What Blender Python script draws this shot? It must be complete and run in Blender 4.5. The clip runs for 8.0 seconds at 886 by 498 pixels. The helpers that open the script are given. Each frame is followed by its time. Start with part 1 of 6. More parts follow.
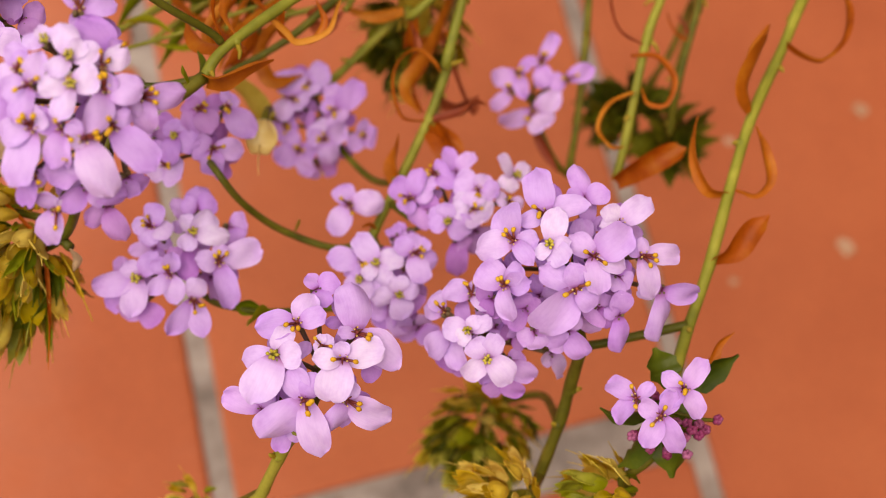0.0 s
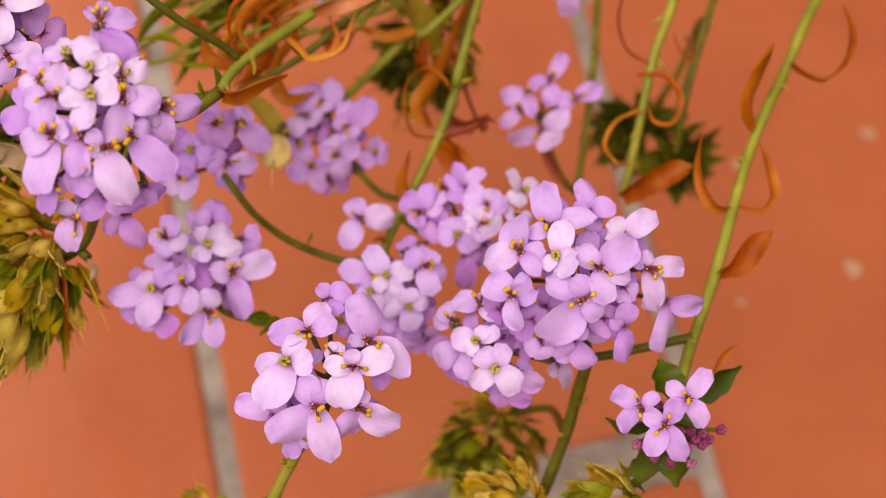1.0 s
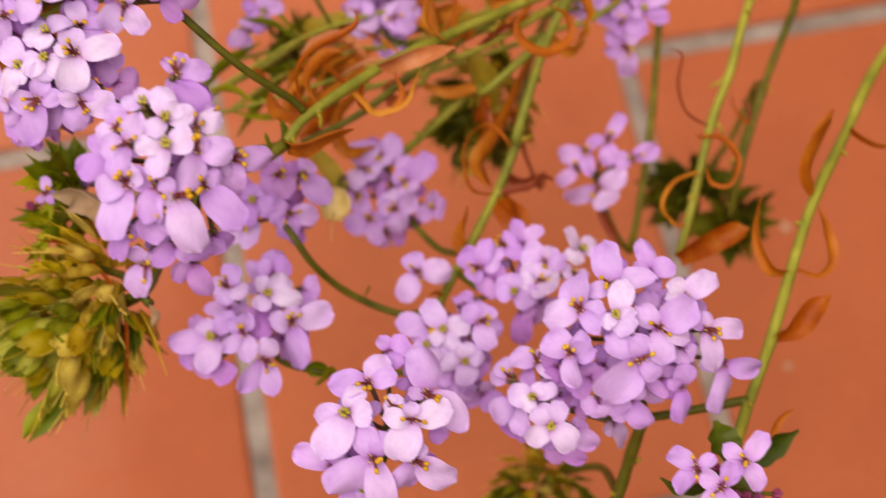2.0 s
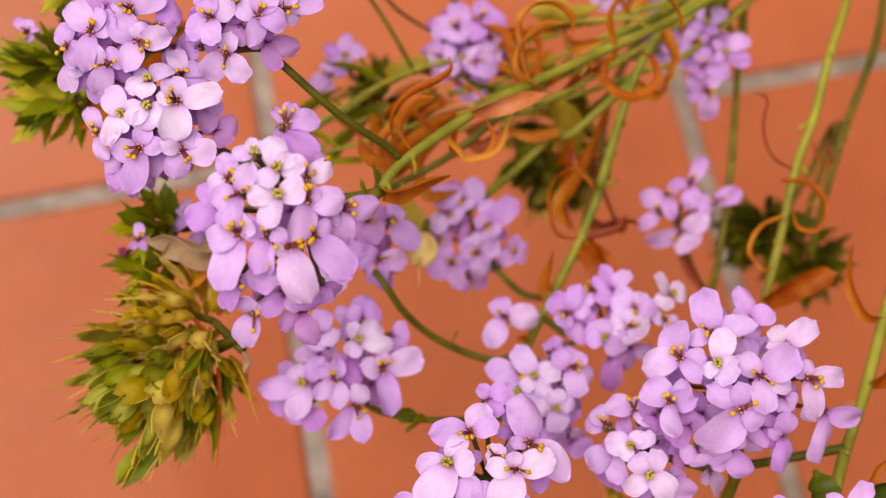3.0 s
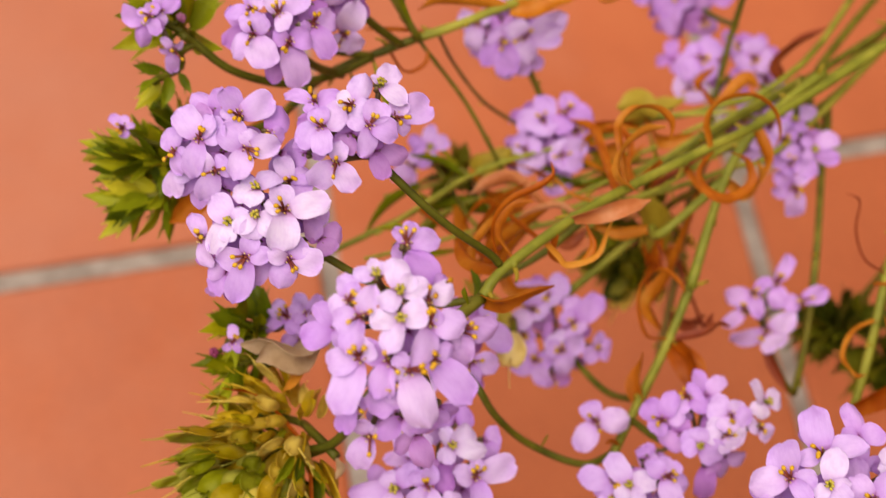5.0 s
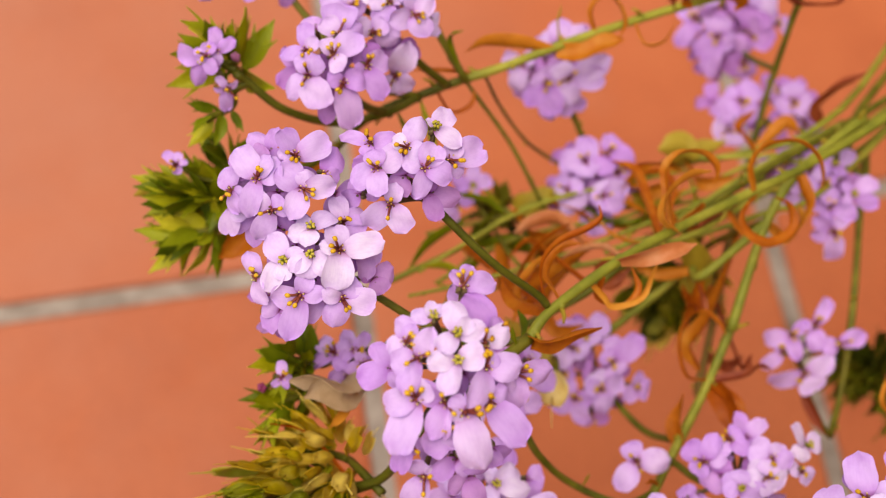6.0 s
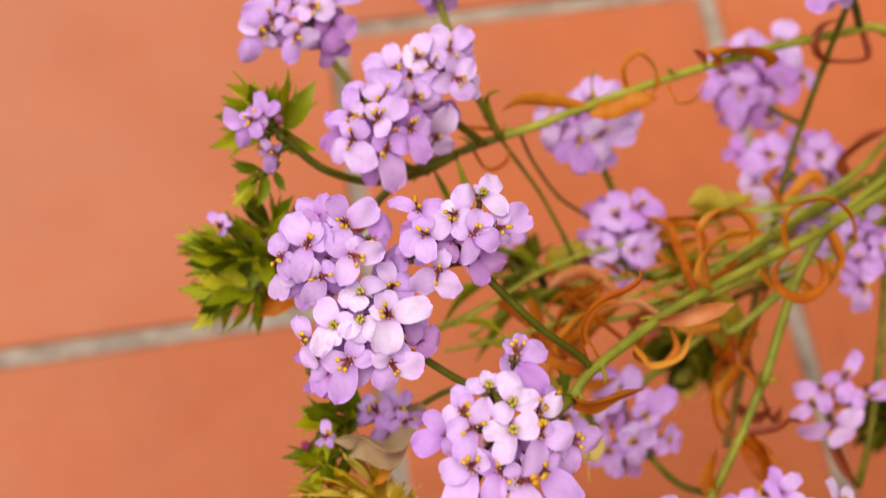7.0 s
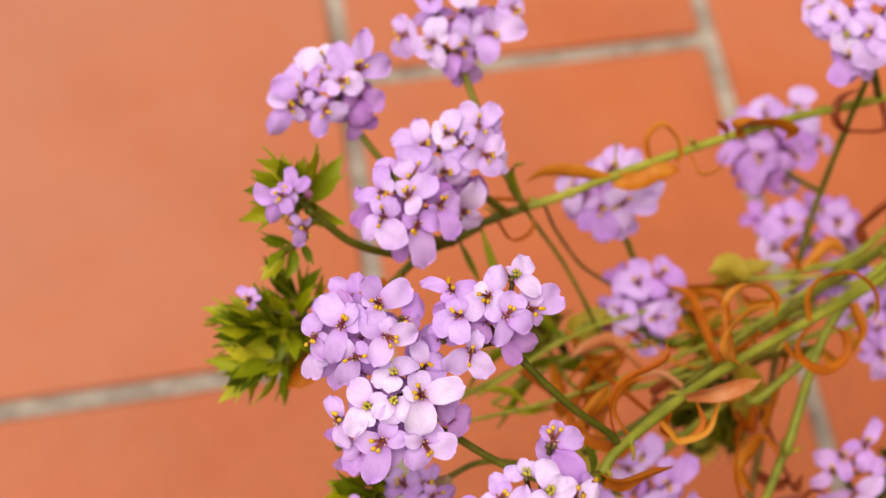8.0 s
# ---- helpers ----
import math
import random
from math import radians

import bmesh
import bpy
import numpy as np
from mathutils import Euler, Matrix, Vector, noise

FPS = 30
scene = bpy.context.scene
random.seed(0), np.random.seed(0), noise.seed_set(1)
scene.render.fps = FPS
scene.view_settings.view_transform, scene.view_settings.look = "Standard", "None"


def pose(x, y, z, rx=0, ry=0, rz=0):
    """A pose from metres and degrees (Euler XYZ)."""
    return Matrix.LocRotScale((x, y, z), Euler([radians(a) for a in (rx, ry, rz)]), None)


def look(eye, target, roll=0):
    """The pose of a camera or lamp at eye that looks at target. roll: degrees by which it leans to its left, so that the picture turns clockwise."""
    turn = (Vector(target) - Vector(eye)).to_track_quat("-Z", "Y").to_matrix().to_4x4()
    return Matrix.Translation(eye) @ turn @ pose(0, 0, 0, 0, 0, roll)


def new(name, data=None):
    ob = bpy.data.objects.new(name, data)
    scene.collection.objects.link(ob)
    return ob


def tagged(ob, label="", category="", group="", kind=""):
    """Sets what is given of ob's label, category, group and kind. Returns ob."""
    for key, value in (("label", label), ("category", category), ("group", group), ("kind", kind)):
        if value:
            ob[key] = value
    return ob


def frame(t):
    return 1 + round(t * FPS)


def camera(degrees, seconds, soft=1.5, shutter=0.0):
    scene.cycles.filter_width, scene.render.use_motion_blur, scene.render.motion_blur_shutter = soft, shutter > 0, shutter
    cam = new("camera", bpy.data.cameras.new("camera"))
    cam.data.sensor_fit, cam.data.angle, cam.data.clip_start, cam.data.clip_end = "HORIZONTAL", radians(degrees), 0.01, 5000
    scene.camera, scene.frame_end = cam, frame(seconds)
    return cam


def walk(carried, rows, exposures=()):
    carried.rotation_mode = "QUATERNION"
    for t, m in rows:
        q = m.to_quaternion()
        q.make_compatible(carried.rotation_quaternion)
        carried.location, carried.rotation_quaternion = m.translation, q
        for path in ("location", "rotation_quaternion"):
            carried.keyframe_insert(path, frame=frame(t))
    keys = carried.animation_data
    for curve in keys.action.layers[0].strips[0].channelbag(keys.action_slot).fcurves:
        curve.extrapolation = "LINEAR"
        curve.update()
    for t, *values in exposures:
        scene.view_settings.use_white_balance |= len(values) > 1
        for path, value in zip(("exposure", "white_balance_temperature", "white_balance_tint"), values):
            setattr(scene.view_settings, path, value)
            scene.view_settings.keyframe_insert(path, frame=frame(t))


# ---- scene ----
cam = camera(34.58, 8.0, soft=1.0, shutter=0.6)
cam.data.dof.use_dof = True
cam.data.dof.focus_distance = 0.306
cam.data.dof.aperture_fstop = 11.5
walk(cam, [
    (0.0, pose(0.0109, -0.3138, 0.5840, 19.958, -5.386, -12.872)),
    (0.5, pose(0.0121, -0.3197, 0.5814, 20.988, -5.273, -12.140)),
    (1.0, pose(0.0097, -0.3198, 0.5892, 21.070, -5.046, -12.430)),
    (1.2, pose(0.0090, -0.3219, 0.5872, 21.282, -5.255, -11.902)),
    (2.3, pose(-0.0052, -0.3153, 0.5919, 23.499, -4.097, -10.448)),
    (2.5, pose(-0.0123, -0.3097, 0.5918, 23.591, -4.293, -11.112)),
    (3.0, pose(-0.0134, -0.3123, 0.5902, 24.333, -3.603, -10.152)),
    (3.5, pose(-0.0194, -0.3069, 0.5871, 24.550, -3.475, -10.189)),
    (4.0, pose(-0.0265, -0.2933, 0.5903, 24.898, -3.902, -9.834)),
    (4.2, pose(-0.0282, -0.2928, 0.5895, 24.842, -3.866, -9.987)),
    (5.3, pose(-0.0382, -0.2860, 0.5940, 25.757, -4.028, -9.085)),
    (5.5, pose(-0.0415, -0.2767, 0.6016, 25.028, -4.003, -9.211)),
    (6.0, pose(-0.0431, -0.2875, 0.5958, 26.566, -4.015, -8.276)),
    (6.5, pose(-0.0500, -0.2812, 0.6029, 26.602, -3.943, -8.804)),
    (7.0, pose(-0.0553, -0.2787, 0.6042, 27.324, -4.331, -8.515)),
    (7.5, pose(-0.0593, -0.2699, 0.6079, 27.729, -4.573, -8.552)),
    (8.0, pose(-0.0640, -0.2669, 0.6113, 28.286, -4.788, -8.538)),
], exposures=((0.0, 0.07, 7480, 17), (1.2, 0.07, 7480, 17), (3.0, 0.11, 7430, 16), (5.5, 0.14, 7380, 12.5), (8.0, 0.20, 7160, 6.5)))

# ---- light: a bright overcast sky with a broad, soft sun ----
SUN_ELEVATION, SUN_ROTATION = radians(74), radians(248)
world = bpy.data.worlds.new("overcast_sky")
scene.world = world
world.use_nodes = True
wn = world.node_tree
sky = wn.nodes.new("ShaderNodeTexSky")
sky.sky_type, sky.sun_disc = "NISHITA", False
sky.sun_elevation, sky.sun_rotation = SUN_ELEVATION, SUN_ROTATION
sky.air_density, sky.dust_density = 1.0, 4.0
wn.links.new(sky.outputs["Color"], wn.nodes["Background"].inputs["Color"])
wn.nodes["Background"].inputs["Strength"].default_value = 0.092
sun = new("sun", bpy.data.lights.new("sun", "SUN"))
sun.data.energy, sun.data.angle, sun.data.color = 2.75, radians(70), (1.0, 0.95, 0.89)
sun.matrix_basis = look((0, 0, 3), Vector((0, 0, 3)) - 3 * Vector((
    math.sin(SUN_ROTATION) * math.cos(SUN_ELEVATION),
    math.cos(SUN_ROTATION) * math.cos(SUN_ELEVATION), math.sin(SUN_ELEVATION))))


# ---- materials ----
def material(name, rough=0.6):
    m = bpy.data.materials.new(name)
    m.use_nodes = True
    n = m.node_tree
    b = n.nodes["Principled BSDF"]
    b.inputs["Roughness"].default_value = rough
    return m, n, b


def ramp(n, source, stops):
    r = n.nodes.new("ShaderNodeValToRGB")
    r.color_ramp.elements[0].position, r.color_ramp.elements[0].color = stops[0][0], (*stops[0][1], 1)
    r.color_ramp.elements[1].position, r.color_ramp.elements[1].color = stops[-1][0], (*stops[-1][1], 1)
    for at, colour in stops[1:-1]:
        r.color_ramp.elements.new(at).color = (*colour, 1)
    n.links.new(source, r.inputs["Fac"])
    return r.outputs["Color"]


def grain(n, scale, detail=4.0, rough=0.55, space="Object"):
    t, c = n.nodes.new("ShaderNodeTexNoise"), n.nodes.new("ShaderNodeTexCoord")
    t.inputs["Scale"].default_value, t.inputs["Detail"].default_value, t.inputs["Roughness"].default_value = scale, detail, rough
    if space == "World":
        g = n.nodes.new("ShaderNodeNewGeometry")
        n.links.new(g.outputs["Position"], t.inputs["Vector"])
    else:
        n.links.new(c.outputs[space], t.inputs["Vector"])
    return t.outputs["Fac"]


def mix(n, a, b, fac, mode="MIX"):
    m = n.nodes.new("ShaderNodeMix")
    m.data_type, m.blend_type = "RGBA", mode
    for socket, value in ((m.inputs[6], a), (m.inputs[7], b), (m.inputs[0], fac)):
        if hasattr(value, "is_output"):
            n.links.new(value, socket)
        elif isinstance(value, tuple):
            socket.default_value = (*value, 1)
        else:
            socket.default_value = value
    return m.outputs[2]


def bump(n, b, height, strength, distance):
    u = n.nodes.new("ShaderNodeBump")
    u.inputs["Strength"].default_value, u.inputs["Distance"].default_value = strength, distance
    n.links.new(height, u.inputs["Height"])
    n.links.new(u.outputs["Normal"], b.inputs["Normal"])


def thin(n, b, colour, amount):
    """Lets light through a petal or leaf."""
    t, m = n.nodes.new("ShaderNodeBsdfTranslucent"), n.nodes.new("ShaderNodeMixShader")
    n.links.new(colour, t.inputs["Color"])
    m.inputs[0].default_value = amount
    n.links.new(b.outputs[0], m.inputs[1])
    n.links.new(t.outputs[0], m.inputs[2])
    n.links.new(m.outputs[0], n.nodes["Material Output"].inputs["Surface"])


def petal_material(name, deep, mid, pale):
    m, n, b = material(name, 0.6)
    info = n.nodes.new("ShaderNodeObjectInfo")
    own = ramp(n, info.outputs["Random"], ((0.0, deep), (0.5, mid), (1.0, pale)))
    xyz, c = n.nodes.new("ShaderNodeSeparateXYZ"), n.nodes.new("ShaderNodeTexCoord")
    n.links.new(c.outputs["Object"], xyz.inputs[0])
    # broad clouding, fine veins along the blade and the dark reddish claw
    cloud = ramp(n, grain(n, 2.4, 3.0), ((0.32, (0.82, 0.67, 0.88)), (0.60, (1.0, 1.0, 1.0))))
    colour = mix(n, own, cloud, 0.8, "MULTIPLY")
    fan = n.nodes.new("ShaderNodeMapping")
    fan.inputs["Scale"].default_value = (26.0, 2.2, 2.0)
    n.links.new(c.outputs["Object"], fan.inputs[0])
    vein = n.nodes.new("ShaderNodeTexNoise")
    vein.inputs["Scale"].default_value, vein.inputs["Detail"].default_value = 1.0, 3.0
    n.links.new(fan.outputs[0], vein.inputs["Vector"])
    colour = mix(n, colour, ramp(n, vein.outputs["Fac"], ((0.3, (0.88, 0.80, 0.92)), (0.6, (1.0, 1.0, 1.0)))), 0.3, "MULTIPLY")
    throat = ramp(n, xyz.outputs["Y"], ((0.02, (0.22, 0.04, 0.08)), (0.07, (0.62, 0.36, 0.54)), (0.17, (0.91, 0.80, 0.93)), (0.42, (1.0, 1.0, 1.0))))
    colour = mix(n, colour, throat, 1.0, "MULTIPLY")
    n.links.new(colour, b.inputs["Base Color"])
    bump(n, b, vein.outputs["Fac"], 0.06, 0.02)
    b.inputs["Sheen Weight"].default_value = 0.06
    b.inputs["Specular IOR Level"].default_value = 0.22
    # light that comes through a blade is deeper in colour than light that it throws back
    thin(n, b, mix(n, colour, colour, 1.0, "MULTIPLY"), 0.22)
    return m


# the deeper tones also paint shade into low and rear flowers
PETALS = dict(
    pale=petal_material("petal_pale_lilac", (0.70, 0.43, 0.90), (0.77, 0.53, 0.94), (0.84, 0.64, 0.97)),
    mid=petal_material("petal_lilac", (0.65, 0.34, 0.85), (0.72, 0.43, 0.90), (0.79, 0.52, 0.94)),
    white=petal_material("petal_white_lilac", (0.78, 0.57, 0.95), (0.84, 0.67, 0.97), (0.89, 0.77, 0.98)),
    deep=petal_material("petal_mauve_shaded", (0.57, 0.24, 0.70), (0.64, 0.31, 0.77), (0.71, 0.39, 0.83)))


def green_material(name, dark, mid, light, scale, rough=0.5, let=0.0, random_by=0.5):
    m, n, b = material(name, rough)
    info = n.nodes.new("ShaderNodeObjectInfo")
    a = ramp(n, grain(n, scale, 5.0, 0.6, "World"), ((0.3, dark), (0.5, mid), (0.72, light)))
    o = ramp(n, info.outputs["Random"], ((0.0, dark), (0.5, mid), (1.0, light)))
    colour = mix(n, a, o, random_by)
    n.links.new(colour, b.inputs["Base Color"])
    bump(n, b, grain(n, scale * 6, 3.0, 0.6, "World"), 0.25, 0.0006)
    b.inputs["Specular IOR Level"].default_value = 0.22
    if let:
        thin(n, b, colour, let)
    return m


STEM = green_material("stem_green", (0.13, 0.145, 0.016), (0.245, 0.25, 0.026), (0.42, 0.39, 0.055), 90, 0.5, 0.0, 0.25)
STEM_DARK = green_material("stem_dark_green", (0.05, 0.055, 0.004), (0.11, 0.108, 0.008), (0.23, 0.20, 0.022), 120, 0.5, 0.0, 0.3)
STEM_BROWN = green_material("stem_brown", (0.09, 0.055, 0.012), (0.17, 0.10, 0.02), (0.26, 0.16, 0.03), 120, 0.55, 0.0, 0.3)
LEAF = green_material("leaf_green", (0.055, 0.085, 0.002), (0.20, 0.25, 0.007), (0.52, 0.52, 0.02), 140, 0.4, 0.32, 0.7)
LEAF_LIME = green_material("leaf_yellow_green", (0.20, 0.22, 0.004), (0.46, 0.44, 0.010), (0.74, 0.66, 0.05), 140, 0.4, 0.32, 0.6)
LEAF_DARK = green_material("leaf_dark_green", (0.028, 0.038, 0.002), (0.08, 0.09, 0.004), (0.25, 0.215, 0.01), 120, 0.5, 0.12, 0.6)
LEAF_BROAD = green_material("leaf_broad_green", (0.028, 0.048, 0.003), (0.07, 0.105, 0.006), (0.17, 0.20, 0.015), 120, 0.4, 0.2, 0.5)
POD = green_material("pod_olive", (0.26, 0.19, 0.003), (0.62, 0.47, 0.010), (0.86, 0.72, 0.16), 190, 0.42, 0.38, 0.7)
POD_GREEN = green_material("pod_green", (0.08, 0.10, 0.003), (0.32, 0.33, 0.008), (0.72, 0.68, 0.14), 190, 0.38, 0.38, 0.7)
POD_CREAM = green_material("pod_cream", (0.74, 0.50, 0.08), (0.86, 0.66, 0.20), (0.92, 0.80, 0.42), 160, 0.45, 0.25, 0.5)
POD_YELLOW = green_material("pod_yellow", (0.38, 0.22, 0.005), (0.72, 0.50, 0.02), (0.90, 0.74, 0.20), 190, 0.42, 0.38, 0.7)
DRY = dict(
    rust=green_material("dry_leaf_rust", (0.27, 0.040, 0.002), (0.52, 0.115, 0.006), (0.70, 0.26, 0.022), 130, 0.42, 0.35, 0.4),
    orange=green_material("dry_leaf_orange", (0.44, 0.105, 0.005), (0.66, 0.225, 0.016), (0.80, 0.40, 0.06), 130, 0.42, 0.35, 0.4),
    red=green_material("dry_leaf_red", (0.16, 0.028, 0.012), (0.28, 0.05, 0.018), (0.40, 0.10, 0.03), 130, 0.42, 0.2, 0.4),
    straw=green_material("dry_leaf_straw", (0.44, 0.28, 0.14), (0.62, 0.44, 0.26), (0.76, 0.60, 0.42), 130, 0.55, 0.25, 0.4),
    salmon=green_material("dry_leaf_salmon", (0.46, 0.12, 0.03), (0.60, 0.22, 0.08), (0.70, 0.36, 0.18), 130, 0.42, 0.2, 0.4),
    yellow=green_material("dry_leaf_yellow", (0.30, 0.20, 0.012), (0.44, 0.32, 0.03), (0.55, 0.42, 0.07), 130, 0.5, 0.25, 0.4))
ANTHER = green_material("anther_ochre", (0.48, 0.22, 0.008), (0.68, 0.38, 0.02), (0.78, 0.50, 0.06), 400, 0.6)
ANTHER_FRESH = green_material("anther_yellow", (0.36, 0.30, 0.03), (0.50, 0.40, 0.05), (0.62, 0.52, 0.10), 400, 0.6)
FILAMENT = green_material("filament_maroon", (0.12, 0.02, 0.02), (0.22, 0.045, 0.035), (0.36, 0.12, 0.06), 300, 0.5)
CALYX = green_material("calyx_purple_green", (0.08, 0.05, 0.03), (0.14, 0.10, 0.04), (0.21, 0.15, 0.08), 200, 0.5)
BUD = green_material("bud_purple", (0.16, 0.015, 0.06), (0.32, 0.05, 0.15), (0.50, 0.20, 0.36), 200, 0.5)


def tile_material():
    m, n, b = material("terracotta", 0.75)
    info = n.nodes.new("ShaderNodeObjectInfo")
    own = ramp(n, info.outputs["Random"], ((0.0, (0.445, 0.106, 0.031)), (0.5, (0.465, 0.114, 0.035)), (1.0, (0.485, 0.124, 0.040))))
    broad = ramp(n, grain(n, 14, 5.0, 0.6, "World"), ((0.28, (0.88, 0.82, 0.78)), (0.55, (1.0, 1.0, 1.0)), (0.8, (1.06, 1.12, 1.16))))
    fine = ramp(n, grain(n, 420, 3.0, 0.6, "World"), ((0.3, (0.90, 0.89, 0.88)), (0.7, (1.04, 1.04, 1.04))))
    colour = mix(n, mix(n, own, broad, 1.0, "MULTIPLY"), fine, 1.0, "MULTIPLY")
    # paints paler open-sky light onto the tiles away from the plant, broken by noise
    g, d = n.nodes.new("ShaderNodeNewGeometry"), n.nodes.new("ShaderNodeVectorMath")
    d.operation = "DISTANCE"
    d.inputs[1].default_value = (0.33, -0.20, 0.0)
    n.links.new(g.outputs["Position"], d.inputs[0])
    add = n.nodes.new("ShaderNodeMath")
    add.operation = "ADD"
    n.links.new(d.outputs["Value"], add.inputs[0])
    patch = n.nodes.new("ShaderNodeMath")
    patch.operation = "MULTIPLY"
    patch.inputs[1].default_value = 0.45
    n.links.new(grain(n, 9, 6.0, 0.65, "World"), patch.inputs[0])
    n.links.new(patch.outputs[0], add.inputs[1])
    pale_light = ramp(n, add.outputs[0], ((0.56, (0.0, 0.0, 0.0)), (0.86, (0.62, 0.62, 0.62))))
    colour = mix(n, colour, (0.44, 0.185, 0.12), pale_light)
    n.links.new(colour, b.inputs["Base Color"])
    bump(n, b, grain(n, 260, 5.0, 0.6, "World"), 0.2, 0.001)
    return m


def grout_material():
    m, n, b = material("cement_grout", 0.9)
    broad = ramp(n, grain(n, 45, 6.0, 0.65, "World"), ((0.32, (0.17, 0.138, 0.112)), (0.5, (0.33, 0.28, 0.235)), (0.68, (0.47, 0.415, 0.355))))
    n.links.new(broad, b.inputs["Base Color"])
    bump(n, b, grain(n, 500, 5.0, 0.7, "World"), 0.6, 0.002)
    return m


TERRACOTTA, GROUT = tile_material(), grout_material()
PLASTER = green_material("ochre_plaster", (0.34, 0.20, 0.11), (0.42, 0.26, 0.15), (0.48, 0.31, 0.19), 30, 0.9)
MORTAR = green_material("dried_mortar", (0.42, 0.22, 0.12), (0.50, 0.32, 0.20), (0.56, 0.40, 0.28), 300, 0.9)

# ---- shared building code ----
def mesh_of(name, bm, material):
    me = bpy.data.meshes.new(name)
    bm.normal_update()
    bm.to_mesh(me)
    bm.free()
    for m in material if isinstance(material, (list, tuple)) else (material,):
        me.materials.append(m)
    me.polygons.foreach_set("use_smooth", [True] * len(me.polygons))
    return me


def part(name, data, material, parent, label="", place=None):
    """Links a bmesh or a shared mesh as one object under a thing or a part; place is in the parent's space."""
    me = data if material is None else mesh_of(name, data, material)
    ob = new(name, me)
    ob.parent = parent
    if place is not None:
        ob.matrix_basis = place
    return tagged(ob, label)


def glide(points, steps):
    """Points along a smooth line through the given ones."""
    p = [Vector(q) for q in points]
    if len(p) == 2:
        return [p[0].lerp(p[1], i / steps) for i in range(steps + 1)]
    p = [2 * p[0] - p[1], *p, 2 * p[-1] - p[-2]]
    out = []
    for i in range(1, len(p) - 2):
        a, b, c, d = p[i - 1:i + 3]
        for k in range(steps):
            s = k / steps
            out.append(0.5 * (2 * b + (c - a) * s + (2 * a - 5 * b + 4 * c - d) * s * s + (3 * b - 3 * c + d - a) * s ** 3))
    return out + [p[-2]]


def tube(bm, line, radius, sides=8, slot=0):
    """A closed tube along line; radius is a function of 0 to 1."""
    rings, side = [], None
    for i, p in enumerate(line):
        way = (line[min(i + 1, len(line) - 1)] - line[max(i - 1, 0)]).normalized()
        side = way.orthogonal() if side is None else side - way * side.dot(way)
        side.normalize()
        other, r = way.cross(side), radius(i / (len(line) - 1))
        rings.append([bm.verts.new(p + r * (side * math.cos(a) + other * math.sin(a)))
                      for a in (2 * math.pi * k / sides for k in range(sides))])
    for a, b in zip(rings, rings[1:]):
        for k in range(sides):
            bm.faces.new((a[k], a[(k + 1) % sides], b[(k + 1) % sides], b[k])).material_index = slot
    bm.faces.new(rings[0][::-1]).material_index = slot
    bm.faces.new(rings[-1]).material_index = slot


def knob(bm, centre, radius, slot=0, stretch=(1, 1, 1), turn=None):
    got = bmesh.ops.create_icosphere(bm, subdivisions=1, radius=radius, matrix=Matrix.Translation(centre) @ (turn or Matrix()) @ Matrix.Diagonal((*stretch, 1)))
    for f in {f for v in got["verts"] for f in v.link_faces}:
        f.material_index = slot


def sheet(bm, rows, thick):
    """A closed thin body from rows of points, with the given thickness below."""
    top = [[bm.verts.new(p) for p in row] for row in rows]
    low = [[bm.verts.new(Vector(p) - Vector(thick)) for p in row] for row in rows]
    h, w = len(rows), len(rows[0])
    for i in range(h - 1):
        for j in range(w - 1):
            bm.faces.new((top[i][j], top[i][j + 1], top[i + 1][j + 1], top[i + 1][j]))
            bm.faces.new((low[i][j], low[i + 1][j], low[i + 1][j + 1], low[i][j + 1]))
    rim = [(0, j) for j in range(w)] + [(i, w - 1) for i in range(1, h)] + [(h - 1, j) for j in range(w - 2, -1, -1)] + [(i, 0) for i in range(h - 2, 0, -1)]
    for (a, b), (c, d) in zip(rim, rim[1:] + rim[:1]):
        f = bm.faces.new((top[c][d], top[a][b], low[a][b], low[c][d]))
        for e in f.edges:
            e.smooth = False


def petal_mesh(rng, width, cup, droop):
    """A petal of length 1 along y: a narrow claw that widens to a broad, blunt, slightly wavy blade."""
    bm, rows, n = bmesh.new(), [], 10
    lean, ripple, blunt = rng.uniform(-0.10, 0.10), rng.uniform(0, 6.28), rng.uniform(2.2, 4.6)
    fold, curl, notch = rng.uniform(-0.08, 0.10), rng.uniform(-0.25, 0.25), rng.choice((0, 0, 0.04, 0.10))
    uneven = rng.uniform(-0.13, 0.13)
    for i in range(n):
        s = i / (n - 1)
        y = 1 - (1 - s) ** 1.45
        grow = min(1.0, max(0.0, (y + 0.02) / 0.54))
        half = width * (0.19 + 0.81 * math.sin(1.5708 * grow) ** 0.75) * math.sqrt(max(0.0, 1 - max(0.0, (y - 0.58) / 0.43) ** blunt))
        half = max(half, 0.10 * width if i else 0.04)
        row = []
        for j in range(9):
            u = -1 + j / 4
            wob = 0.06 * y * math.sin(ripple + 2.3 * y + 4 * u) + 0.04 * math.sin(3 * ripple + 9 * y) + uneven * u * y
            z = cup * (half * u) ** 2 * 2.2 + 0.16 * math.sin(min(1, y * 1.6) * 1.57) - droop * y * y
            z += 0.065 * y * math.sin(ripple + 3.1 * u + 5 * y) - fold * half * abs(u) + curl * max(0, y - 0.6) ** 2 * 2
            row.append((half * u * (1 + wob) + lean * y * y, y - notch * (1 - abs(u)) * max(0, y - 0.7) / 0.3 - 0.05 * u * u * y, z))
        rows.append(row)
    sheet(bm, rows, (0, 0, 0.010))
    return mesh_of("petal", bm, ())


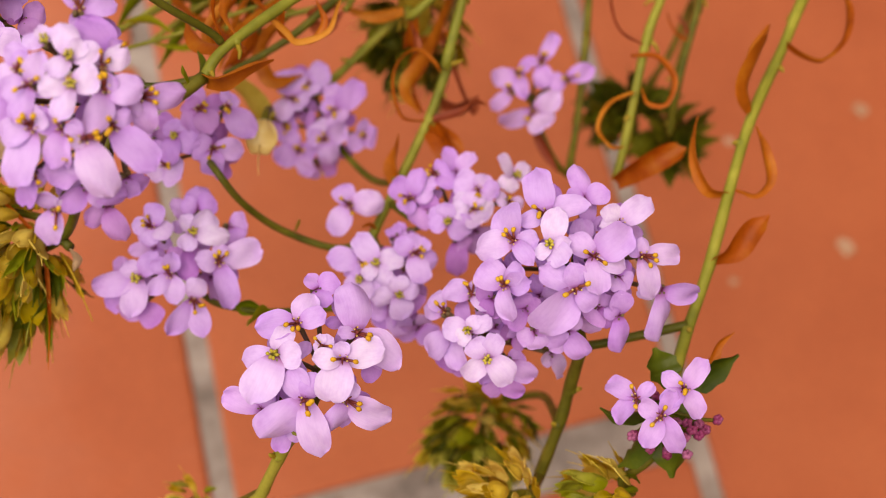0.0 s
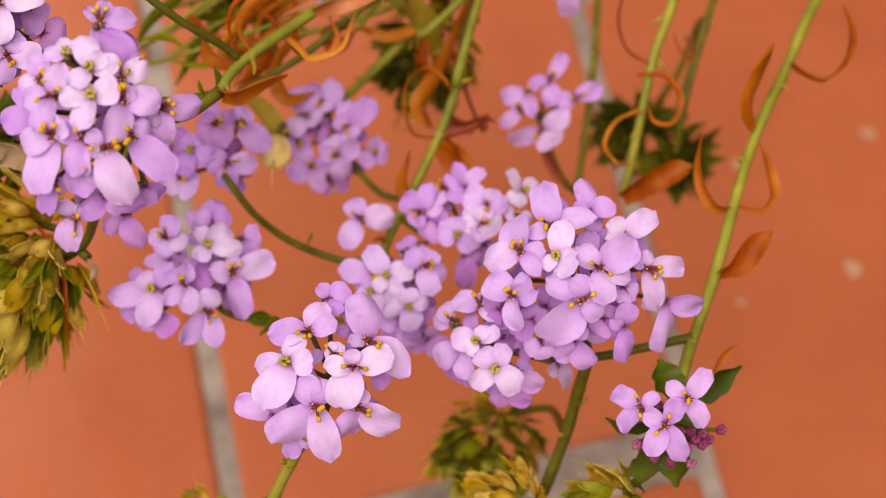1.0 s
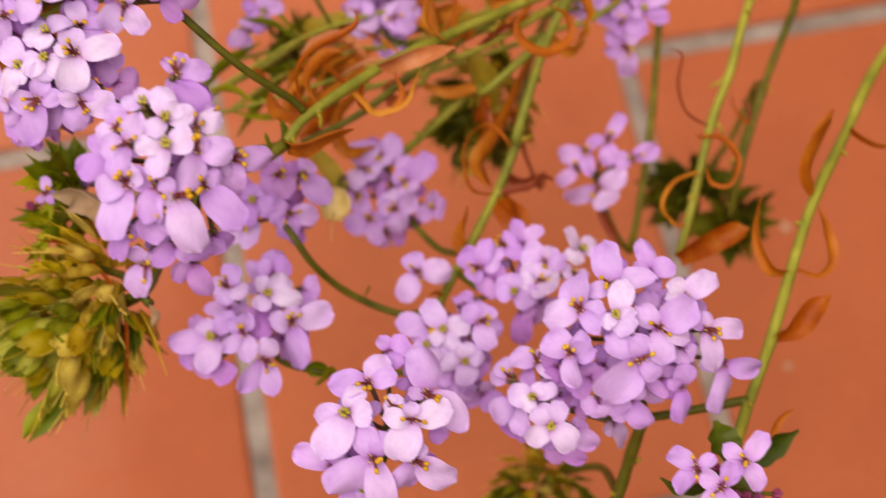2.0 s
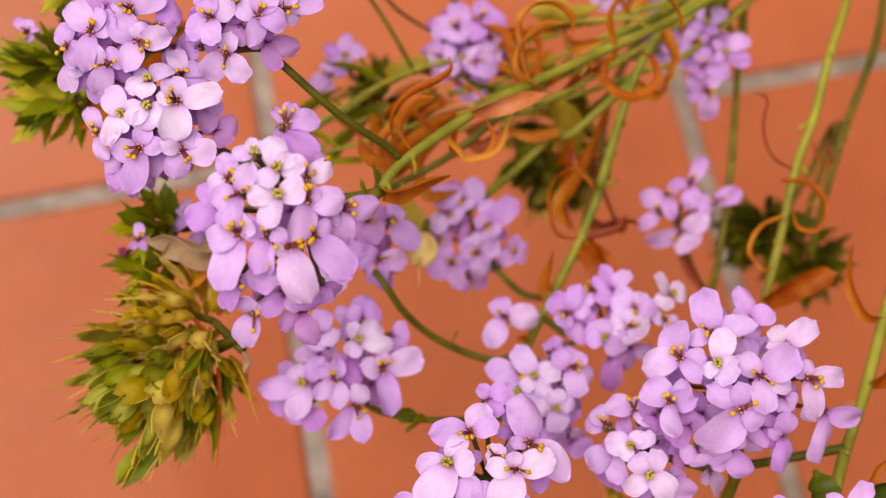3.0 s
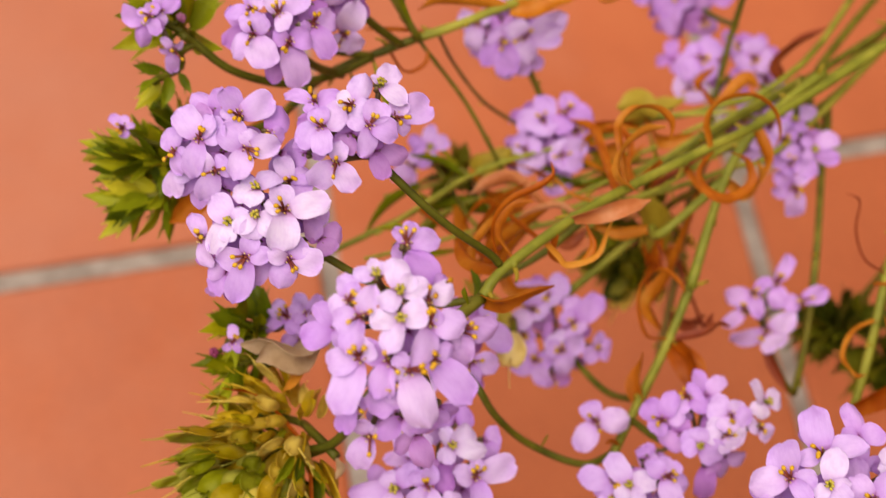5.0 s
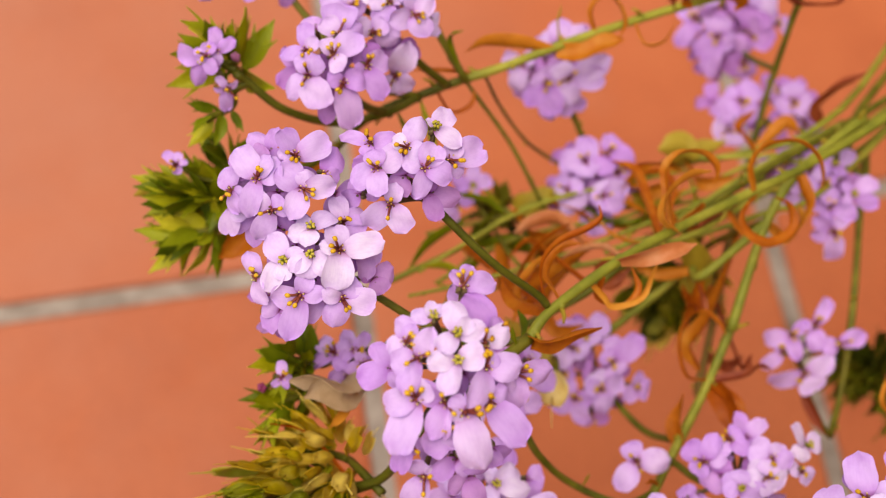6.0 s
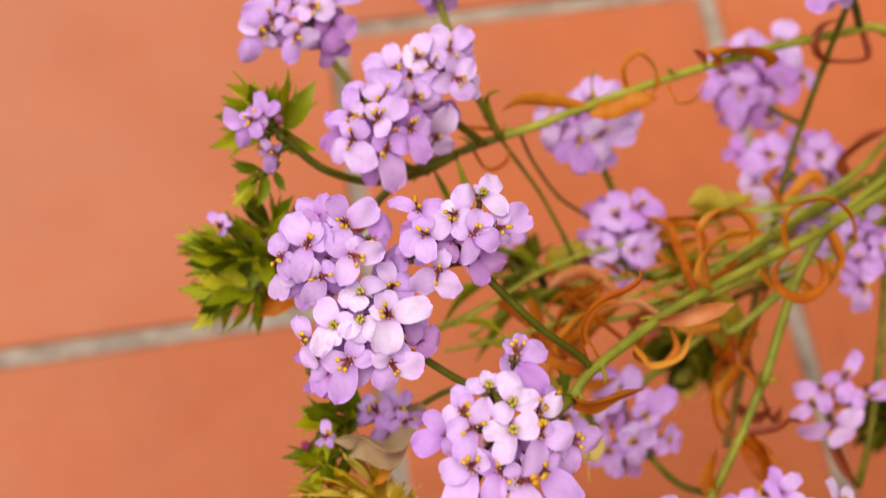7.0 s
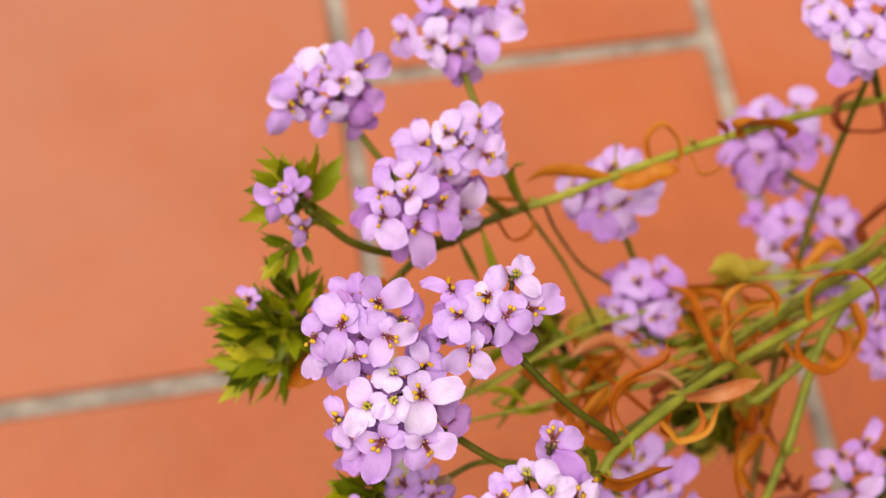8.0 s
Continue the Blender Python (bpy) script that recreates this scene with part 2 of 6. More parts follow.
def petal_set(material):
    rng = random.Random(4)
    out = []
    for k in range(16):
        me = petal_mesh(rng, rng.uniform(0.31, 0.385), rng.uniform(-0.5, 0.7), rng.uniform(0.0, 0.34))
        me.materials.append(material)
        out.append(me)
    return out


PETAL_MESHES = {tone: petal_set(m) for tone, m in PETALS.items()}


def stamen_mesh(rng, fresh):
    """Stamens, sepals and pistil of a flower, for large petals of length 1."""
    bm = bmesh.new()
    count = 6 if fresh else rng.choice((2, 2, 3, 3))
    first = rng.uniform(0, 6.28)
    for k in range(count):
        # old stamens lean together to one side, fresh ones stand in a ring
        a = first + (6.283 * k / 6 + rng.uniform(-0.3, 0.3) if fresh else rng.choice((0.5, 0.5, 2.6)) * k + rng.uniform(-0.2, 0.2))
        out = rng.uniform(0.08, 0.15) if fresh else rng.uniform(0.16, 0.36)
        tip = Vector((out * math.cos(a), out * math.sin(a), rng.uniform(0.26, 0.34) if fresh else rng.uniform(0.34, 0.58)))
        tube(bm, [Vector((0.03 * math.cos(a), 0.03 * math.sin(a), 0.02)), tip * 0.55 + Vector((0, 0, 0.04)), tip], lambda s: 0.020 if fresh else 0.045, 5, 0)
        knob(bm, tip, 0.075 if fresh else 0.105, 1, (1, 0.8, 0.72), Matrix.Rotation(a, 4, "Z"))
    for k in range(5):
        a = first + 1.2566 * k
        way = Vector((math.cos(a), math.sin(a), 0.8))
        tube(bm, [Vector((0, 0, 0.0)), way * 0.09, way * rng.uniform(0.12, 0.20)], lambda s: 0.046 - 0.030 * s, 5, 0)
    # shrunken pale stamen heads about the throat
    for k in range(0 if fresh else 3):
        a = first + 2.2 + 1.5 * k + rng.uniform(-0.4, 0.4)
        knob(bm, Vector((0.13 * math.cos(a), 0.13 * math.sin(a), rng.uniform(0.16, 0.26))), 0.032, 2)
    tube(bm, [Vector((0, 0, -0.05)), Vector((0, 0, 0.10)), Vector((0, 0, 0.20))], lambda s: 0.06 - 0.02 * s, 6, 0)
    return mesh_of("flower_centre", bm, (STEM if fresh else FILAMENT, ANTHER_FRESH if fresh else ANTHER, POD_CREAM))


_rng = random.Random(9)
STAMENS = [stamen_mesh(_rng, k < 2) for k in range(6)]


def dome(u, v, R):
    """How far a cluster's dome rises at a place; all in mm."""
    return 0.34 * R * (1 - (u * u + v * v) / (R * R))


def bloom(head, u, v, lift, tone, fresh, *petals):
    """One flower of a cluster on its stalk, with two to four petals of their own way, length and width."""
    thing, hub, place, R, rng = heads[head]
    axis = Vector((u, v, 0)) * (0.72 / R) + Vector((0, 0, 1))
    upright = axis.normalized().to_track_quat("Z", "Y").to_matrix().to_4x4()
    here = Matrix.Translation(Vector((u, v, dome(u, v, R) + lift)) * 0.001) @ upright
    foot = (place @ here).inverted() @ hub
    bm = bmesh.new()
    tube(bm, glide((foot, foot * 0.5 + Vector((0, 0, -0.12 * foot.length)), Vector((0, 0, -0.0006))), 3), lambda s: 0.00045 + 0.0002 * s, 5)
    turned = rng.uniform(0, 1.57)
    for k in range(4):
        a = 1.5708 * k + turned
        knob(bm, Vector((0.0009 * math.cos(a), 0.0009 * math.sin(a), -0.0006)), 0.0011, 0, (0.6, 0.6, 1.2))
    ob = part("flower", bm, CALYX, thing, place=Matrix.Translation(-thing.location) @ place @ here)
    back = here.inverted()
    longest = max(p[1] for p in petals)
    for k, (way, length, width) in enumerate(petals):
        a = math.radians(way)
        dx, dy = length * math.cos(a), length * math.sin(a)
        fall = 0.85 * (dome(u + dx, v + dy, R) - dome(u, v, R)) + length * (0.10 + rng.uniform(-0.06, 0.16))
        fall = max(-0.8 * length, min(0.6 * length, fall))
        y = Vector((dx, dy, fall))
        full = y.length * 0.001
        y.normalize()
        z = Vector((u + 0.6 * dx, v + 0.6 * dy, 0)) * (0.72 / R) + Vector((0, 0, 1))
        z = (z - y * z.dot(y)).normalized()
        turn = Matrix((y.cross(z), y, z)).transposed().to_4x4() @ Matrix.Rotation(rng.uniform(-0.32, 0.32), 4, "Y")
        m = back @ Matrix.Translation(here.translation + Vector((0, 0, 0.00025 * k))) @ turn
        part("petal", rng.choice(PETAL_MESHES[tone]), None, ob, place=m @ Matrix.Diagonal((0.00146 * width, 1.01 * full, 0.8 * full, 1)))
    if lift < -1.8:
        return
    s = 0.00024 * longest + 0.0048
    part("flower_centre", STAMENS[rng.randrange(2) if fresh else rng.randrange(2, 6)], None, ob,
         place=Matrix.Rotation(rng.uniform(0, 6.28), 4, "Z") @ Matrix.Diagonal((s, s, s, 1)))


def plain_bloom(head, u, v, lift, tone, spin, length, spread):
    """A flower with two large petals about spin and two small ones opposite."""
    rng = heads[head][4]
    second = (-spread, 1.0) if spread > 24 else (-spread - 55, rng.uniform(0.5, 0.7))
    petals = []
    for turn_by, share in ((spread if spread > 24 else 0, 1.0), second, (130, rng.uniform(0.58, 0.74)), (230, rng.uniform(0.58, 0.74))):
        size = length * 1.08 * share * rng.uniform(0.9, 1.08)
        petals.append((spin + turn_by + rng.uniform(-8, 8), size, size * rng.uniform(0.58, 0.74) * (1.1 if share < 0.9 else 0.98)))
    bloom(head, u, v, lift, tone, rng.random() < 0.2, *petals)


HEAD_LABELS = dict(
    pale="dense cluster of pale lilac candytuft flowers on a green stalk",
    mid="rounded cluster of lilac candytuft flowers on a thin stalk",
    deep="small cluster of mauve candytuft flowers on a thin green stalk")


def flower_head(name, place, radius, tone, fill, stem, flowers):
    """A flat-domed cluster of flowers at the end of its stalk."""
    rng = random.Random(name)
    r0, r1, line = stem
    base, hub = Vector(line[-1]), Vector(line[0])
    hubs[name] = hub
    thing = new("flower_cluster")
    thing.location = base
    tagged(thing, HEAD_LABELS[tone], "flower cluster", "flower clusters of the candytuft")
    bm = bmesh.new()
    pts = glide([Vector(p) - base for p in line], 6)
    tube(bm, pts, lambda s: 0.001 * (r0 + (r1 - r0) * s), 8)
    knob(bm, hub - base, 0.0016 * r0)
    part("stem", bm, STEM_DARK, thing)
    owners[name] = thing
    heads[name] = (thing, hub, place, radius, rng)
    for u, v, spin, length, spread in flowers:
        r = math.hypot(u, v) / radius
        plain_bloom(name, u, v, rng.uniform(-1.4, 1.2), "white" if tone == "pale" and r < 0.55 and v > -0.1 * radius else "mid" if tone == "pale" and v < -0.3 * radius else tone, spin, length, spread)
    # smaller flowers below the dome, their shade painted as a deeper petal tone
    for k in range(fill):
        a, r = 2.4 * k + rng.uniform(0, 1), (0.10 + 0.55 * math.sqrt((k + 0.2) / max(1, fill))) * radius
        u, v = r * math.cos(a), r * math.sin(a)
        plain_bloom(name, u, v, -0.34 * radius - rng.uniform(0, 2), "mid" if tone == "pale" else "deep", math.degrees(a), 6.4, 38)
    return thing


# ---- floor ----
def floor():
    bm = bmesh.new()
    bmesh.ops.create_grid(bm, x_segments=2, y_segments=2, size=60)
    ob = new("floor", mesh_of("floor", bm, GROUT))
    ob.location.z = -0.0035
    tagged(ob, "terrace floor of terracotta tiles with grey cement joints", "floor", kind="structure")
    return ob


SKEW, JOINT = 0.049, 0.0095
# end joints of the tiles, column by column: the columns are laid in a running bond
ENDS = dict(even=(-1.333, -0.968, -0.603, -0.226, 0.156, 0.528, 0.893, 1.258), odd=(-1.11, -0.745, -0.372, 0.0, 0.368, 0.733, 1.098))


def tile_mesh(w, d, rng):
    """A tile with worn, rounded edges, its near corner at the joint's middle."""
    bm = bmesh.new()
    a, g = 0.0016, JOINT / 2
    def ring(inset, z):
        lo, hi = g + inset, w - g - inset
        n, f = g + inset, d - g - inset
        c = 0.0025
        flat = ((lo + c, n), (hi - c, n), (hi, n + c), (hi, f - c), (hi - c, f), (lo + c, f), (lo, f - c), (lo, n + c))
        return [bm.verts.new((x + rng.uniform(-0.0006, 0.0006), y + SKEW * x + rng.uniform(-0.0006, 0.0006), z)) for x, y in flat]
    rings = [ring(0, -0.008), ring(0, -0.0012), ring(a * 0.4, -0.0003), ring(a * 1.6, 0.0)]
    for p, q in zip(rings, rings[1:]):
        for k in range(8):
            bm.faces.new((p[k], p[(k + 1) % 8], q[(k + 1) % 8], q[k]))
    bm.faces.new(rings[-1])
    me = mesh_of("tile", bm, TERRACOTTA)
    me.polygons[-1].use_smooth = False
    return me


def lay_tiles(ground):
    """The near tiles one by one; the rest of the terrace, out of the walk's sight, joined."""
    rng, spare = random.Random(2), random.Random(6)
    rest = bmesh.new()
    for i in range(-16, 18):
        ends = ENDS["odd" if i % 2 else "even"]
        ends = [ends[0] - 0.365 * k for k in range(6, 0, -1)] + list(ends) + [ends[-1] + 0.365 * k for k in range(1, 7)]
        for near, far in zip(ends, ends[1:]):
            wide = 0.008 if near == -0.226 else 0.0
            gap = 0.008 if far == -0.226 else 0.0
            close = -7 <= i <= 8 and -1.4 < near and far < 1.3
            chance = rng if close else spare
            me = tile_mesh(0.2, far - near - wide - gap, chance)
            m = pose(0.2 * i, near + wide + SKEW * 0.2 * i, 0.0035 + chance.uniform(-0.0004, 0.0003), chance.uniform(-0.12, 0.12), chance.uniform(-0.12, 0.12), 0)
            if close:
                part("tile", me, None, ground, place=m)
            else:
                me.transform(m)
                rest.from_mesh(me)
                bpy.data.meshes.remove(me)
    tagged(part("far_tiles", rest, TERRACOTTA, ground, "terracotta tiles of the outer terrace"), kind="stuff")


def mortar_spot(ground, x, y, size, rng):
    """A thin, pale splash of dried mortar on a tile."""
    bm = bmesh.new()
    rings = []
    for share, z in ((1.0, 0.0), (0.8, 0.00035), (0.4, 0.0005)):
        rings.append([bm.verts.new((size * share * (1 + 0.25 * math.sin(2 * a + size * 900) + 0.12 * math.sin(5 * a)) * math.cos(a),
                                    size * share * (1 + 0.2 * math.cos(3 * a)) * math.sin(a), z)) for a in (math.tau * k / 16 for k in range(16))])
    for p, q in zip(rings, rings[1:]):
        for k in range(16):
            bm.faces.new((p[k], p[(k + 1) % 16], q[(k + 1) % 16], q[k]))
    bm.faces.new(rings[-1])
    part("mortar_spot", bm, MORTAR, ground, "pale dried mortar splash on a tile", place=pose(x, y, 0.0037))


def shade_wall(name, x0, x1, y0, y1, height):
    """A plain plastered wall outside the view, added to shade the terrace floor."""
    bm = bmesh.new()
    bmesh.ops.create_cube(bm, size=1, matrix=Matrix.Translation(((x0 + x1) / 2, (y0 + y1) / 2, height / 2 - 0.004)) @ Matrix.Diagonal((x1 - x0, y1 - y0, height, 1)))
    bmesh.ops.bevel(bm, geom=bm.edges[:], offset=0.008, segments=2, affect="EDGES")
    ob = new(name, mesh_of(name, bm, PLASTER))
    tagged(ob, "unseen low plastered wall added to shade the terrace", "wall", kind="structure")


# ---- plant ----
def branch(name, r0, r1, line):
    base = Vector(line[-1])
    thing = new("plant_branch")
    thing.location = base
    bm = bmesh.new()
    pts = glide([Vector(p) - base for p in line], 8)
    rng = random.Random(name)
    wave = rng.uniform(0, 6)
    tube(bm, pts, lambda s: 0.0009 * (r0 + (r1 - r0) * s) * (1 + 0.06 * math.sin(wave + 40 * s)), 10)
    skin = STEM_BROWN if name in ("bdown", "vdark") else STEM if r0 >= 1.25 and name not in ("bstem", "topleft") or name in ("low", "thin1", "thin2", "thin3", "thin4", "thin5", "thin6", "thin7", "olive1", "olive2") else STEM_DARK
    part("stem", bm, skin, thing)
    # swollen nodes, each with the scar or the withered stub of a fallen leaf
    for k in range(max(3, len(pts) // 7)):
        at = min(len(pts) - 2, 2 + 7 * k)
        way, r = (pts[at + 1] - pts[at - 1]).normalized(), 0.0009 * r0
        out = Matrix.Rotation(2.4 * k + wave, 3, way) @ way.orthogonal().normalized()
        bm = bmesh.new()
        knob(bm, out * 0.35 * r, 1.2 * r, 0, (1, 1, 0.9))
        reach = rng.choice((0.8, 1.2, 2.4)) * r
        tube(bm, [out * 0.6 * r, out * (r + 0.6 * reach) - way * 0.4 * reach, out * (r + reach) - way * 0.9 * reach], lambda s: r * (0.62 - 0.36 * s), 6, 1)
        part("node", bm, (skin, DRY["yellow"]), thing, place=Matrix.Translation(pts[at]))
    tagged(thing, "thin brown dried stalk among the green branches" if name in ("bdown", "vdark") else
           "thin bare green stalk among curled dry leaves" if r0 < 1.1 else "long bare green candytuft branch with curled dry leaves", "plant branch", "branches of the candytuft")
    owners[name] = thing
    return thing


LEAF_LABELS = dict(rust="rust-brown curled dry leaf", orange="orange curled dry leaf", red="dark red shrivelled leaf", straw="straw-coloured withered leaf",
                   yellow="yellowed leaf", salmon="salmon-orange folded dry leaf")


def strap(line, width, green, toothed=False):
    """A single leaf: a narrow, channelled strap that tapers to its tip; broad ones have a toothed margin."""
    bm, rows = bmesh.new(), []
    pts = glide(line, 5)
    chord = (pts[-1] - pts[0])
    mid = pts[len(pts) // 2]
    plane = chord.cross(mid - pts[0])
    plane = plane.normalized() if plane.length > 1e-9 else Vector((0, 0, 1))
    width *= 1.0 if green else 1.35 if width > 4.1 else 1.08
    turn = 7 * width + 900 * pts[-1].x
    for i, p in enumerate(pts):
        s = i / (len(pts) - 1)
        way = (pts[min(i + 1, len(pts) - 1)] - pts[max(i - 1, 0)]).normalized()
        side = (plane * 0.75 + Vector((0.2, -0.3, 0.5)).cross(way) * 0.5)
        side = (side - way * side.dot(way)).normalized()
        depth = way.cross(side)
        if not green:
            a = 0.75 * math.sin(turn + 2.6 * s)
            side, depth = side * math.cos(a) + depth * math.sin(a), depth * math.cos(a) - side * math.sin(a)
        half = 0.0005 * width * (0.22 + 0.78 * math.sin(math.pi * min(1, 0.12 + 0.85 * s)) ** 0.7) * (1 - 0.75 * max(0, s - 0.8) / 0.2)
        if green:
            half = 0.0005 * width * (0.12 + 0.95 * math.sin(math.pi * s ** 1.3) ** 0.9 * (1 - s ** 6)) * (1 + (0.16 * math.sin(19 * s) if toothed else 0))
        rows.append([p + side * half * u + depth * half * 0.55 * (1 - u * u) for u in (-1, -0.5, 0, 0.5, 1)])
    sheet(bm, rows, (0.0001, 0.0001, 0.00018))
    return bm


def leaf_mesh(rng, width=0.16):
    """A lance-shaped leaf of length 1 along y, folded along its rib, with narrow teeth towards the tip."""
    bm, rows = bmesh.new(), []
    bend, twist = rng.uniform(-0.25, 0.35), rng.uniform(-0.4, 0.4)
    for i in range(9):
        s = i / 8
        half = width * (0.22 + math.sin(math.pi * s ** 0.8) ** 0.9) * (1 - s ** 5) + 0.006
        row = []
        for u in (-1, -0.5, 0, 0.5, 1):
            p = Vector((half * u, s, 0.45 * half * abs(u) + bend * s * s + 0.016 * math.sin(9 * s + 4 * u)))
            row.append(Matrix.Rotation(twist * s, 3, "Y") @ p)
        rows.append(row)
    sheet(bm, rows, (0, 0, 0.012))
    for side in rng.choice(((-1,), (1,), (-1, 1), (-1, 1))):
        s0, reach = rng.uniform(0.45, 0.7), rng.uniform(0.22, 0.36)
        rows = []
        for i in range(4):
            f = i / 3
            s = s0 + reach * f
            mid = side * (width * 0.75 + reach * 0.42 * f)
            half = 0.045 * (1 - f) + 0.006
            rows.append([Matrix.Rotation(twist * s, 3, "Y") @ Vector((mid + half * u, s, 0.45 * width + bend * s * s)) for u in (-1, 0, 1)])
        sheet(bm, rows, (0, 0, 0.012))
    return mesh_of("leaf", bm, ())


def pod_mesh(rng):
    """A flat, winged seed pod of length 1 along y, notched at its tip."""
    bm, rows = bmesh.new(), []
    notch, fat = rng.uniform(0.12, 0.30), rng.uniform(0.13, 0.22)
    for i in range(8):
        s = i / 7
        half = 0.36 * math.sin(math.pi * (0.06 + 0.80 * s)) ** 0.8
        swell = fat * math.sin(math.pi * min(1, s * 1.12 + 0.02))
        rows.append([(half * u, s - notch * s ** 3 * (1 - abs(u)), swell * max(0.0, 1 - 1.9 * u * u) + 0.07 * abs(u) * s) for u in (-1, -0.72, -0.45, 0, 0.45, 0.72, 1)])
    sheet(bm, rows, (0, 0, 0.03))
    tube(bm, [Vector((0, 0.8, 0.05)), Vector((0, 1.1, 0.04)), Vector((rng.uniform(-0.08, 0.08), rng.uniform(1.25, 1.5), 0.03))], lambda s: 0.022 - 0.014 * s, 5)
    return mesh_of("seed_pod", bm, ())


def with_material(meshes, material):
    out = []
    for me in meshes:
        c = me.copy()
        c.materials.clear()
        c.materials.append(material)
        out.append(c)
    return out


_rng = random.Random(5)
_leaves, _pods = [leaf_mesh(_rng, _rng.uniform(0.15, 0.25)) for _ in range(9)], [pod_mesh(_rng) for _ in range(6)]
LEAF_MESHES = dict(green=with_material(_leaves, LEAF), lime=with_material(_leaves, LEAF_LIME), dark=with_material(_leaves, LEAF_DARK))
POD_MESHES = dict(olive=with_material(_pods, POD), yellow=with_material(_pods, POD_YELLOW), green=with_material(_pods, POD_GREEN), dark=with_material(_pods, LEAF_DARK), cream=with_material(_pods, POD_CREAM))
POD_LEAVES = with_material(_leaves, LEAF)


def toward(way, rng):
    """A turn that lays y along way, with a chance roll."""
    y = way.normalized()
    x = y.orthogonal().normalized()
    return Matrix((x, y, x.cross(y))).transposed().to_4x4() @ Matrix.Rotation(rng.uniform(0, 6.28), 4, "Y")


def shoot(name, kind, centre, tip, radius, count, size, tone, stem):
    rng = random.Random(name)
    base = Vector(stem[-1])
    centre, tip = Vector(centre), Vector(tip)
    axis = (tip - centre).normalized()
    thing = new("leafy_shoot" if kind == "leaf" else "seed_head")
    thing.location = base
    owners[name] = thing
    bm = bmesh.new()
    back = centre - axis * 0.0006 * radius
    tube(bm, glide([centre + axis * 0.0004 * radius - base, back - base] + [Vector(p) - base for p in stem], 6), lambda s: 0.0010 + 0.0002 * s, 7)
    part("stem", bm, STEM_DARK, thing)
    R = radius / 1000
    for k in range(count):
        f = (k + 0.5) / count
        side = Matrix.Rotation(2.39996 * k + rng.uniform(-0.4, 0.4), 3, axis) @ axis.orthogonal().normalized()
        stray = Vector((rng.uniform(-.3, .3), rng.uniform(-.3, .3), rng.uniform(-.3, .3)))
        length = size / 1000 * rng.uniform(0.7, 1.25)
        if kind == "leaf":
            along = -0.55 + 0.9 * f
            at = centre + axis * along * R + side * 0.0012
            way = axis * (0.25 + 0.75 * f) + side * (1.05 - 0.75 * f) + stray
            name_of, me = "leaf", rng.choice(LEAF_MESHES["lime" if tone == "green" and k % 4 == 1 else tone])
        elif kind == "pod":
            # one plump pod, its broad side up
            x = axis.cross(Vector((0, 0, 1))).normalized()
            turn = Matrix((x, axis, x.cross(axis))).transposed().to_4x4()
            part("seed_pod", POD_MESHES[tone][0], None, thing, place=Matrix.Translation(centre - axis * 0.3 * R - base) @ turn @ Matrix.Diagonal((length * 0.88, length, length * 2.2, 1)))
            continue
        else:
            # pods overlap like scales, greener towards the lower, shaded tip and yellower towards the stalk
            lift = 1 - 1.9 * f
            ball = (axis * lift * 1.05 + side * math.sqrt(max(0, 1 - lift * lift)) + stray * 0.3).normalized()
            at = centre + ball * (R * rng.uniform(0.34, 0.66)) - axis * 0.22 * R
            way = axis * 0.85 + ball * 0.62 + stray * 0.9 + Vector((0, 0, -0.25))
            pick = rng.random() + (0.28 if tone == "yellow" else 0.22 * lift - 0.5 * ball.x - 0.05)
            name_of = "leaf" if pick < 0.02 else "seed_pod"
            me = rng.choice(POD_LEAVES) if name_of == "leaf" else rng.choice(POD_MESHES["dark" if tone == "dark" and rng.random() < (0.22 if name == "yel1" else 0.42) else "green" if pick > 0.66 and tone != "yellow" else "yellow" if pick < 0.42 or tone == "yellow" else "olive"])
            slim = 0.6 if name_of == "leaf" else rng.uniform(0.5, 1.15)
            y = way.normalized()
            x = y.cross(ball + stray * 0.9).normalized()
            turn = Matrix((x, y, x.cross(y))).transposed().to_4x4()
            part(name_of, me, None, thing, place=Matrix.Translation(at - base) @ turn @ Matrix.Diagonal((length * slim, length, length, 1)))
            continue
        part(name_of, me, None, thing, place=Matrix.Translation(at - base) @ toward(way, rng) @ Matrix.Diagonal((length, length, length, 1)))
    if kind == "leaf":
        tagged(thing, "leafy candytuft shoot of narrow pointed green leaves" if tone == "green" else "dense dark green leafy shoot low under the branches", "leafy shoot", "leafy shoots of the candytuft")
    else:
        tagged(thing, "dark green and olive seed head low under the branches" if tone == "dark" else "olive and yellow seed head of overlapping winged pods" if tone == "olive" else "single plump cream-yellow seed pod on a thin stalk" if tone == "cream" else "yellowed dry seed head of papery winged pods", "seed head", "seed heads of the candytuft")
    return thing


def leaf_on(owner, width, tone, line):
    """A single leaf, green or dry, along a line from its branch to its tip."""
    thing = owners[owner]
    green = tone in ("leaf", "broad")
    part("leaf" if green else "dry_leaf", strap([Vector(p) - thing.location for p in line], width, green, tone == "broad"),
         LEAF if tone == "leaf" else LEAF_BROAD if green else DRY[tone], thing, "" if green else LEAF_LABELS[tone])


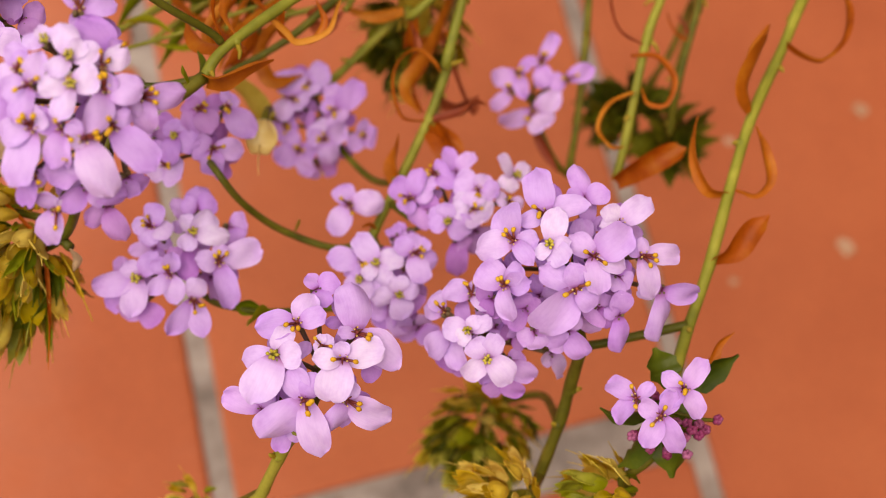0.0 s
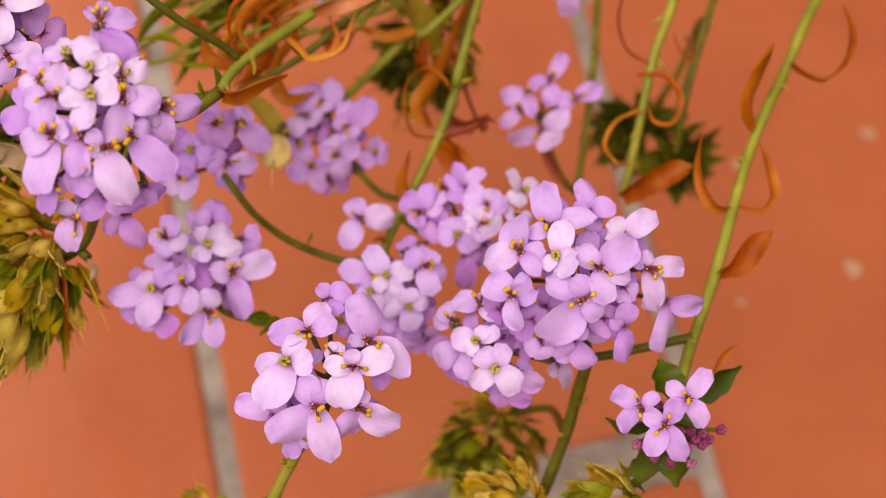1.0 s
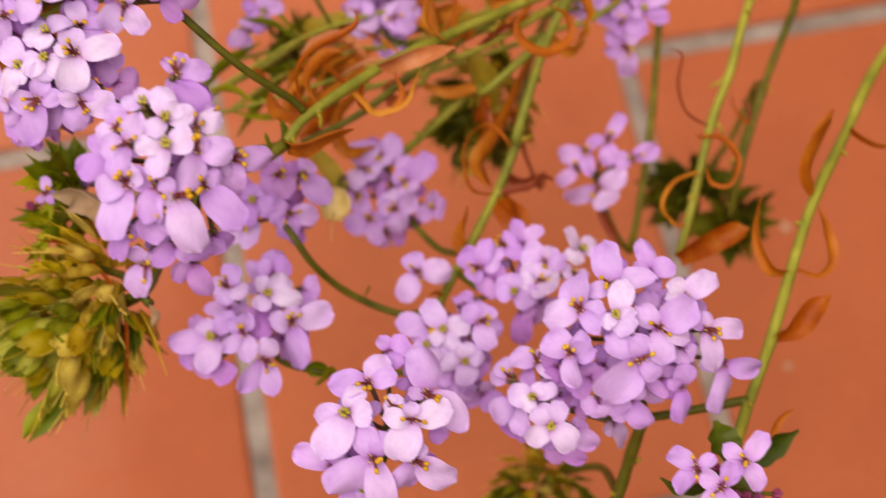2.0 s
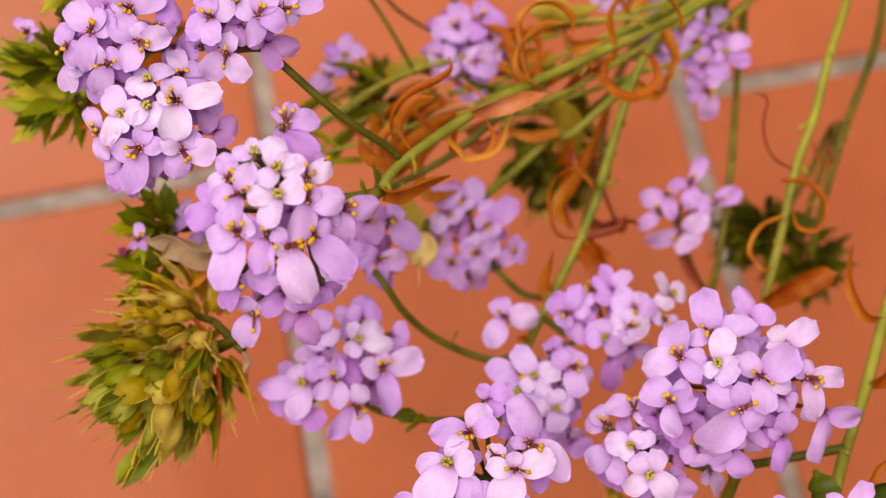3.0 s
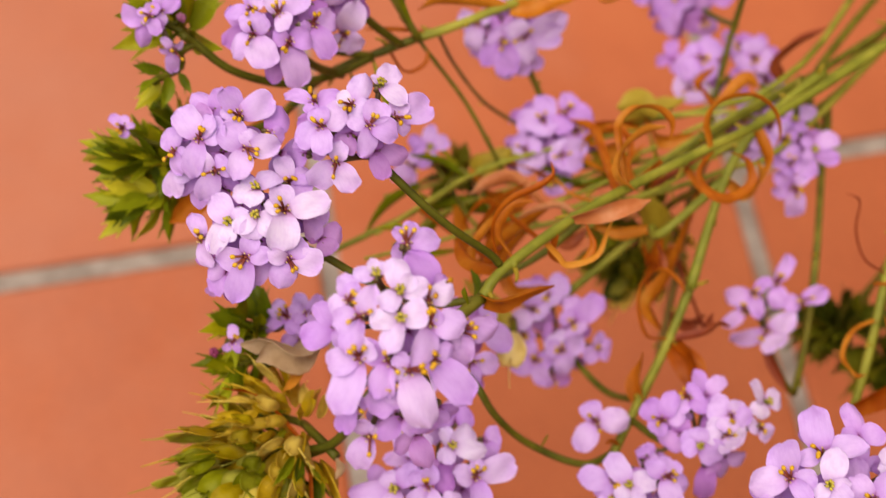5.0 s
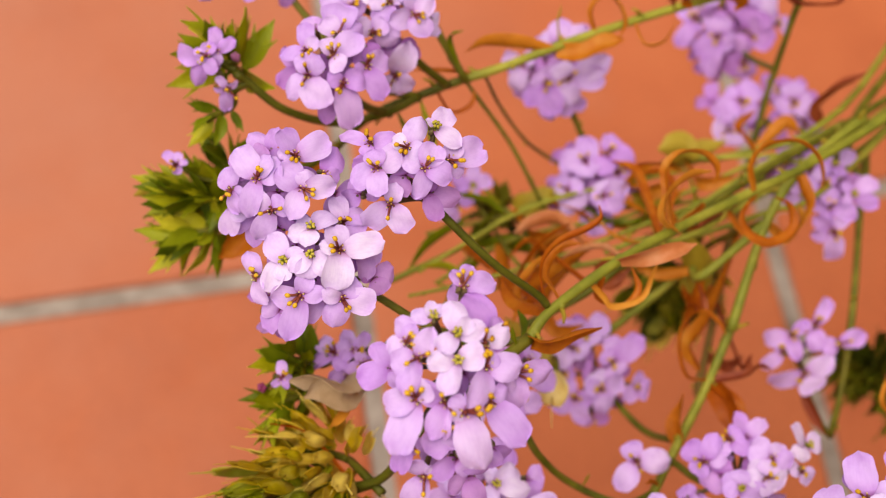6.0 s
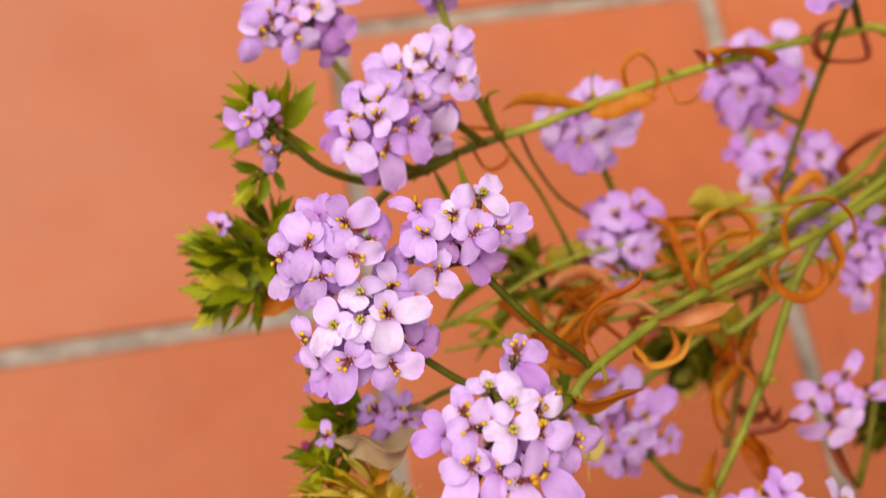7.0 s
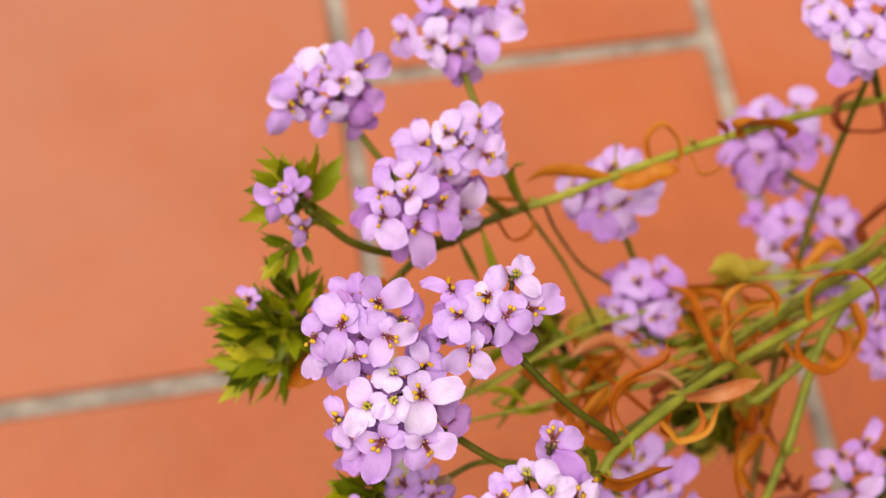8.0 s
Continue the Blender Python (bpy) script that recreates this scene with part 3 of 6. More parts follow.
def bud_on(owner, x, y, z, size=0.0014):
    """A knot of closed buds on a thin stalk from the cluster's hub."""
    bm = bmesh.new()
    for k in range(5):
        a = 1.2566 * k + 300 * x
        knob(bm, Vector((0.0006 * math.cos(a), 0.0006 * math.sin(a), 0.0002 * k)), size * 0.75, 0, (0.7, 0.7, 1.15))
    foot = hubs[owner] - Vector((x, y, z))
    tube(bm, glide((Vector((0, 0, 0)), foot * 0.3 + Vector((0, 0, -0.002)), foot), 4), lambda s: 0.0005, 5, 1)
    part("bud", bm, (BUD, STEM_DARK), owners[owner], "closed purple bud", place=Matrix.Translation(Vector((x, y, z)) - owners[owner].location))


ground = floor()
# unseen walls, added so that their shadow darkens the floor at the right
shade_wall("wall_south", 0.02, 0.58, -0.66, -0.52, 0.82)
shade_wall("wall_east", 0.58, 0.72, -0.66, 2.6, 0.82)

# ---- branches of the candytuft: thickness in mm from tip to root, and their line ----
owners, hubs, heads = {}, {}, {}
branch("main", 1.42, 1.6, [(0.0175, -0.1632, 0.2870), (0.0241, -0.1568, 0.2880), (0.0446, -0.1436, 0.2840), (0.0630, -0.1336, 0.2780), (0.0854, -0.1225, 0.2710), (0.1179, -0.1064, 0.2620), (0.2300, -0.0450, 0.2350), (0.3300, 0.0000, 0.1500), (0.4500, 0.0500, -0.0100)])
branch("main2", 1.15, 1.4, [(0.0237, -0.1438, 0.2480), (0.0405, -0.1379, 0.2500), (0.0552, -0.1291, 0.2510), (0.0677, -0.1219, 0.2510), (0.0812, -0.1151, 0.2510), (0.1016, -0.1035, 0.2480), (0.1322, -0.0872, 0.2400), (0.2350, -0.0350, 0.2250), (0.3400, 0.0100, 0.1400), (0.4550, 0.0600, -0.0100)])
branch("nstem", 1.4, 1.6, [(0.0537, -0.1892, 0.2300), (0.0632, -0.1766, 0.2310), (0.0757, -0.1597, 0.2340), (0.0855, -0.1440, 0.2400), (0.0827, -0.1479, 0.2440), (0.0962, -0.1225, 0.2530), (0.1087, -0.1092, 0.2580), (0.1307, -0.0952, 0.2580), (0.1233, -0.0999, 0.2530), (0.2280, -0.0400, 0.2300)])
branch("topleft", 1.3, 1.4, [(-0.0233, -0.0944, 0.2620), (-0.0093, -0.0836, 0.2640), (0.0088, -0.0790, 0.2670), (0.0196, -0.0764, 0.2680)])
branch("top", 1.4, 1.6, [(0.0171, -0.0771, 0.2680), (0.0285, -0.0753, 0.2700), (0.0437, -0.0715, 0.2720), (0.0718, -0.0644, 0.2730), (0.0996, -0.0576, 0.2720), (0.1166, -0.0546, 0.2710), (0.1329, -0.0504, 0.2680), (0.1587, -0.0419, 0.2620), (0.2400, 0.0600, 0.2350), (0.3500, 0.0700, 0.1400), (0.4600, 0.0700, -0.0100)])
branch("estem", 1.55, 1.75, [(0.1099, -0.2526, 0.2700), (0.1185, -0.2398, 0.2630), (0.1301, -0.2227, 0.2620), (0.1508, -0.1889, 0.2610), (0.1687, -0.1666, 0.2580), (0.1859, -0.1455, 0.2540), (0.2162, -0.1156, 0.2460), (0.2700, -0.0400, 0.1800), (0.4700, 0.0400, -0.0100)])
branch("fstem", 1.4, 1.6, [(0.1240, -0.1842, 0.2280), (0.1294, -0.1720, 0.2350), (0.1389, -0.1505, 0.2430), (0.1468, -0.1377, 0.2460), (0.1631, -0.1084, 0.2480), (0.2300, -0.0100, 0.2250), (0.3400, 0.0300, 0.1400), (0.4600, 0.0400, -0.0100)])
branch("f2stem", 1.2, 1.4, [(0.1530, -0.1628, 0.2000), (0.1557, -0.1520, 0.2120), (0.1663, -0.1307, 0.2220), (0.1799, -0.1094, 0.2280), (0.2500, -0.0100, 0.2000), (0.4700, 0.0500, -0.0100)])
branch("vstem", 1.2, 1.5, [(0.1191, -0.1696, 0.2000), (0.1235, -0.1574, 0.2080), (0.1315, -0.1328, 0.2160), (0.1411, -0.0997, 0.2220), (0.1458, -0.0862, 0.2240), (0.1395, -0.1018, 0.2280), (0.1447, -0.0761, 0.2320), (0.2400, 0.0000, 0.2000), (0.3500, 0.0300, 0.1200), (0.4600, 0.0550, -0.0100)])
branch("low", 0.95, 1.3, [(-0.0251, -0.1222, 0.2250), (-0.0028, -0.1155, 0.2280), (0.0149, -0.1093, 0.2300), (0.0315, -0.1011, 0.2320), (0.0481, -0.0964, 0.2320), (0.0667, -0.0931, 0.2310), (0.0856, -0.0894, 0.2310), (0.1071, -0.0884, 0.2330), (0.1353, -0.0795, 0.2380), (0.2500, 0.0200, 0.1900), (0.4700, 0.0600, -0.0100)])
branch("ibr", 1.3, 1.4, [(0.0352, -0.1424, 0.2120), (0.0458, -0.1401, 0.2160), (0.0599, -0.1341, 0.2240), (0.0761, -0.1269, 0.2360), (0.0767, -0.1335, 0.2460), (0.0962, -0.1225, 0.2530)])
branch("vdark", 1.3, 1.4, [(0.0802, -0.1539, 0.2050), (0.0851, -0.1425, 0.2070), (0.0931, -0.1231, 0.2120), (0.0991, -0.1073, 0.2180), (0.1097, -0.0940, 0.2280), (0.1224, -0.0890, 0.2380)])
branch("cstem", 1.5, 1.6, [(0.0231, -0.2463, 0.2790), (0.0195, -0.2486, 0.2700), (0.0138, -0.2535, 0.2540), (0.0071, -0.2612, 0.2360), (0.0000, -0.3100, 0.1700), (-0.0200, -0.3600, -0.0100)])
branch("bstem", 1.7, 1.8, [(0.0938, -0.2367, 0.2620), (0.0922, -0.2418, 0.2480), (0.0892, -0.2490, 0.2380), (0.0836, -0.2586, 0.2260), (0.0777, -0.2698, 0.2120), (0.0600, -0.3200, 0.1400), (0.0500, -0.3700, -0.0100)])
branch("udown", 0.6, 0.8, [(0.0126, -0.0722, 0.2720), (0.0207, -0.0801, 0.2620), (0.0294, -0.0875, 0.2500), (0.0360, -0.0971, 0.2400), (0.0404, -0.1039, 0.2320)])
branch("bdown", 0.55, 0.7, [(0.0223, -0.0754, 0.2680), (0.0278, -0.0788, 0.2550), (0.0366, -0.0841, 0.2420), (0.0481, -0.0878, 0.2320), (0.0539, -0.0912, 0.2260)])
branch("tdown", 1.0, 1.1, [(0.0488, -0.0672, 0.2460), (0.0536, -0.0749, 0.2360), (0.0565, -0.0799, 0.2300), (0.0576, -0.0887, 0.2240)])
branch("xdown", 1.0, 1.1, [(0.1192, -0.0546, 0.2880), (0.1182, -0.0588, 0.2680), (0.1147, -0.0694, 0.2400), (0.1114, -0.0786, 0.2280), (0.1062, -0.0910, 0.2220)])
branch("olive1", 0.9, 1.0, [(0.0511, -0.1236, 0.2460), (0.0622, -0.1212, 0.2470), (0.0743, -0.1222, 0.2480), (0.1009, -0.1093, 0.2450), (0.1304, -0.0929, 0.2400)])
branch("olive2", 0.9, 1.0, [(0.0594, -0.1262, 0.2400), (0.0656, -0.1202, 0.2410), (0.0746, -0.1142, 0.2420), (0.1004, -0.1008, 0.2430), (0.1349, -0.0834, 0.2360)])
branch("thin1", 0.6, 0.8, [(-0.0000, -0.1191, 0.2360), (0.0150, -0.1120, 0.2380), (0.0279, -0.1057, 0.2380), (0.0466, -0.0994, 0.2360), (0.0837, -0.0936, 0.2340)])
branch("thin2", 0.6, 0.8, [(-0.0043, -0.1279, 0.2400), (0.0134, -0.1266, 0.2420), (0.0302, -0.1237, 0.2430), (0.0476, -0.1196, 0.2430), (0.0767, -0.1112, 0.2430), (0.1034, -0.1030, 0.2430)])
branch("thin3", 0.6, 0.8, [(0.0211, -0.0934, 0.2300), (0.0350, -0.1024, 0.2300), (0.0550, -0.1065, 0.2300), (0.0806, -0.1009, 0.2320), (0.1055, -0.0930, 0.2340)])
branch("thin4", 0.8, 1.1, [(0.0061, -0.1167, 0.2220), (0.0262, -0.1074, 0.2248), (0.0489, -0.1051, 0.2276), (0.0725, -0.1068, 0.2304), (0.0993, -0.1035, 0.2332), (0.1305, -0.0928, 0.2360), (0.2400, -0.0200, 0.2100), (0.3600, 0.0200, 0.1200), (0.4600, 0.0600, -0.0100)])
branch("thin5", 0.9, 1.1, [(0.0263, -0.1205, 0.2300), (0.0429, -0.1206, 0.2320), (0.0580, -0.1199, 0.2340), (0.0772, -0.1172, 0.2360), (0.1043, -0.1119, 0.2380), (0.1266, -0.1041, 0.2400), (0.2400, -0.0200, 0.2100), (0.3600, 0.0200, 0.1200), (0.4600, 0.0600, -0.0100)])
branch("thin6", 0.7, 1.0, [(0.0061, -0.0984, 0.2180), (0.0324, -0.0965, 0.2210), (0.0547, -0.0980, 0.2240), (0.0838, -0.1007, 0.2270), (0.1335, -0.0940, 0.2300), (0.2400, -0.0200, 0.2100), (0.3600, 0.0200, 0.1200), (0.4600, 0.0600, -0.0100)])
branch("thin7", 0.7, 0.9, [(0.0856, -0.0907, 0.2360), (0.1077, -0.0934, 0.2380), (0.1301, -0.0929, 0.2400), (0.2400, -0.0200, 0.2100), (0.3600, 0.0200, 0.1200), (0.4600, 0.0600, -0.0100)])

# ---- flower clusters: each flower is across, up, turn, petal length in mm, spread ----
flower_head("a", pose(-0.0107, -0.1875, 0.3310, 25.6, 2.8, -7.1), radius=23.2, tone="pale", fill=4,
            stem=(1.4, 1.6, [(-0.0006, -0.1734, 0.3000), (0.0086, -0.1692, 0.2900), (0.0175, -0.1632, 0.2870)]),
            flowers=[])
flower_head("ap", pose(0.0133, -0.1619, 0.2520, 24.3, 3.6, -8.8), radius=13.5, tone="mid", fill=5,
            stem=(0.94, 1.02, [(0.0148, -0.1630, 0.2450), (0.0171, -0.1746, 0.2580), (0.0221, -0.1803, 0.2490), (0.0311, -0.1852, 0.2380), (0.0448, -0.1910, 0.2330), (0.0555, -0.1879, 0.2300)]),
            flowers=[])
flower_head("h", pose(0.0045, -0.1915, 0.2470, 19.5, 4.5, -9.4), radius=19.6, tone="pale", fill=6,
            stem=(0.85, 0.94, [(0.0052, -0.1915, 0.2380), (0.0095, -0.2006, 0.2400), (0.0160, -0.2043, 0.2400), (0.0242, -0.2062, 0.2380), (0.0415, -0.2073, 0.2340), (0.0548, -0.2085, 0.2320)]),
            flowers=[])
flower_head("i", pose(0.0495, -0.1463, 0.2170, 25.1, -1.0, -10.8), radius=16.0, tone="mid", fill=4,
            stem=(1.0, 1.0, [(0.0511, -0.1469, 0.2100), (0.0546, -0.1573, 0.2130), (0.0596, -0.1676, 0.2180), (0.0643, -0.1752, 0.2310)]),
            flowers=[])
flower_head("g", pose(0.1112, -0.1476, 0.2190, 26.7, -8.6, -14.5), radius=13.8, tone="deep", fill=0,
            stem=(1.0, 1.0, [(0.1111, -0.1487, 0.2120), (0.1123, -0.1595, 0.2090), (0.1150, -0.1678, 0.2060), (0.1191, -0.1696, 0.2000)]),
            flowers=[])
flower_head("b", pose(0.0893, -0.2215, 0.2850, 19.7, -10.0, -14.5), radius=21.7, tone="pale", fill=10,
            stem=(1.4, 1.5, [(0.0933, -0.2205, 0.2720), (0.0928, -0.2305, 0.2680), (0.0938, -0.2367, 0.2620)]),
            flowers=[])
flower_head("bl", pose(0.0704, -0.2309, 0.2700, 16.6, -7.0, -13.4), radius=11.1, tone="pale", fill=4,
            stem=(1.1, 1.2, [(0.0723, -0.2302, 0.2620), (0.0801, -0.2316, 0.2590), (0.0952, -0.2351, 0.2570), (0.1077, -0.2356, 0.2580), (0.1204, -0.2365, 0.2630)]),
            flowers=[])
flower_head("bb", pose(0.0738, -0.1912, 0.2480, 21.6, -5.7, -13.0), radius=15.9, tone="pale", fill=4,
            stem=(1.0, 1.0, [(0.0749, -0.1899, 0.2400), (0.0665, -0.1883, 0.2360), (0.0609, -0.1803, 0.2310)]),
            flowers=[])
flower_head("bc", pose(0.0506, -0.1808, 0.2370, 21.7, -2.0, -11.5), radius=8.1, tone="mid", fill=0,
            stem=(0.8, 0.8, [(0.0504, -0.1787, 0.2320), (0.0561, -0.1815, 0.2300), (0.0590, -0.1821, 0.2300)]),
            flowers=[])
flower_head("cb", pose(0.0545, -0.2062, 0.2440, 18.6, -3.4, -12.2), radius=14.3, tone="pale", fill=4,
            stem=(1.0, 1.1, [(0.0549, -0.2067, 0.2360), (0.0548, -0.2085, 0.2320), (0.0561, -0.1962, 0.2280), (0.0546, -0.1886, 0.2300)]),
            flowers=[])
flower_head("c", pose(0.0310, -0.2343, 0.2860, 15.4, -0.7, -11.6), radius=18.3, tone="pale", fill=5,
            stem=(1.8, 1.9, [(0.0312, -0.2342, 0.2760), (0.0273, -0.2407, 0.2790), (0.0231, -0.2463, 0.2790)]),
            flowers=[])
flower_head("d", pose(0.1039, -0.2573, 0.2800, 14.1, -13.9, -15.0), radius=10.1, tone="mid", fill=0,
            stem=(1.1, 1.3, [(0.1060, -0.2571, 0.2720), (0.1075, -0.2554, 0.2710), (0.1099, -0.2526, 0.2700)]),
            flowers=[])
flower_head("jl", pose(-0.0382, -0.1315, 0.3170, 25.0, -1.7, -7.1), radius=13.5, tone="pale", fill=5,
            stem=(0.94, 1.02, [(-0.0368, -0.1290, 0.3050), (-0.0292, -0.1374, 0.2920), (-0.0208, -0.1479, 0.2900), (-0.0171, -0.1501, 0.2910)]),
            flowers=[])
flower_head("jd", pose(-0.0311, -0.1499, 0.3090, 21.7, -3.1, -7.9), radius=13.5, tone="pale", fill=5,
            stem=(0.94, 1.02, [(-0.0266, -0.1466, 0.2960), (-0.0173, -0.1505, 0.2920), (-0.0081, -0.1561, 0.2880), (0.0040, -0.1616, 0.2840), (0.0178, -0.1629, 0.2860)]),
            flowers=[])
flower_head("jr", pose(-0.0097, -0.1341, 0.3220, 25.7, -6.3, -9.3), radius=12.2, tone="mid", fill=3,
            stem=(0.95, 1.0, [(-0.0050, -0.1378, 0.3140), (0.0089, -0.1495, 0.3030), (0.0203, -0.1542, 0.2920), (0.0229, -0.1560, 0.2890)]),
            flowers=[])
flower_head("kl", pose(-0.0244, -0.0959, 0.3070, 29.8, -3.1, -7.6), radius=11.8, tone="mid", fill=3,
            stem=(1.0, 1.2, [(-0.0220, -0.0926, 0.2980), (-0.0131, -0.0902, 0.2800), (-0.0051, -0.0857, 0.2670)]),
            flowers=[])
flower_head("ku", pose(-0.0073, -0.0785, 0.3030, 32.2, -5.1, -8.7), radius=15.2, tone="pale", fill=3,
            stem=(1.0, 1.2, [(-0.0059, -0.0748, 0.2940), (0.0027, -0.0778, 0.2800), (0.0119, -0.0789, 0.2680)]),
            flowers=[])
flower_head("r", pose(-0.0348, -0.0526, 0.2970, 34.5, -1.2, -6.1), radius=15.8, tone="mid", fill=3,
            stem=(0.94, 1.02, [(-0.0326, -0.0544, 0.2900), (-0.0225, -0.0681, 0.2830), (-0.0111, -0.0800, 0.2740), (0.0037, -0.0808, 0.2670)]),
            flowers=[])
flower_head("u", pose(0.0025, -0.0345, 0.2960, 37.1, -5.3, -9.0), radius=17.1, tone="pale", fill=3,
            stem=(1.02, 1.10, [(0.0020, -0.0416, 0.2900), (0.0046, -0.0524, 0.2860), (0.0092, -0.0675, 0.2800), (0.0168, -0.0782, 0.2690)]),
            flowers=[])
flower_head("z", pose(0.1126, -0.0480, 0.3000, 38.9, -17.4, -18.6), radius=15.0, tone="pale", fill=3,
            stem=(1.2, 1.2, [(0.1166, -0.0461, 0.2930), (0.1215, -0.0524, 0.2860), (0.1301, -0.0508, 0.2690)]),
            flowers=[])
flower_head("l", pose(0.0550, -0.0943, 0.2320, 26.6, -11.9, -12.1), radius=14.5, tone="mid", fill=7,
            stem=(0.8, 0.8, [(0.0567, -0.0925, 0.2260), (0.0562, -0.0876, 0.2260), (0.0570, -0.0843, 0.2270)]),
            flowers=[])
flower_head("x", pose(0.1117, -0.0388, 0.2250, 33.7, -15.6, -15.6), radius=17.7, tone="mid", fill=8,
            stem=(0.8, 0.9, [(0.1146, -0.0370, 0.2200), (0.1150, -0.0519, 0.2280), (0.1162, -0.0672, 0.2430)]),
            flowers=[])
flower_head("t", pose(0.0486, -0.0646, 0.2500, 31.1, -10.6, -12.1), radius=16.1, tone="pale", fill=5,
            stem=(0.8, 0.9, [(0.0503, -0.0622, 0.2440), (0.0497, -0.0691, 0.2440), (0.0525, -0.0739, 0.2380)]),
            flowers=[])
flower_head("y", pose(0.1075, -0.0687, 0.2220, 30.2, -16.3, -15.2), radius=13.6, tone="mid", fill=2,
            stem=(0.8, 0.9, [(0.1104, -0.0668, 0.2160), (0.1090, -0.0772, 0.2220), (0.1098, -0.0814, 0.2260)]),
            flowers=[])
flower_head("ym", pose(0.1255, -0.0691, 0.2250, 30.9, -18.1, -16.4), radius=11.8, tone="mid", fill=2,
            stem=(0.8, 0.9, [(0.1287, -0.0666, 0.2180), (0.1181, -0.0730, 0.2240), (0.1114, -0.0786, 0.2280)]),
            flowers=[])
flower_head("q", pose(0.1247, -0.1071, 0.2350, 27.2, -19.9, -16.2), radius=14.5, tone="mid", fill=2,
            stem=(0.8, 0.9, [(0.1274, -0.1055, 0.2290), (0.1261, -0.1021, 0.2400), (0.1248, -0.0940, 0.2540)]),
            flowers=[(-5.1, 6.8, 130, 6.8, 40), (1.7, 8.5, 70, 6.8, 40), (6.8, -0.0, 0, 7.2, 36), (0.0, -3.4, -60, 7.5, 36), (0.9, -10.3, -85, 8.9, 22), (-6.8, -0.0, 170, 7.2, 36), (-1.7, 3.4, -120, 6.5, 36)])
flower_head("qm", pose(0.1220, -0.0937, 0.2280, 28.3, -18.9, -16.0), radius=10.5, tone="mid", fill=1,
            stem=(0.8, 0.8, [(0.1239, -0.0913, 0.2220), (0.1222, -0.0908, 0.2300), (0.1221, -0.0840, 0.2360)]),
            flowers=[(-5.3, 1.8, 140, 7.0, 40), (0.0, 3.5, 80, 6.7, 40), (-1.8, -3.5, -100, 7.0, 36), (-10.5, -3.5, 170, 6.7, 30)])
flower_head("w", pose(0.0196, -0.0919, 0.2300, 31.7, -0.3, -8.1), radius=7.5, tone="mid", fill=0,
            stem=(0.7, 0.8, [(0.0198, -0.0886, 0.2240), (0.0248, -0.1019, 0.2260), (0.0294, -0.1152, 0.2280), (0.0360, -0.1239, 0.2320), (0.0315, -0.1011, 0.2320)]),
            flowers=[(-1.7, -0.8, 150, 6.3, 36), (0.3, 1.7, 60, 6.0, 36), (-4.2, -3.3, -120, 7.0, 26)])
flower_head("dk", pose(-0.0243, -0.1552, 0.2620, 20.3, -2.3, -7.8), radius=8.6, tone="mid", fill=0,
            stem=(0.8, 0.8, [(-0.0238, -0.1530, 0.2560), (-0.0160, -0.1500, 0.2580), (-0.0071, -0.1479, 0.2620), (0.0017, -0.1522, 0.2700), (0.0040, -0.1616, 0.2840)]),
            flowers=[(1.4, 3.6, 90, 5.8, 36), (-2.9, 2.9, 170, 6.3, 26), (0.0, -2.2, -100, 6.9, 24), (3.6, 0.7, -20, 5.8, 36)])
flower_head("jk", pose(-0.0453, -0.1474, 0.2850, 20.3, -0.7, -7.0), radius=7.5, tone="deep", fill=0,
            stem=(0.8, 0.9, [(-0.0436, -0.1458, 0.2800), (-0.0311, -0.1451, 0.2820), (-0.0171, -0.1501, 0.2910)]),
            flowers=[(3.0, 2.7, 150, 4.8, 36), (4.4, -1.4, -110, 5.2, 26), (9.8, -0.0, -60, 4.4, 36)])
flower_head("mf", pose(-0.0507, -0.0868, 0.3030, 30.4, 0.7, -5.3), radius=5.6, tone="mid", fill=0,
            stem=(0.8, 0.9, [(-0.0502, -0.0833, 0.2970), (-0.0470, -0.0844, 0.2940), (-0.0449, -0.0849, 0.2930)]),
            flowers=[(1.4, 1.0, 62, 5.4, 34), (-1.8, -1.0, -152, 6.2, 42), (-0.7, -0.0, -75, 5.1, 18), (3.8, -7.7, -100, 4.8, 16)])
flower_head("gf", pose(-0.0419, -0.1583, 0.2680, 19.8, 0.2, -6.9), radius=4.9, tone="mid", fill=0,
            stem=(0.7, 0.8, [(-0.0424, -0.1560, 0.2620), (-0.0372, -0.1544, 0.2600), (-0.0310, -0.1513, 0.2580)]),
            flowers=[(0.7, -0.7, 85, 4.5, 20)])
flower_head("jf", pose(-0.0621, -0.1046, 0.2840, 26.3, 2.2, -5.1), radius=4.3, tone="mid", fill=0,
            stem=(0.7, 0.8, [(-0.0620, -0.1016, 0.2780), (-0.0565, -0.1044, 0.2740), (-0.0448, -0.1054, 0.2700)]),
            flowers=[(0.7, -0.6, 140, 4.2, 14)])

# flowers of the clusters: place on the dome in mm, lift, tone, freshly opened or not, and each petal's way, length and width
# flowers set low or behind take mid or deep petals, which paints in shade
bloom("c", -9.5, 1.4, 1.0, "white", True, (70, 6.6, 5.2), (-171, 7.7, 5.6), (1, 5.5, 5.4), (-113, 11.6, 8.3))
bloom("c", -5.1, 8.1, -0.5, "pale", False, (67, 7.2, 6.1), (-173, 9.4, 7.6), (17, 6.3, 4.9))
bloom("c", -1.3, 15.7, -3.0, "mid", False, (16, 5.4, 5.9), (-67, 4.8, 4.9), (130, 3.8, 3.9))
bloom("c", 7.2, 6.0, -0.5, "pale", False, (97, 11.7, 8.6), (-33, 12.1, 8.1), (-180, 4.1, 3.4))
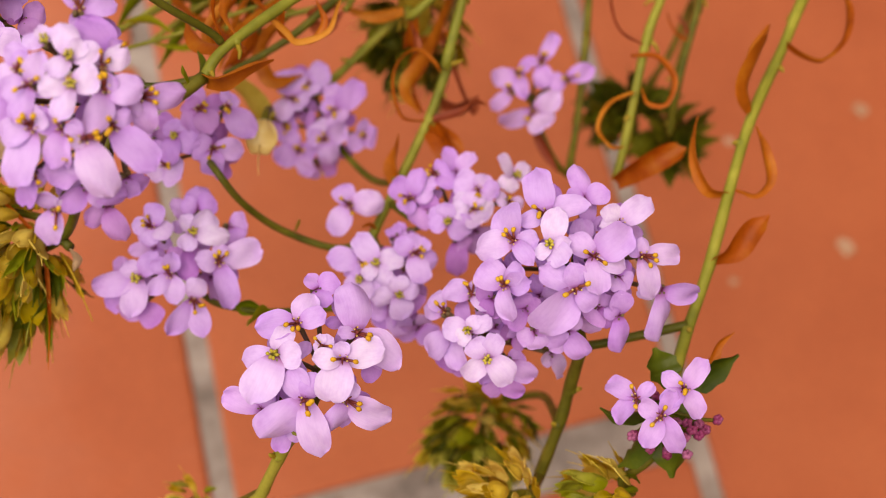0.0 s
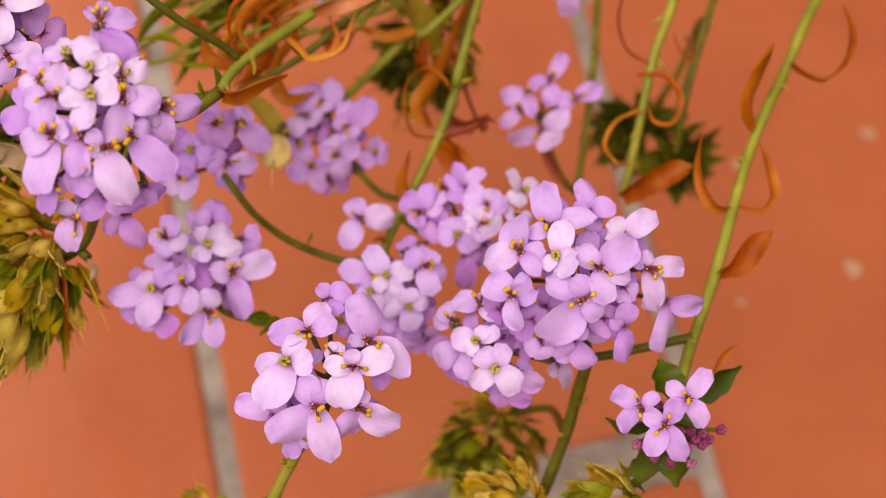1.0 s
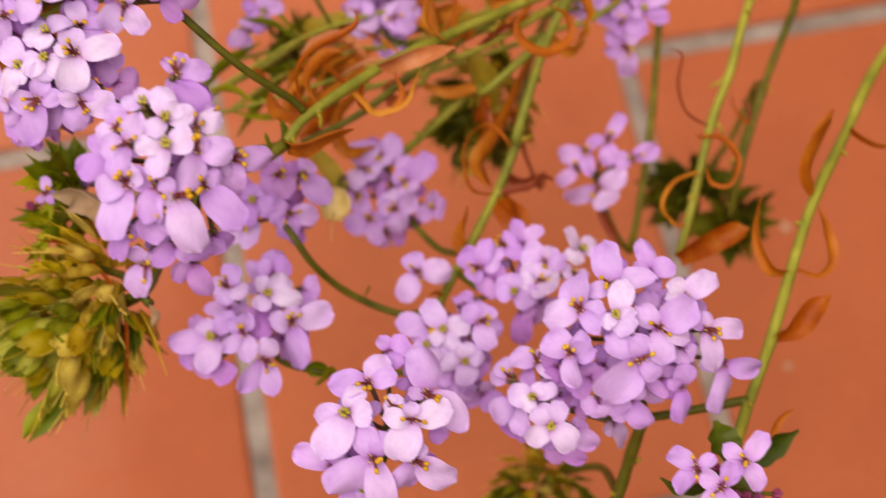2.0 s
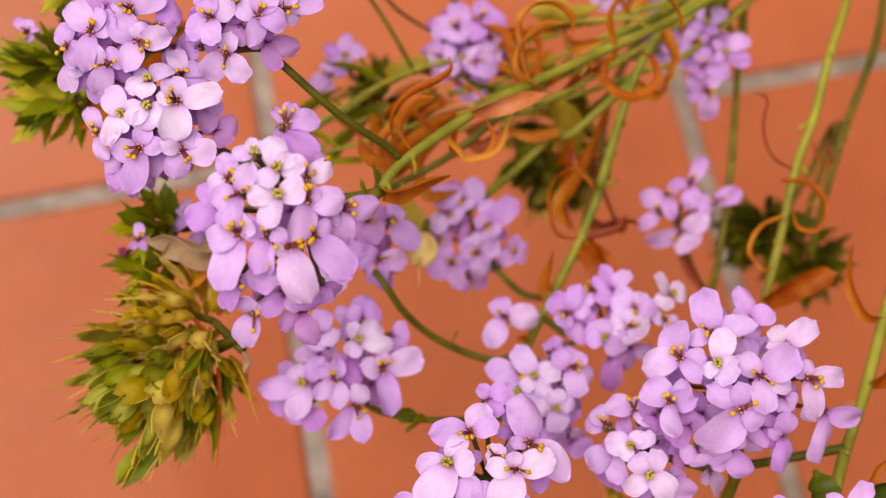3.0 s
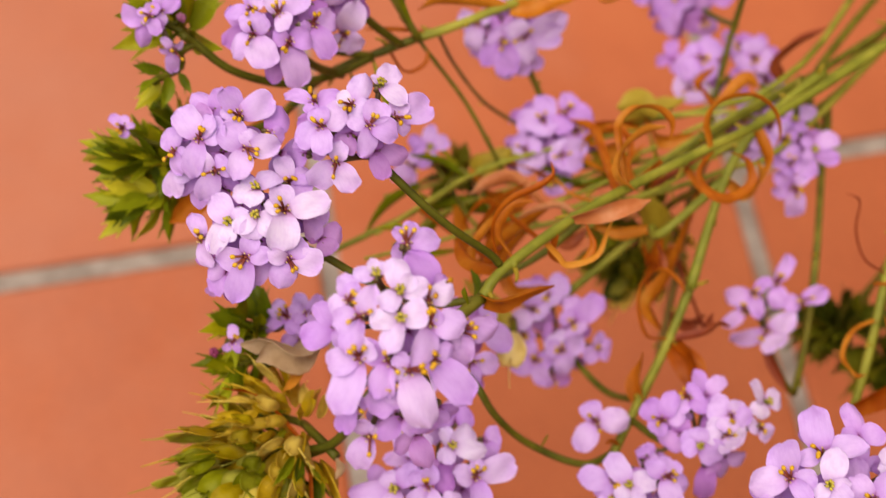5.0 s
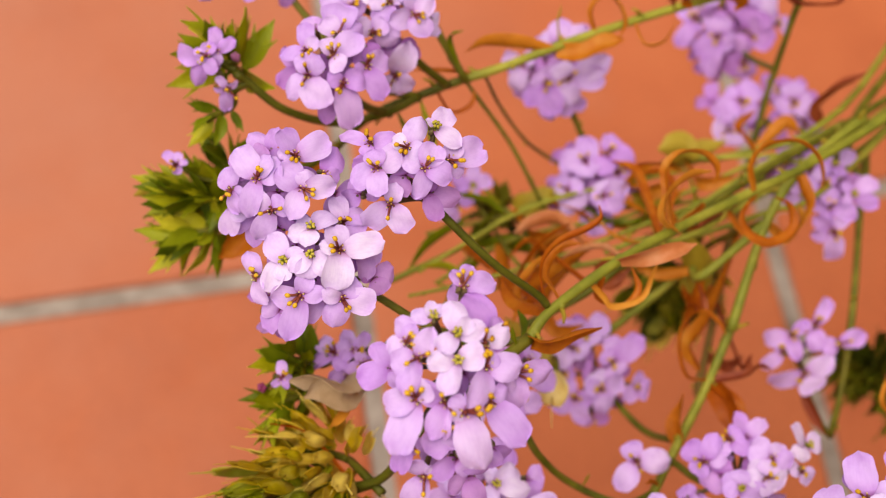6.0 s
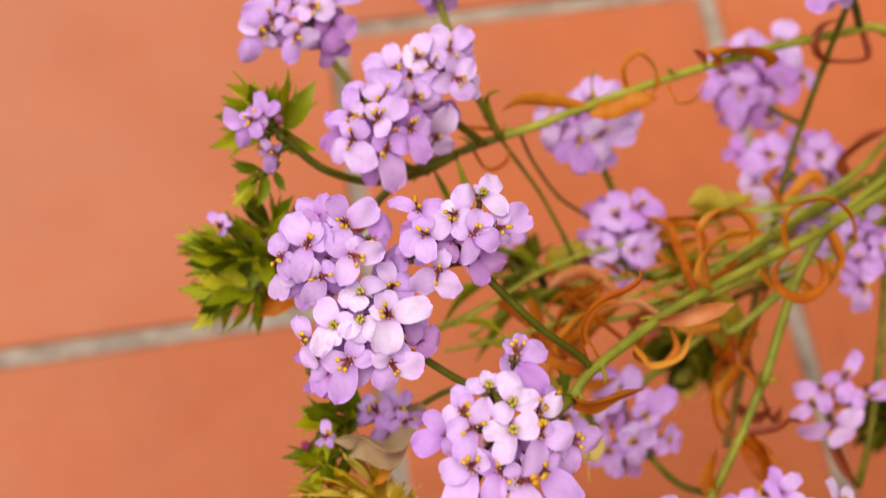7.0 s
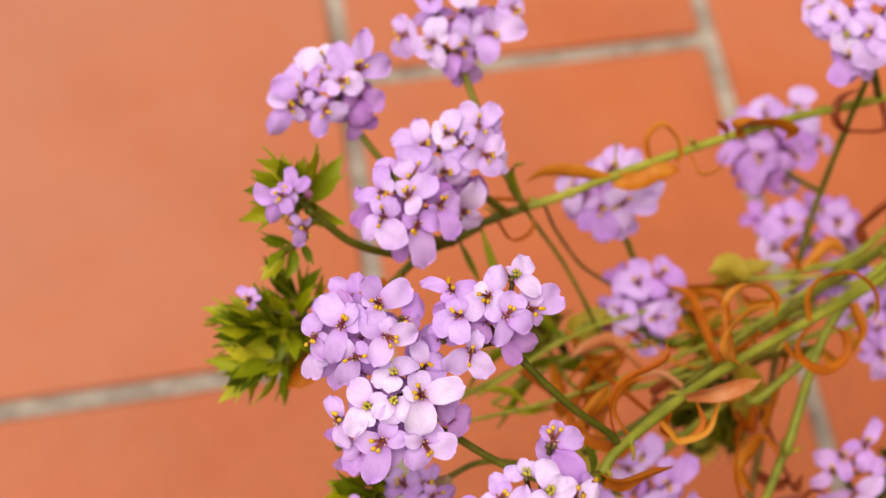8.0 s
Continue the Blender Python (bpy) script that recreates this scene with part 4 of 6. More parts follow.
bloom("c", 4.2, 0.6, 1.2, "white", False, (10, 9.3, 6.4), (-101, 9.9, 7.4), (-174, 6.3, 4.7), (99, 3.7, 3.9))
bloom("c", -3.5, -7.9, 0.0, "pale", False, (-135, 13.3, 8.1), (-75, 13.3, 6.9), (121, 7.5, 6.1), (67, 6.0, 5.4))
bloom("c", 5.2, -8.1, -1.0, "pale", False, (-27, 11.0, 7.6), (-113, 8.3, 5.6), (71, 4.1, 4.2))
bloom("c", -12.7, -10.2, -3.0, "mid", False, (155, 9.2, 5.2), (113, 7.9, 4.9), (64, 4.6, 4.9))
bloom("c", -7.5, -13.7, -5.0, "mid", False, (-111, 6.0, 3.9), (-36, 4.8, 4.2))
bloom("c", -0.0, 3.4, -1.5, "white", False, (-139, 2.2, 3.2), (35, 2.9, 3.4), (102, 2.5, 2.9))
bloom("c", 9.7, 0.0, -4.0, "mid", False, (-68, 4.7, 5.4), (17, 5.1, 5.4))
bloom("b", -3.1, 3.3, 2.2, "white", True, (79, 8.5, 5.9), (-51, 5.5, 6.4), (-141, 4.3, 3.8), (8, 4.4, 3.3))
bloom("b", 2.5, -6.2, 1.5, "pale", False, (-128, 13.6, 8.7), (-38, 6.0, 6.7), (146, 9.3, 6.4), (98, 5.5, 5.4))
bloom("b", -11.2, 4.1, 1.2, "pale", False, (110, 8.7, 7.9), (-170, 9.4, 6.9), (-1, 5.9, 4.4), (-48, 6.6, 4.1))
bloom("b", 6.2, 0.8, 0.8, "pale", False, (35, 10.5, 8.5), (-18, 7.8, 5.6), (-85, 8.6, 6.4), (133, 6.9, 5.9))
bloom("b", -13.2, -5.7, 0.5, "pale", False, (141, 7.4, 6.9), (11, 5.8, 5.9), (-80, 8.3, 5.9), (45, 6.2, 4.4))
bloom("b", -4.4, 10.0, -0.2, "pale", False, (98, 10.4, 7.9), (17, 10.3, 6.4), (-159, 6.3, 4.4))
bloom("b", 11.9, 7.8, -1.0, "white", False, (41, 9.8, 6.4), (120, 5.2, 5.6), (180, 4.4, 4.1))
bloom("b", 4.5, 13.8, -5.0, "mid", False, (108, 8.7, 4.9), (20, 5.8, 6.1), (176, 4.5, 5.1))
bloom("b", 17.0, 1.0, -0.6, "pale", False, (1, 9.4, 5.4), (-74, 10.5, 6.1), (136, 4.0, 4.6), (81, 4.1, 3.1))
bloom("b", 21.7, -6.9, -2.0, "pale", False, (-5, 8.9, 5.9), (-88, 12.3, 6.4), (175, 5.4, 5.4))
bloom("b", 12.0, -12.5, -2.0, "mid", False, (-83, 8.9, 5.1), (81, 5.5, 6.1), (158, 3.4, 3.8))
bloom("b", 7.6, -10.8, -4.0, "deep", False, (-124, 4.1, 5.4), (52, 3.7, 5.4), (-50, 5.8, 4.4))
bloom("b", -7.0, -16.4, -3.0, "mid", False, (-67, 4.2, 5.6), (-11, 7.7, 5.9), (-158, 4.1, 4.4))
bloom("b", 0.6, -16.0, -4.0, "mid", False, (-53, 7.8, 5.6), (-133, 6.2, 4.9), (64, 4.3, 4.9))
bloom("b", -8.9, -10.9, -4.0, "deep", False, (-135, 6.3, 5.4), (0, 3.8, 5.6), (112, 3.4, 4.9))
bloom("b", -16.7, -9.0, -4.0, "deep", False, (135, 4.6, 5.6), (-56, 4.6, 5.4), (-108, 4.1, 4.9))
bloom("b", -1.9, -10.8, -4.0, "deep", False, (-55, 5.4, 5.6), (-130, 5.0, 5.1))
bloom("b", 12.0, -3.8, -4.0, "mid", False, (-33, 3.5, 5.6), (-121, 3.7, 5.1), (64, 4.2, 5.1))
bloom("bl", -3.8, 0.7, 1.0, "white", True, (21, 6.1, 3.7), (171, 6.3, 6.0), (-136, 3.9, 4.5), (59, 4.1, 3.7))
bloom("bl", 0.3, -5.3, 1.5, "white", True, (-136, 7.5, 5.5), (-44, 8.3, 6.6), (61, 5.9, 5.2), (131, 5.5, 5.2))
bloom("bl", -3.1, 8.9, 0.2, "pale", False, (170, 7.2, 6.8), (-40, 6.1, 5.2), (58, 3.4, 3.9))
bloom("bl", -9.5, 5.0, -1.0, "pale", False, (157, 5.3, 6.3), (130, 5.5, 4.5))
bloom("bl", -8.5, -0.2, -2.0, "pale", False, (-133, 7.1, 6.8), (-72, 8.6, 6.0))
bloom("bl", 5.3, -6.5, -3.0, "mid", False, (23, 4.0, 5.8), (-32, 7.4, 6.0), (-140, 5.1, 5.0))
bloom("bl", 2.7, -10.7, -4.0, "deep", False, (-119, 4.8, 5.0), (-28, 7.2, 5.0), (-42, 3.5, 4.7))
bloom("bl", 15.4, -4.6, -3.0, "pale", False, (-58, 6.7, 5.2), (-130, 3.5, 4.2))
bloom("bl", -7.9, -4.6, -5.0, "deep", False, (-49, 6.1, 5.8), (-129, 4.2, 5.2))
bloom("bl", 5.9, -1.2, -3.0, "deep", False, (121, 3.8, 5.2), (-22, 3.5, 5.2))
bloom("d", -5.8, 1.3, 0.0, "mid", False, (151, 8.1, 5.1), (-134, 7.5, 5.1), (38, 5.1, 3.1))
bloom("d", -0.6, -2.4, 1.0, "mid", False, (-119, 8.2, 5.6), (-62, 9.6, 5.4), (150, 5.6, 4.2), (55, 6.2, 4.5))
bloom("d", 4.4, 3.1, 0.5, "mid", False, (52, 8.2, 5.0), (-58, 7.3, 5.4), (144, 5.9, 4.0), (-140, 5.8, 4.2))
bloom("a", 2.2, 9.5, 1.8, "white", True, (6, 6.0, 4.5), (-138, 5.2, 4.3), (96, 6.7, 5.2), (45, 4.3, 3.4))
bloom("a", 2.3, 4.5, 2.0, "white", True, (9, 5.7, 5.2), (-115, 7.3, 5.0), (-178, 6.0, 4.5))
bloom("a", 8.3, 3.5, 1.4, "pale", False, (-3, 7.4, 6.1), (-107, 9.1, 6.1), (42, 3.1, 3.4))
bloom("a", 7.9, 7.7, 0.6, "white", False, (27, 6.1, 4.7), (147, 3.6, 3.4))
bloom("a", 9.6, 9.7, -0.8, "mid", False, (120, 9.1, 7.0), (57, 3.7, 3.8))
bloom("a", 4.0, 18.6, -1.0, "pale", False, (11, 7.3, 5.2), (60, 4.6, 4.5), (119, 3.9, 3.8))
bloom("a", -5.2, 4.7, 1.2, "pale", False, (-163, 5.4, 5.6), (-115, 7.7, 5.0), (69, 6.6, 4.5))
bloom("a", -2.1, 12.6, 0.5, "white", True, (-179, 4.5, 3.4), (117, 3.2, 2.9), (48, 3.3, 3.2))
bloom("a", -7.4, 7.7, 0.4, "pale", False, (96, 5.2, 4.7), (-155, 4.1, 4.5), (61, 3.8, 3.4))
bloom("a", -5.1, -3.1, 0.8, "pale", False, (-110, 11.6, 7.2), (-159, 6.8, 5.2), (41, 3.8, 4.5))
bloom("a", -5.7, -11.8, -0.5, "mid", False, (-107, 7.2, 3.8), (-34, 2.9, 3.8))
bloom("a", 0.3, -3.8, 0.6, "mid", False, (-88, 7.4, 3.4), (154, 6.8, 5.0), (-114, 7.5, 4.7))
bloom("a", 4.1, -5.3, 1.6, "pale", False, (-72, 12.7, 7.4), (-138, 2.9, 3.8), (132, 4.1, 3.4))
bloom("a", 9.2, -3.3, 0.4, "pale", False, (-50, 11.4, 7.2), (29, 4.6, 3.8))
bloom("a", 14.6, 1.9, -1.5, "mid", False, (1, 8.9, 5.4), (-78, 7.3, 5.4), (-134, 3.5, 4.1))
bloom("a", 1.3, -9.2, -1.5, "mid", False, (-133, 6.2, 6.8), (-69, 4.6, 5.2))
bloom("a", 3.9, -15.5, -2.0, "mid", False, (-153, 6.6, 5.2), (-16, 7.6, 4.5), (-41, 4.5, 3.8))
bloom("a", -2.3, -19.0, -1.5, "pale", False, (-109, 7.9, 5.9), (124, 4.6, 4.3), (35, 3.2, 3.6))
bloom("a", 7.1, -19.1, -3.5, "deep", False, (-148, 5.5, 5.0), (-72, 8.0, 5.0))
bloom("a", 11.2, -13.6, -4.0, "mid", False, (-25, 4.3, 5.2), (-85, 3.9, 4.5))
bloom("h", 2.7, 6.5, 1.0, "white", True, (118, 5.1, 4.6), (46, 7.5, 5.7), (-7, 9.3, 5.1), (-117, 4.8, 4.3))
bloom("h", 8.8, -0.5, 1.0, "pale", False, (17, 11.2, 6.5), (-72, 12.2, 6.3), (177, 5.3, 6.0), (82, 4.7, 4.3))
bloom("h", -10.1, -4.1, 0.0, "pale", True, (-168, 11.6, 6.5), (-97, 10.0, 6.3), (52, 7.3, 5.1), (129, 4.9, 4.3))
bloom("h", -2.7, -3.4, 1.0, "pale", False, (-73, 7.6, 5.7), (131, 5.3, 5.1), (-131, 7.0, 4.3), (82, 5.4, 4.8))
bloom("h", 3.0, -9.6, 0.3, "pale", False, (-124, 10.6, 6.3), (-68, 9.6, 5.7), (76, 5.4, 5.7))
bloom("h", -6.8, 8.0, 0.0, "pale", False, (174, 5.1, 4.6), (-20, 4.9, 5.7), (-100, 4.5, 4.8), (74, 6.0, 5.4))
bloom("h", 4.1, 12.6, -2.0, "mid", False, (98, 6.2, 6.3), (20, 5.0, 6.8), (162, 4.3, 5.1))
bloom("h", 11.7, 8.2, -2.0, "mid", False, (7, 4.6, 7.1), (-69, 5.7, 6.3))
bloom("h", -9.6, -11.1, -3.0, "deep", False, (-47, 6.5, 6.3), (-150, 6.0, 5.7))
bloom("h", 1.4, 2.8, -3.0, "deep", False, (-57, 5.0, 6.3), (-123, 5.0, 6.3), (-90, 8.3, 5.7))
bloom("h", -13.7, -8.3, -3.0, "mid", False, (-140, 5.3, 5.7), (32, 2.6, 5.7))
bloom("jl", -3.8, 0.4, 1.0, "pale", False, (125, 8.5, 6.7), (20, 6.3, 5.9), (-105, 8.9, 5.2), (54, 5.8, 4.4))
bloom("jl", -9.8, -2.0, -0.5, "pale", False, (112, 5.5, 5.4), (-35, 4.4, 4.9), (-74, 5.8, 4.4))
bloom("jl", 6.0, -1.7, 1.5, "pale", False, (139, 7.4, 6.5), (6, 7.5, 5.7), (-110, 7.5, 5.7), (77, 4.4, 4.4))
bloom("jl", 4.4, 5.5, 0.4, "pale", False, (117, 6.7, 5.7), (25, 8.2, 5.7), (167, 3.9, 3.9))
bloom("jl", 10.4, 1.6, -0.5, "mid", False, (57, 7.1, 6.2), (-14, 3.8, 5.2))
bloom("jl", -0.6, -6.3, 0.8, "pale", False, (-119, 7.8, 5.4), (152, 6.0, 4.6), (26, 3.5, 5.4))
bloom("jl", -9.6, -5.4, -2.0, "pale", False, (-101, 6.8, 4.4), (-62, 4.1, 3.6))
bloom("jl", 13.0, -2.6, -3.0, "mid", False, (22, 6.3, 6.2), (-112, 5.9, 6.2), (-30, 5.2, 5.2))
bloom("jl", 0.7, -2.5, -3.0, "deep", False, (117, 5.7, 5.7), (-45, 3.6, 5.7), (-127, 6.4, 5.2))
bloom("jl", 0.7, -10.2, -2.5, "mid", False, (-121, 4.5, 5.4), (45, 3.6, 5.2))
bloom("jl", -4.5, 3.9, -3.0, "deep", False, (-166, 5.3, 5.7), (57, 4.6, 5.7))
bloom("jd", -1.1, 8.4, 1.4, "white", True, (38, 6.2, 5.2), (-169, 5.3, 4.7), (134, 3.9, 3.6), (-99, 4.1, 4.9))
bloom("jd", 5.1, 3.6, 1.6, "white", False, (105, 6.0, 5.4), (9, 10.0, 6.0), (-95, 9.3, 7.2), (167, 4.4, 4.1))
bloom("jd", -1.0, 2.5, 1.8, "white", True, (-96, 5.5, 5.2), (-26, 6.3, 5.7), (-136, 5.8, 4.4))
bloom("jd", -6.4, 1.3, 1.0, "white", True, (132, 7.2, 6.0), (-129, 8.5, 7.0), (39, 4.4, 4.1), (-104, 4.7, 3.9))
bloom("jd", -13.5, -1.8, -0.5, "pale", False, (105, 6.1, 5.2), (-76, 6.6, 5.4))
bloom("jd", -3.2, -6.0, 0.6, "pale", False, (-170, 6.7, 6.0), (-104, 10.3, 6.0), (-3, 5.6, 4.1), (75, 4.7, 4.4))
bloom("jd", 5.7, -6.6, 0.5, "pale", False, (-106, 7.2, 5.7), (-13, 7.5, 5.7), (55, 5.4, 5.7), (168, 4.4, 3.9))
bloom("jd", -8.4, -8.9, -3.0, "mid", False, (-131, 5.4, 6.0), (-43, 5.6, 5.2), (162, 4.1, 4.9))
bloom("jd", 12.3, -1.9, -5.0, "deep", False, (21, 5.3, 5.7), (-59, 4.1, 4.9), (143, 3.6, 5.4))
bloom("jd", 5.5, 10.3, -0.4, "pale", False, (15, 6.1, 5.2), (-29, 5.9, 6.0), (103, 5.8, 4.4))
bloom("jd", 9.7, 3.9, -4.0, "mid", False, (-33, 4.7, 5.7), (-79, 6.6, 5.7))
bloom("jd", -0.7, -1.9, -3.0, "deep", False, (-51, 4.1, 5.7), (-166, 2.6, 5.7))
bloom("jd", -4.5, 5.1, -3.0, "deep", False, (-162, 4.0, 5.7), (18, 4.1, 5.7))
bloom("jr", -5.9, -0.0, 0.8, "pale", False, (-160, 6.6, 6.7), (30, 6.6, 5.9), (-88, 6.4, 5.6), (102, 4.4, 4.6))
bloom("jr", -7.6, 5.6, -0.6, "mid", False, (162, 8.1, 3.6), (9, 6.2, 4.4), (-113, 3.3, 3.8))
bloom("jr", 0.6, 4.5, 1.0, "white", False, (70, 8.1, 5.1), (-21, 4.3, 4.9), (153, 3.8, 4.1))
bloom("jr", 4.4, -0.0, 1.2, "pale", False, (157, 5.1, 5.1), (-101, 7.1, 4.9), (-18, 6.5, 5.6), (64, 6.1, 5.4))
bloom("jr", 6.4, 8.9, 0.2, "white", True, (54, 6.0, 5.6), (-32, 7.2, 5.4), (116, 2.9, 3.3))
bloom("jr", 9.6, 1.9, -0.4, "pale", False, (23, 8.7, 6.4), (-30, 4.3, 5.1), (67, 4.9, 4.6))
bloom("jr", -3.2, -7.6, -0.5, "pale", False, (-147, 7.4, 6.7), (-61, 7.0, 6.2), (72, 4.5, 4.4))
bloom("jr", -10.3, -5.2, -3.0, "mid", False, (-159, 4.4, 4.9), (109, 4.1, 5.1))
bloom("jr", 0.0, -1.3, -3.0, "deep", False, (-124, 4.6, 5.6), (51, 4.1, 5.6), (112, 3.4, 5.1))
bloom("kl", 3.0, 2.8, 1.0, "pale", False, (41, 8.4, 6.4), (121, 4.8, 5.0), (-50, 4.3, 5.0))
bloom("kl", 4.1, 8.1, 0.0, "pale", False, (90, 8.3, 8.9), (28, 6.6, 5.6), (132, 5.0, 5.0))
bloom("kl", -3.3, 4.2, 0.2, "pale", False, (90, 6.6, 4.7), (-166, 6.8, 3.9), (46, 3.8, 3.9))
bloom("kl", -2.8, -1.6, 1.0, "pale", False, (-138, 7.8, 5.3), (-74, 8.9, 7.5), (114, 5.4, 5.0), (49, 5.1, 5.6))
bloom("kl", 5.2, -3.4, 0.4, "mid", False, (-84, 11.0, 7.5), (15, 5.7, 5.3), (157, 3.9, 4.5))
bloom("kl", 10.6, 0.6, -0.4, "mid", False, (24, 6.1, 6.4), (-66, 8.9, 6.4), (-128, 2.5, 4.2))
bloom("kl", -0.0, -4.1, -3.0, "deep", False, (-45, 3.9, 6.1), (135, 3.9, 6.1))
bloom("kl", 9.8, 5.7, -3.0, "deep", False, (-45, 4.0, 6.1), (-124, 5.1, 6.1))
bloom("kl", -1.4, 9.8, -3.0, "mid", False, (127, 3.5, 5.0), (27, 3.1, 5.0))
bloom("ku", 3.0, -15.1, -0.4, "white", False, (65, 9.0, 7.8), (-45, 5.8, 6.4), (-128, 4.8, 5.8))
bloom("ku", 7.9, -0.3, 0.8, "pale", False, (96, 6.6, 6.1), (-158, 6.0, 6.1), (-66, 6.6, 6.1), (29, 6.4, 5.2))
bloom("ku", 6.5, 6.3, 0.0, "pale", False, (47, 8.2, 5.8), (139, 7.4, 7.0), (-151, 4.1, 4.9))
bloom("ku", -1.4, 4.3, 0.8, "white", False, (176, 4.0, 6.4), (76, 7.0, 6.1), (-69, 4.0, 4.6))
bloom("ku", 2.2, 2.6, 0.3, "pale", False, (-111, 6.1, 6.4), (37, 3.8, 4.4))
bloom("ku", -2.1, -4.6, 0.4, "pale", False, (-17, 7.0, 6.1), (158, 4.5, 5.2), (36, 4.4, 4.9))
bloom("ku", -7.1, 2.0, -1.0, "pale", False, (169, 8.8, 6.1), (109, 6.7, 4.6), (-35, 3.5, 5.2))
bloom("ku", 11.6, -1.5, -2.0, "white", False, (-18, 2.7, 5.2), (-71, 4.6, 4.4))
bloom("ku", 4.4, -9.4, -3.0, "deep", False, (27, 4.9, 6.4), (-153, 4.9, 6.4))
bloom("ku", 0.0, -7.2, -3.0, "deep", False, (-135, 4.1, 6.4), (45, 4.1, 6.4))
bloom("ku", 8.7, 4.3, -3.0, "mid", False, (0, 4.3, 6.4), (76, 5.9, 5.8))
bloom("r", 1.5, 2.7, 0.8, "pale", False, (86, 10.3, 7.3), (-15, 6.7, 6.7), (-131, 5.0, 4.5), (122, 3.8, 3.9))
bloom("r", 6.0, 4.8, -0.4, "pale", False, (18, 10.2, 6.7), (82, 11.6, 5.8), (138, 4.0, 4.5))
bloom("r", -1.4, 7.1, 0.0, "white", False, (167, 8.8, 6.7), (125, 5.0, 5.2), (-128, 3.4, 4.2))
bloom("r", -8.1, -0.8, 0.4, "pale", False, (154, 8.6, 6.4), (111, 8.3, 6.1), (-43, 3.0, 4.5))
bloom("r", -11.1, -4.1, 0.0, "pale", False, (-127, 10.4, 5.8), (157, 7.5, 4.5), (-54, 5.2, 4.8))
bloom("r", -2.9, 2.7, 1.0, "mid", False, (148, 3.8, 6.4), (100, 3.3, 5.2), (-128, 3.4, 5.2))
bloom("r", -2.2, -4.4, 0.6, "pale", False, (-22, 6.4, 6.7), (-111, 8.2, 5.2), (133, 3.6, 4.8))
bloom("r", 6.9, -2.0, -2.0, "deep", False, (-7, 7.2, 5.5), (-79, 7.6, 6.7), (160, 4.4, 6.1))
bloom("r", 1.5, -2.9, -4.0, "deep", False, (-135, 4.2, 6.7), (-18, 4.7, 6.7))
bloom("r", -6.0, -4.4, -4.0, "deep", False, (135, 4.2, 6.7), (-102, 3.8, 6.1))
bloom("u", -6.9, -3.4, 0.8, "white", False, (-144, 6.8, 6.9), (-90, 7.6, 6.3), (93, 6.7, 6.3), (40, 4.0, 4.7))
bloom("u", -14.8, -1.6, -0.3, "pale", False, (112, 5.6, 5.4), (-103, 7.0, 6.0), (26, 3.5, 5.0))
bloom("u", 1.5, -3.8, 0.4, "pale", False, (154, 5.3, 5.4), (108, 7.5, 5.4), (37, 3.8, 4.7))
bloom("u", 6.9, -0.9, 0.6, "pale", False, (2, 11.4, 7.6), (-85, 8.9, 6.9), (149, 4.7, 5.4), (60, 6.7, 6.3))
bloom("u", -0.8, -6.4, -1.0, "mid", False, (-66, 6.1, 6.6), (-108, 7.8, 5.0), (-6, 4.7, 4.7))
bloom("u", 13.9, 5.4, -0.5, "pale", False, (12, 3.6, 6.0), (121, 5.2, 6.0), (-153, 4.3, 5.7))
bloom("u", -8.5, 7.6, 0.4, "pale", False, (138, 4.5, 6.3), (51, 4.9, 6.0), (-130, 3.6, 5.7), (-21, 4.1, 5.4))
bloom("u", 0.7, 9.1, 0.8, "white", True, (133, 4.5, 6.0), (35, 5.2, 6.0), (-42, 4.5, 5.7), (-125, 4.0, 5.4))
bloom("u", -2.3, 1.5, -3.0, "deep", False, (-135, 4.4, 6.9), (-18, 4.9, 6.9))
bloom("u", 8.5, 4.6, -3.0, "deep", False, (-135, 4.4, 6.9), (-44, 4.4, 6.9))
bloom("g", -4.4, 3.2, 0.5, "mid", False, (-162, 8.4, 5.3), (43, 6.1, 3.6), (-75, 7.6, 4.9))
bloom("g", -6.5, -1.9, 0.0, "mid", False, (-136, 7.9, 4.8), (125, 4.3, 3.9))
bloom("g", 1.7, 6.1, 0.6, "mid", False, (62, 10.1, 4.8), (-74, 7.3, 5.7), (167, 4.3, 3.6))
bloom("g", 9.1, 1.6, 0.0, "mid", False, (27, 8.6, 5.7), (-162, 5.1, 5.6))
bloom("g", 0.0, -7.3, 1.0, "pale", False, (-156, 11.1, 6.4), (-56, 6.6, 7.7), (30, 9.0, 6.4))
bloom("cb", -3.2, 4.5, 1.0, "white", True, (121, 8.9, 6.3), (19, 7.0, 6.8), (-57, 6.0, 5.1), (-136, 4.9, 4.3))
bloom("cb", -6.7, 5.4, -0.5, "pale", False, (-178, 9.0, 6.6), (-139, 6.0, 5.4), (73, 3.8, 4.8))
bloom("cb", 5.7, 7.1, 0.4, "pale", False, (-20, 6.8, 6.3), (65, 5.3, 6.0), (139, 5.6, 5.4), (-73, 8.0, 6.3))
bloom("cb", -7.0, 0.7, 0.6, "pale", True, (-146, 4.8, 5.4), (-4, 5.6, 6.0), (-64, 5.2, 5.4))
bloom("cb", 2.2, -2.8, 1.0, "white", True, (-77, 6.6, 6.6), (-175, 6.9, 5.4), (22, 5.6, 5.4), (99, 4.5, 4.8))
bloom("cb", 0.1, -6.8, -2.0, "mid", False, (-111, 5.5, 6.3), (-54, 7.7, 6.8), (180, 5.7, 6.0))
bloom("cb", 7.5, -11.4, -2.0, "mid", False, (57, 3.7, 6.0), (-164, 6.2, 6.0), (-44, 4.6, 6.0))
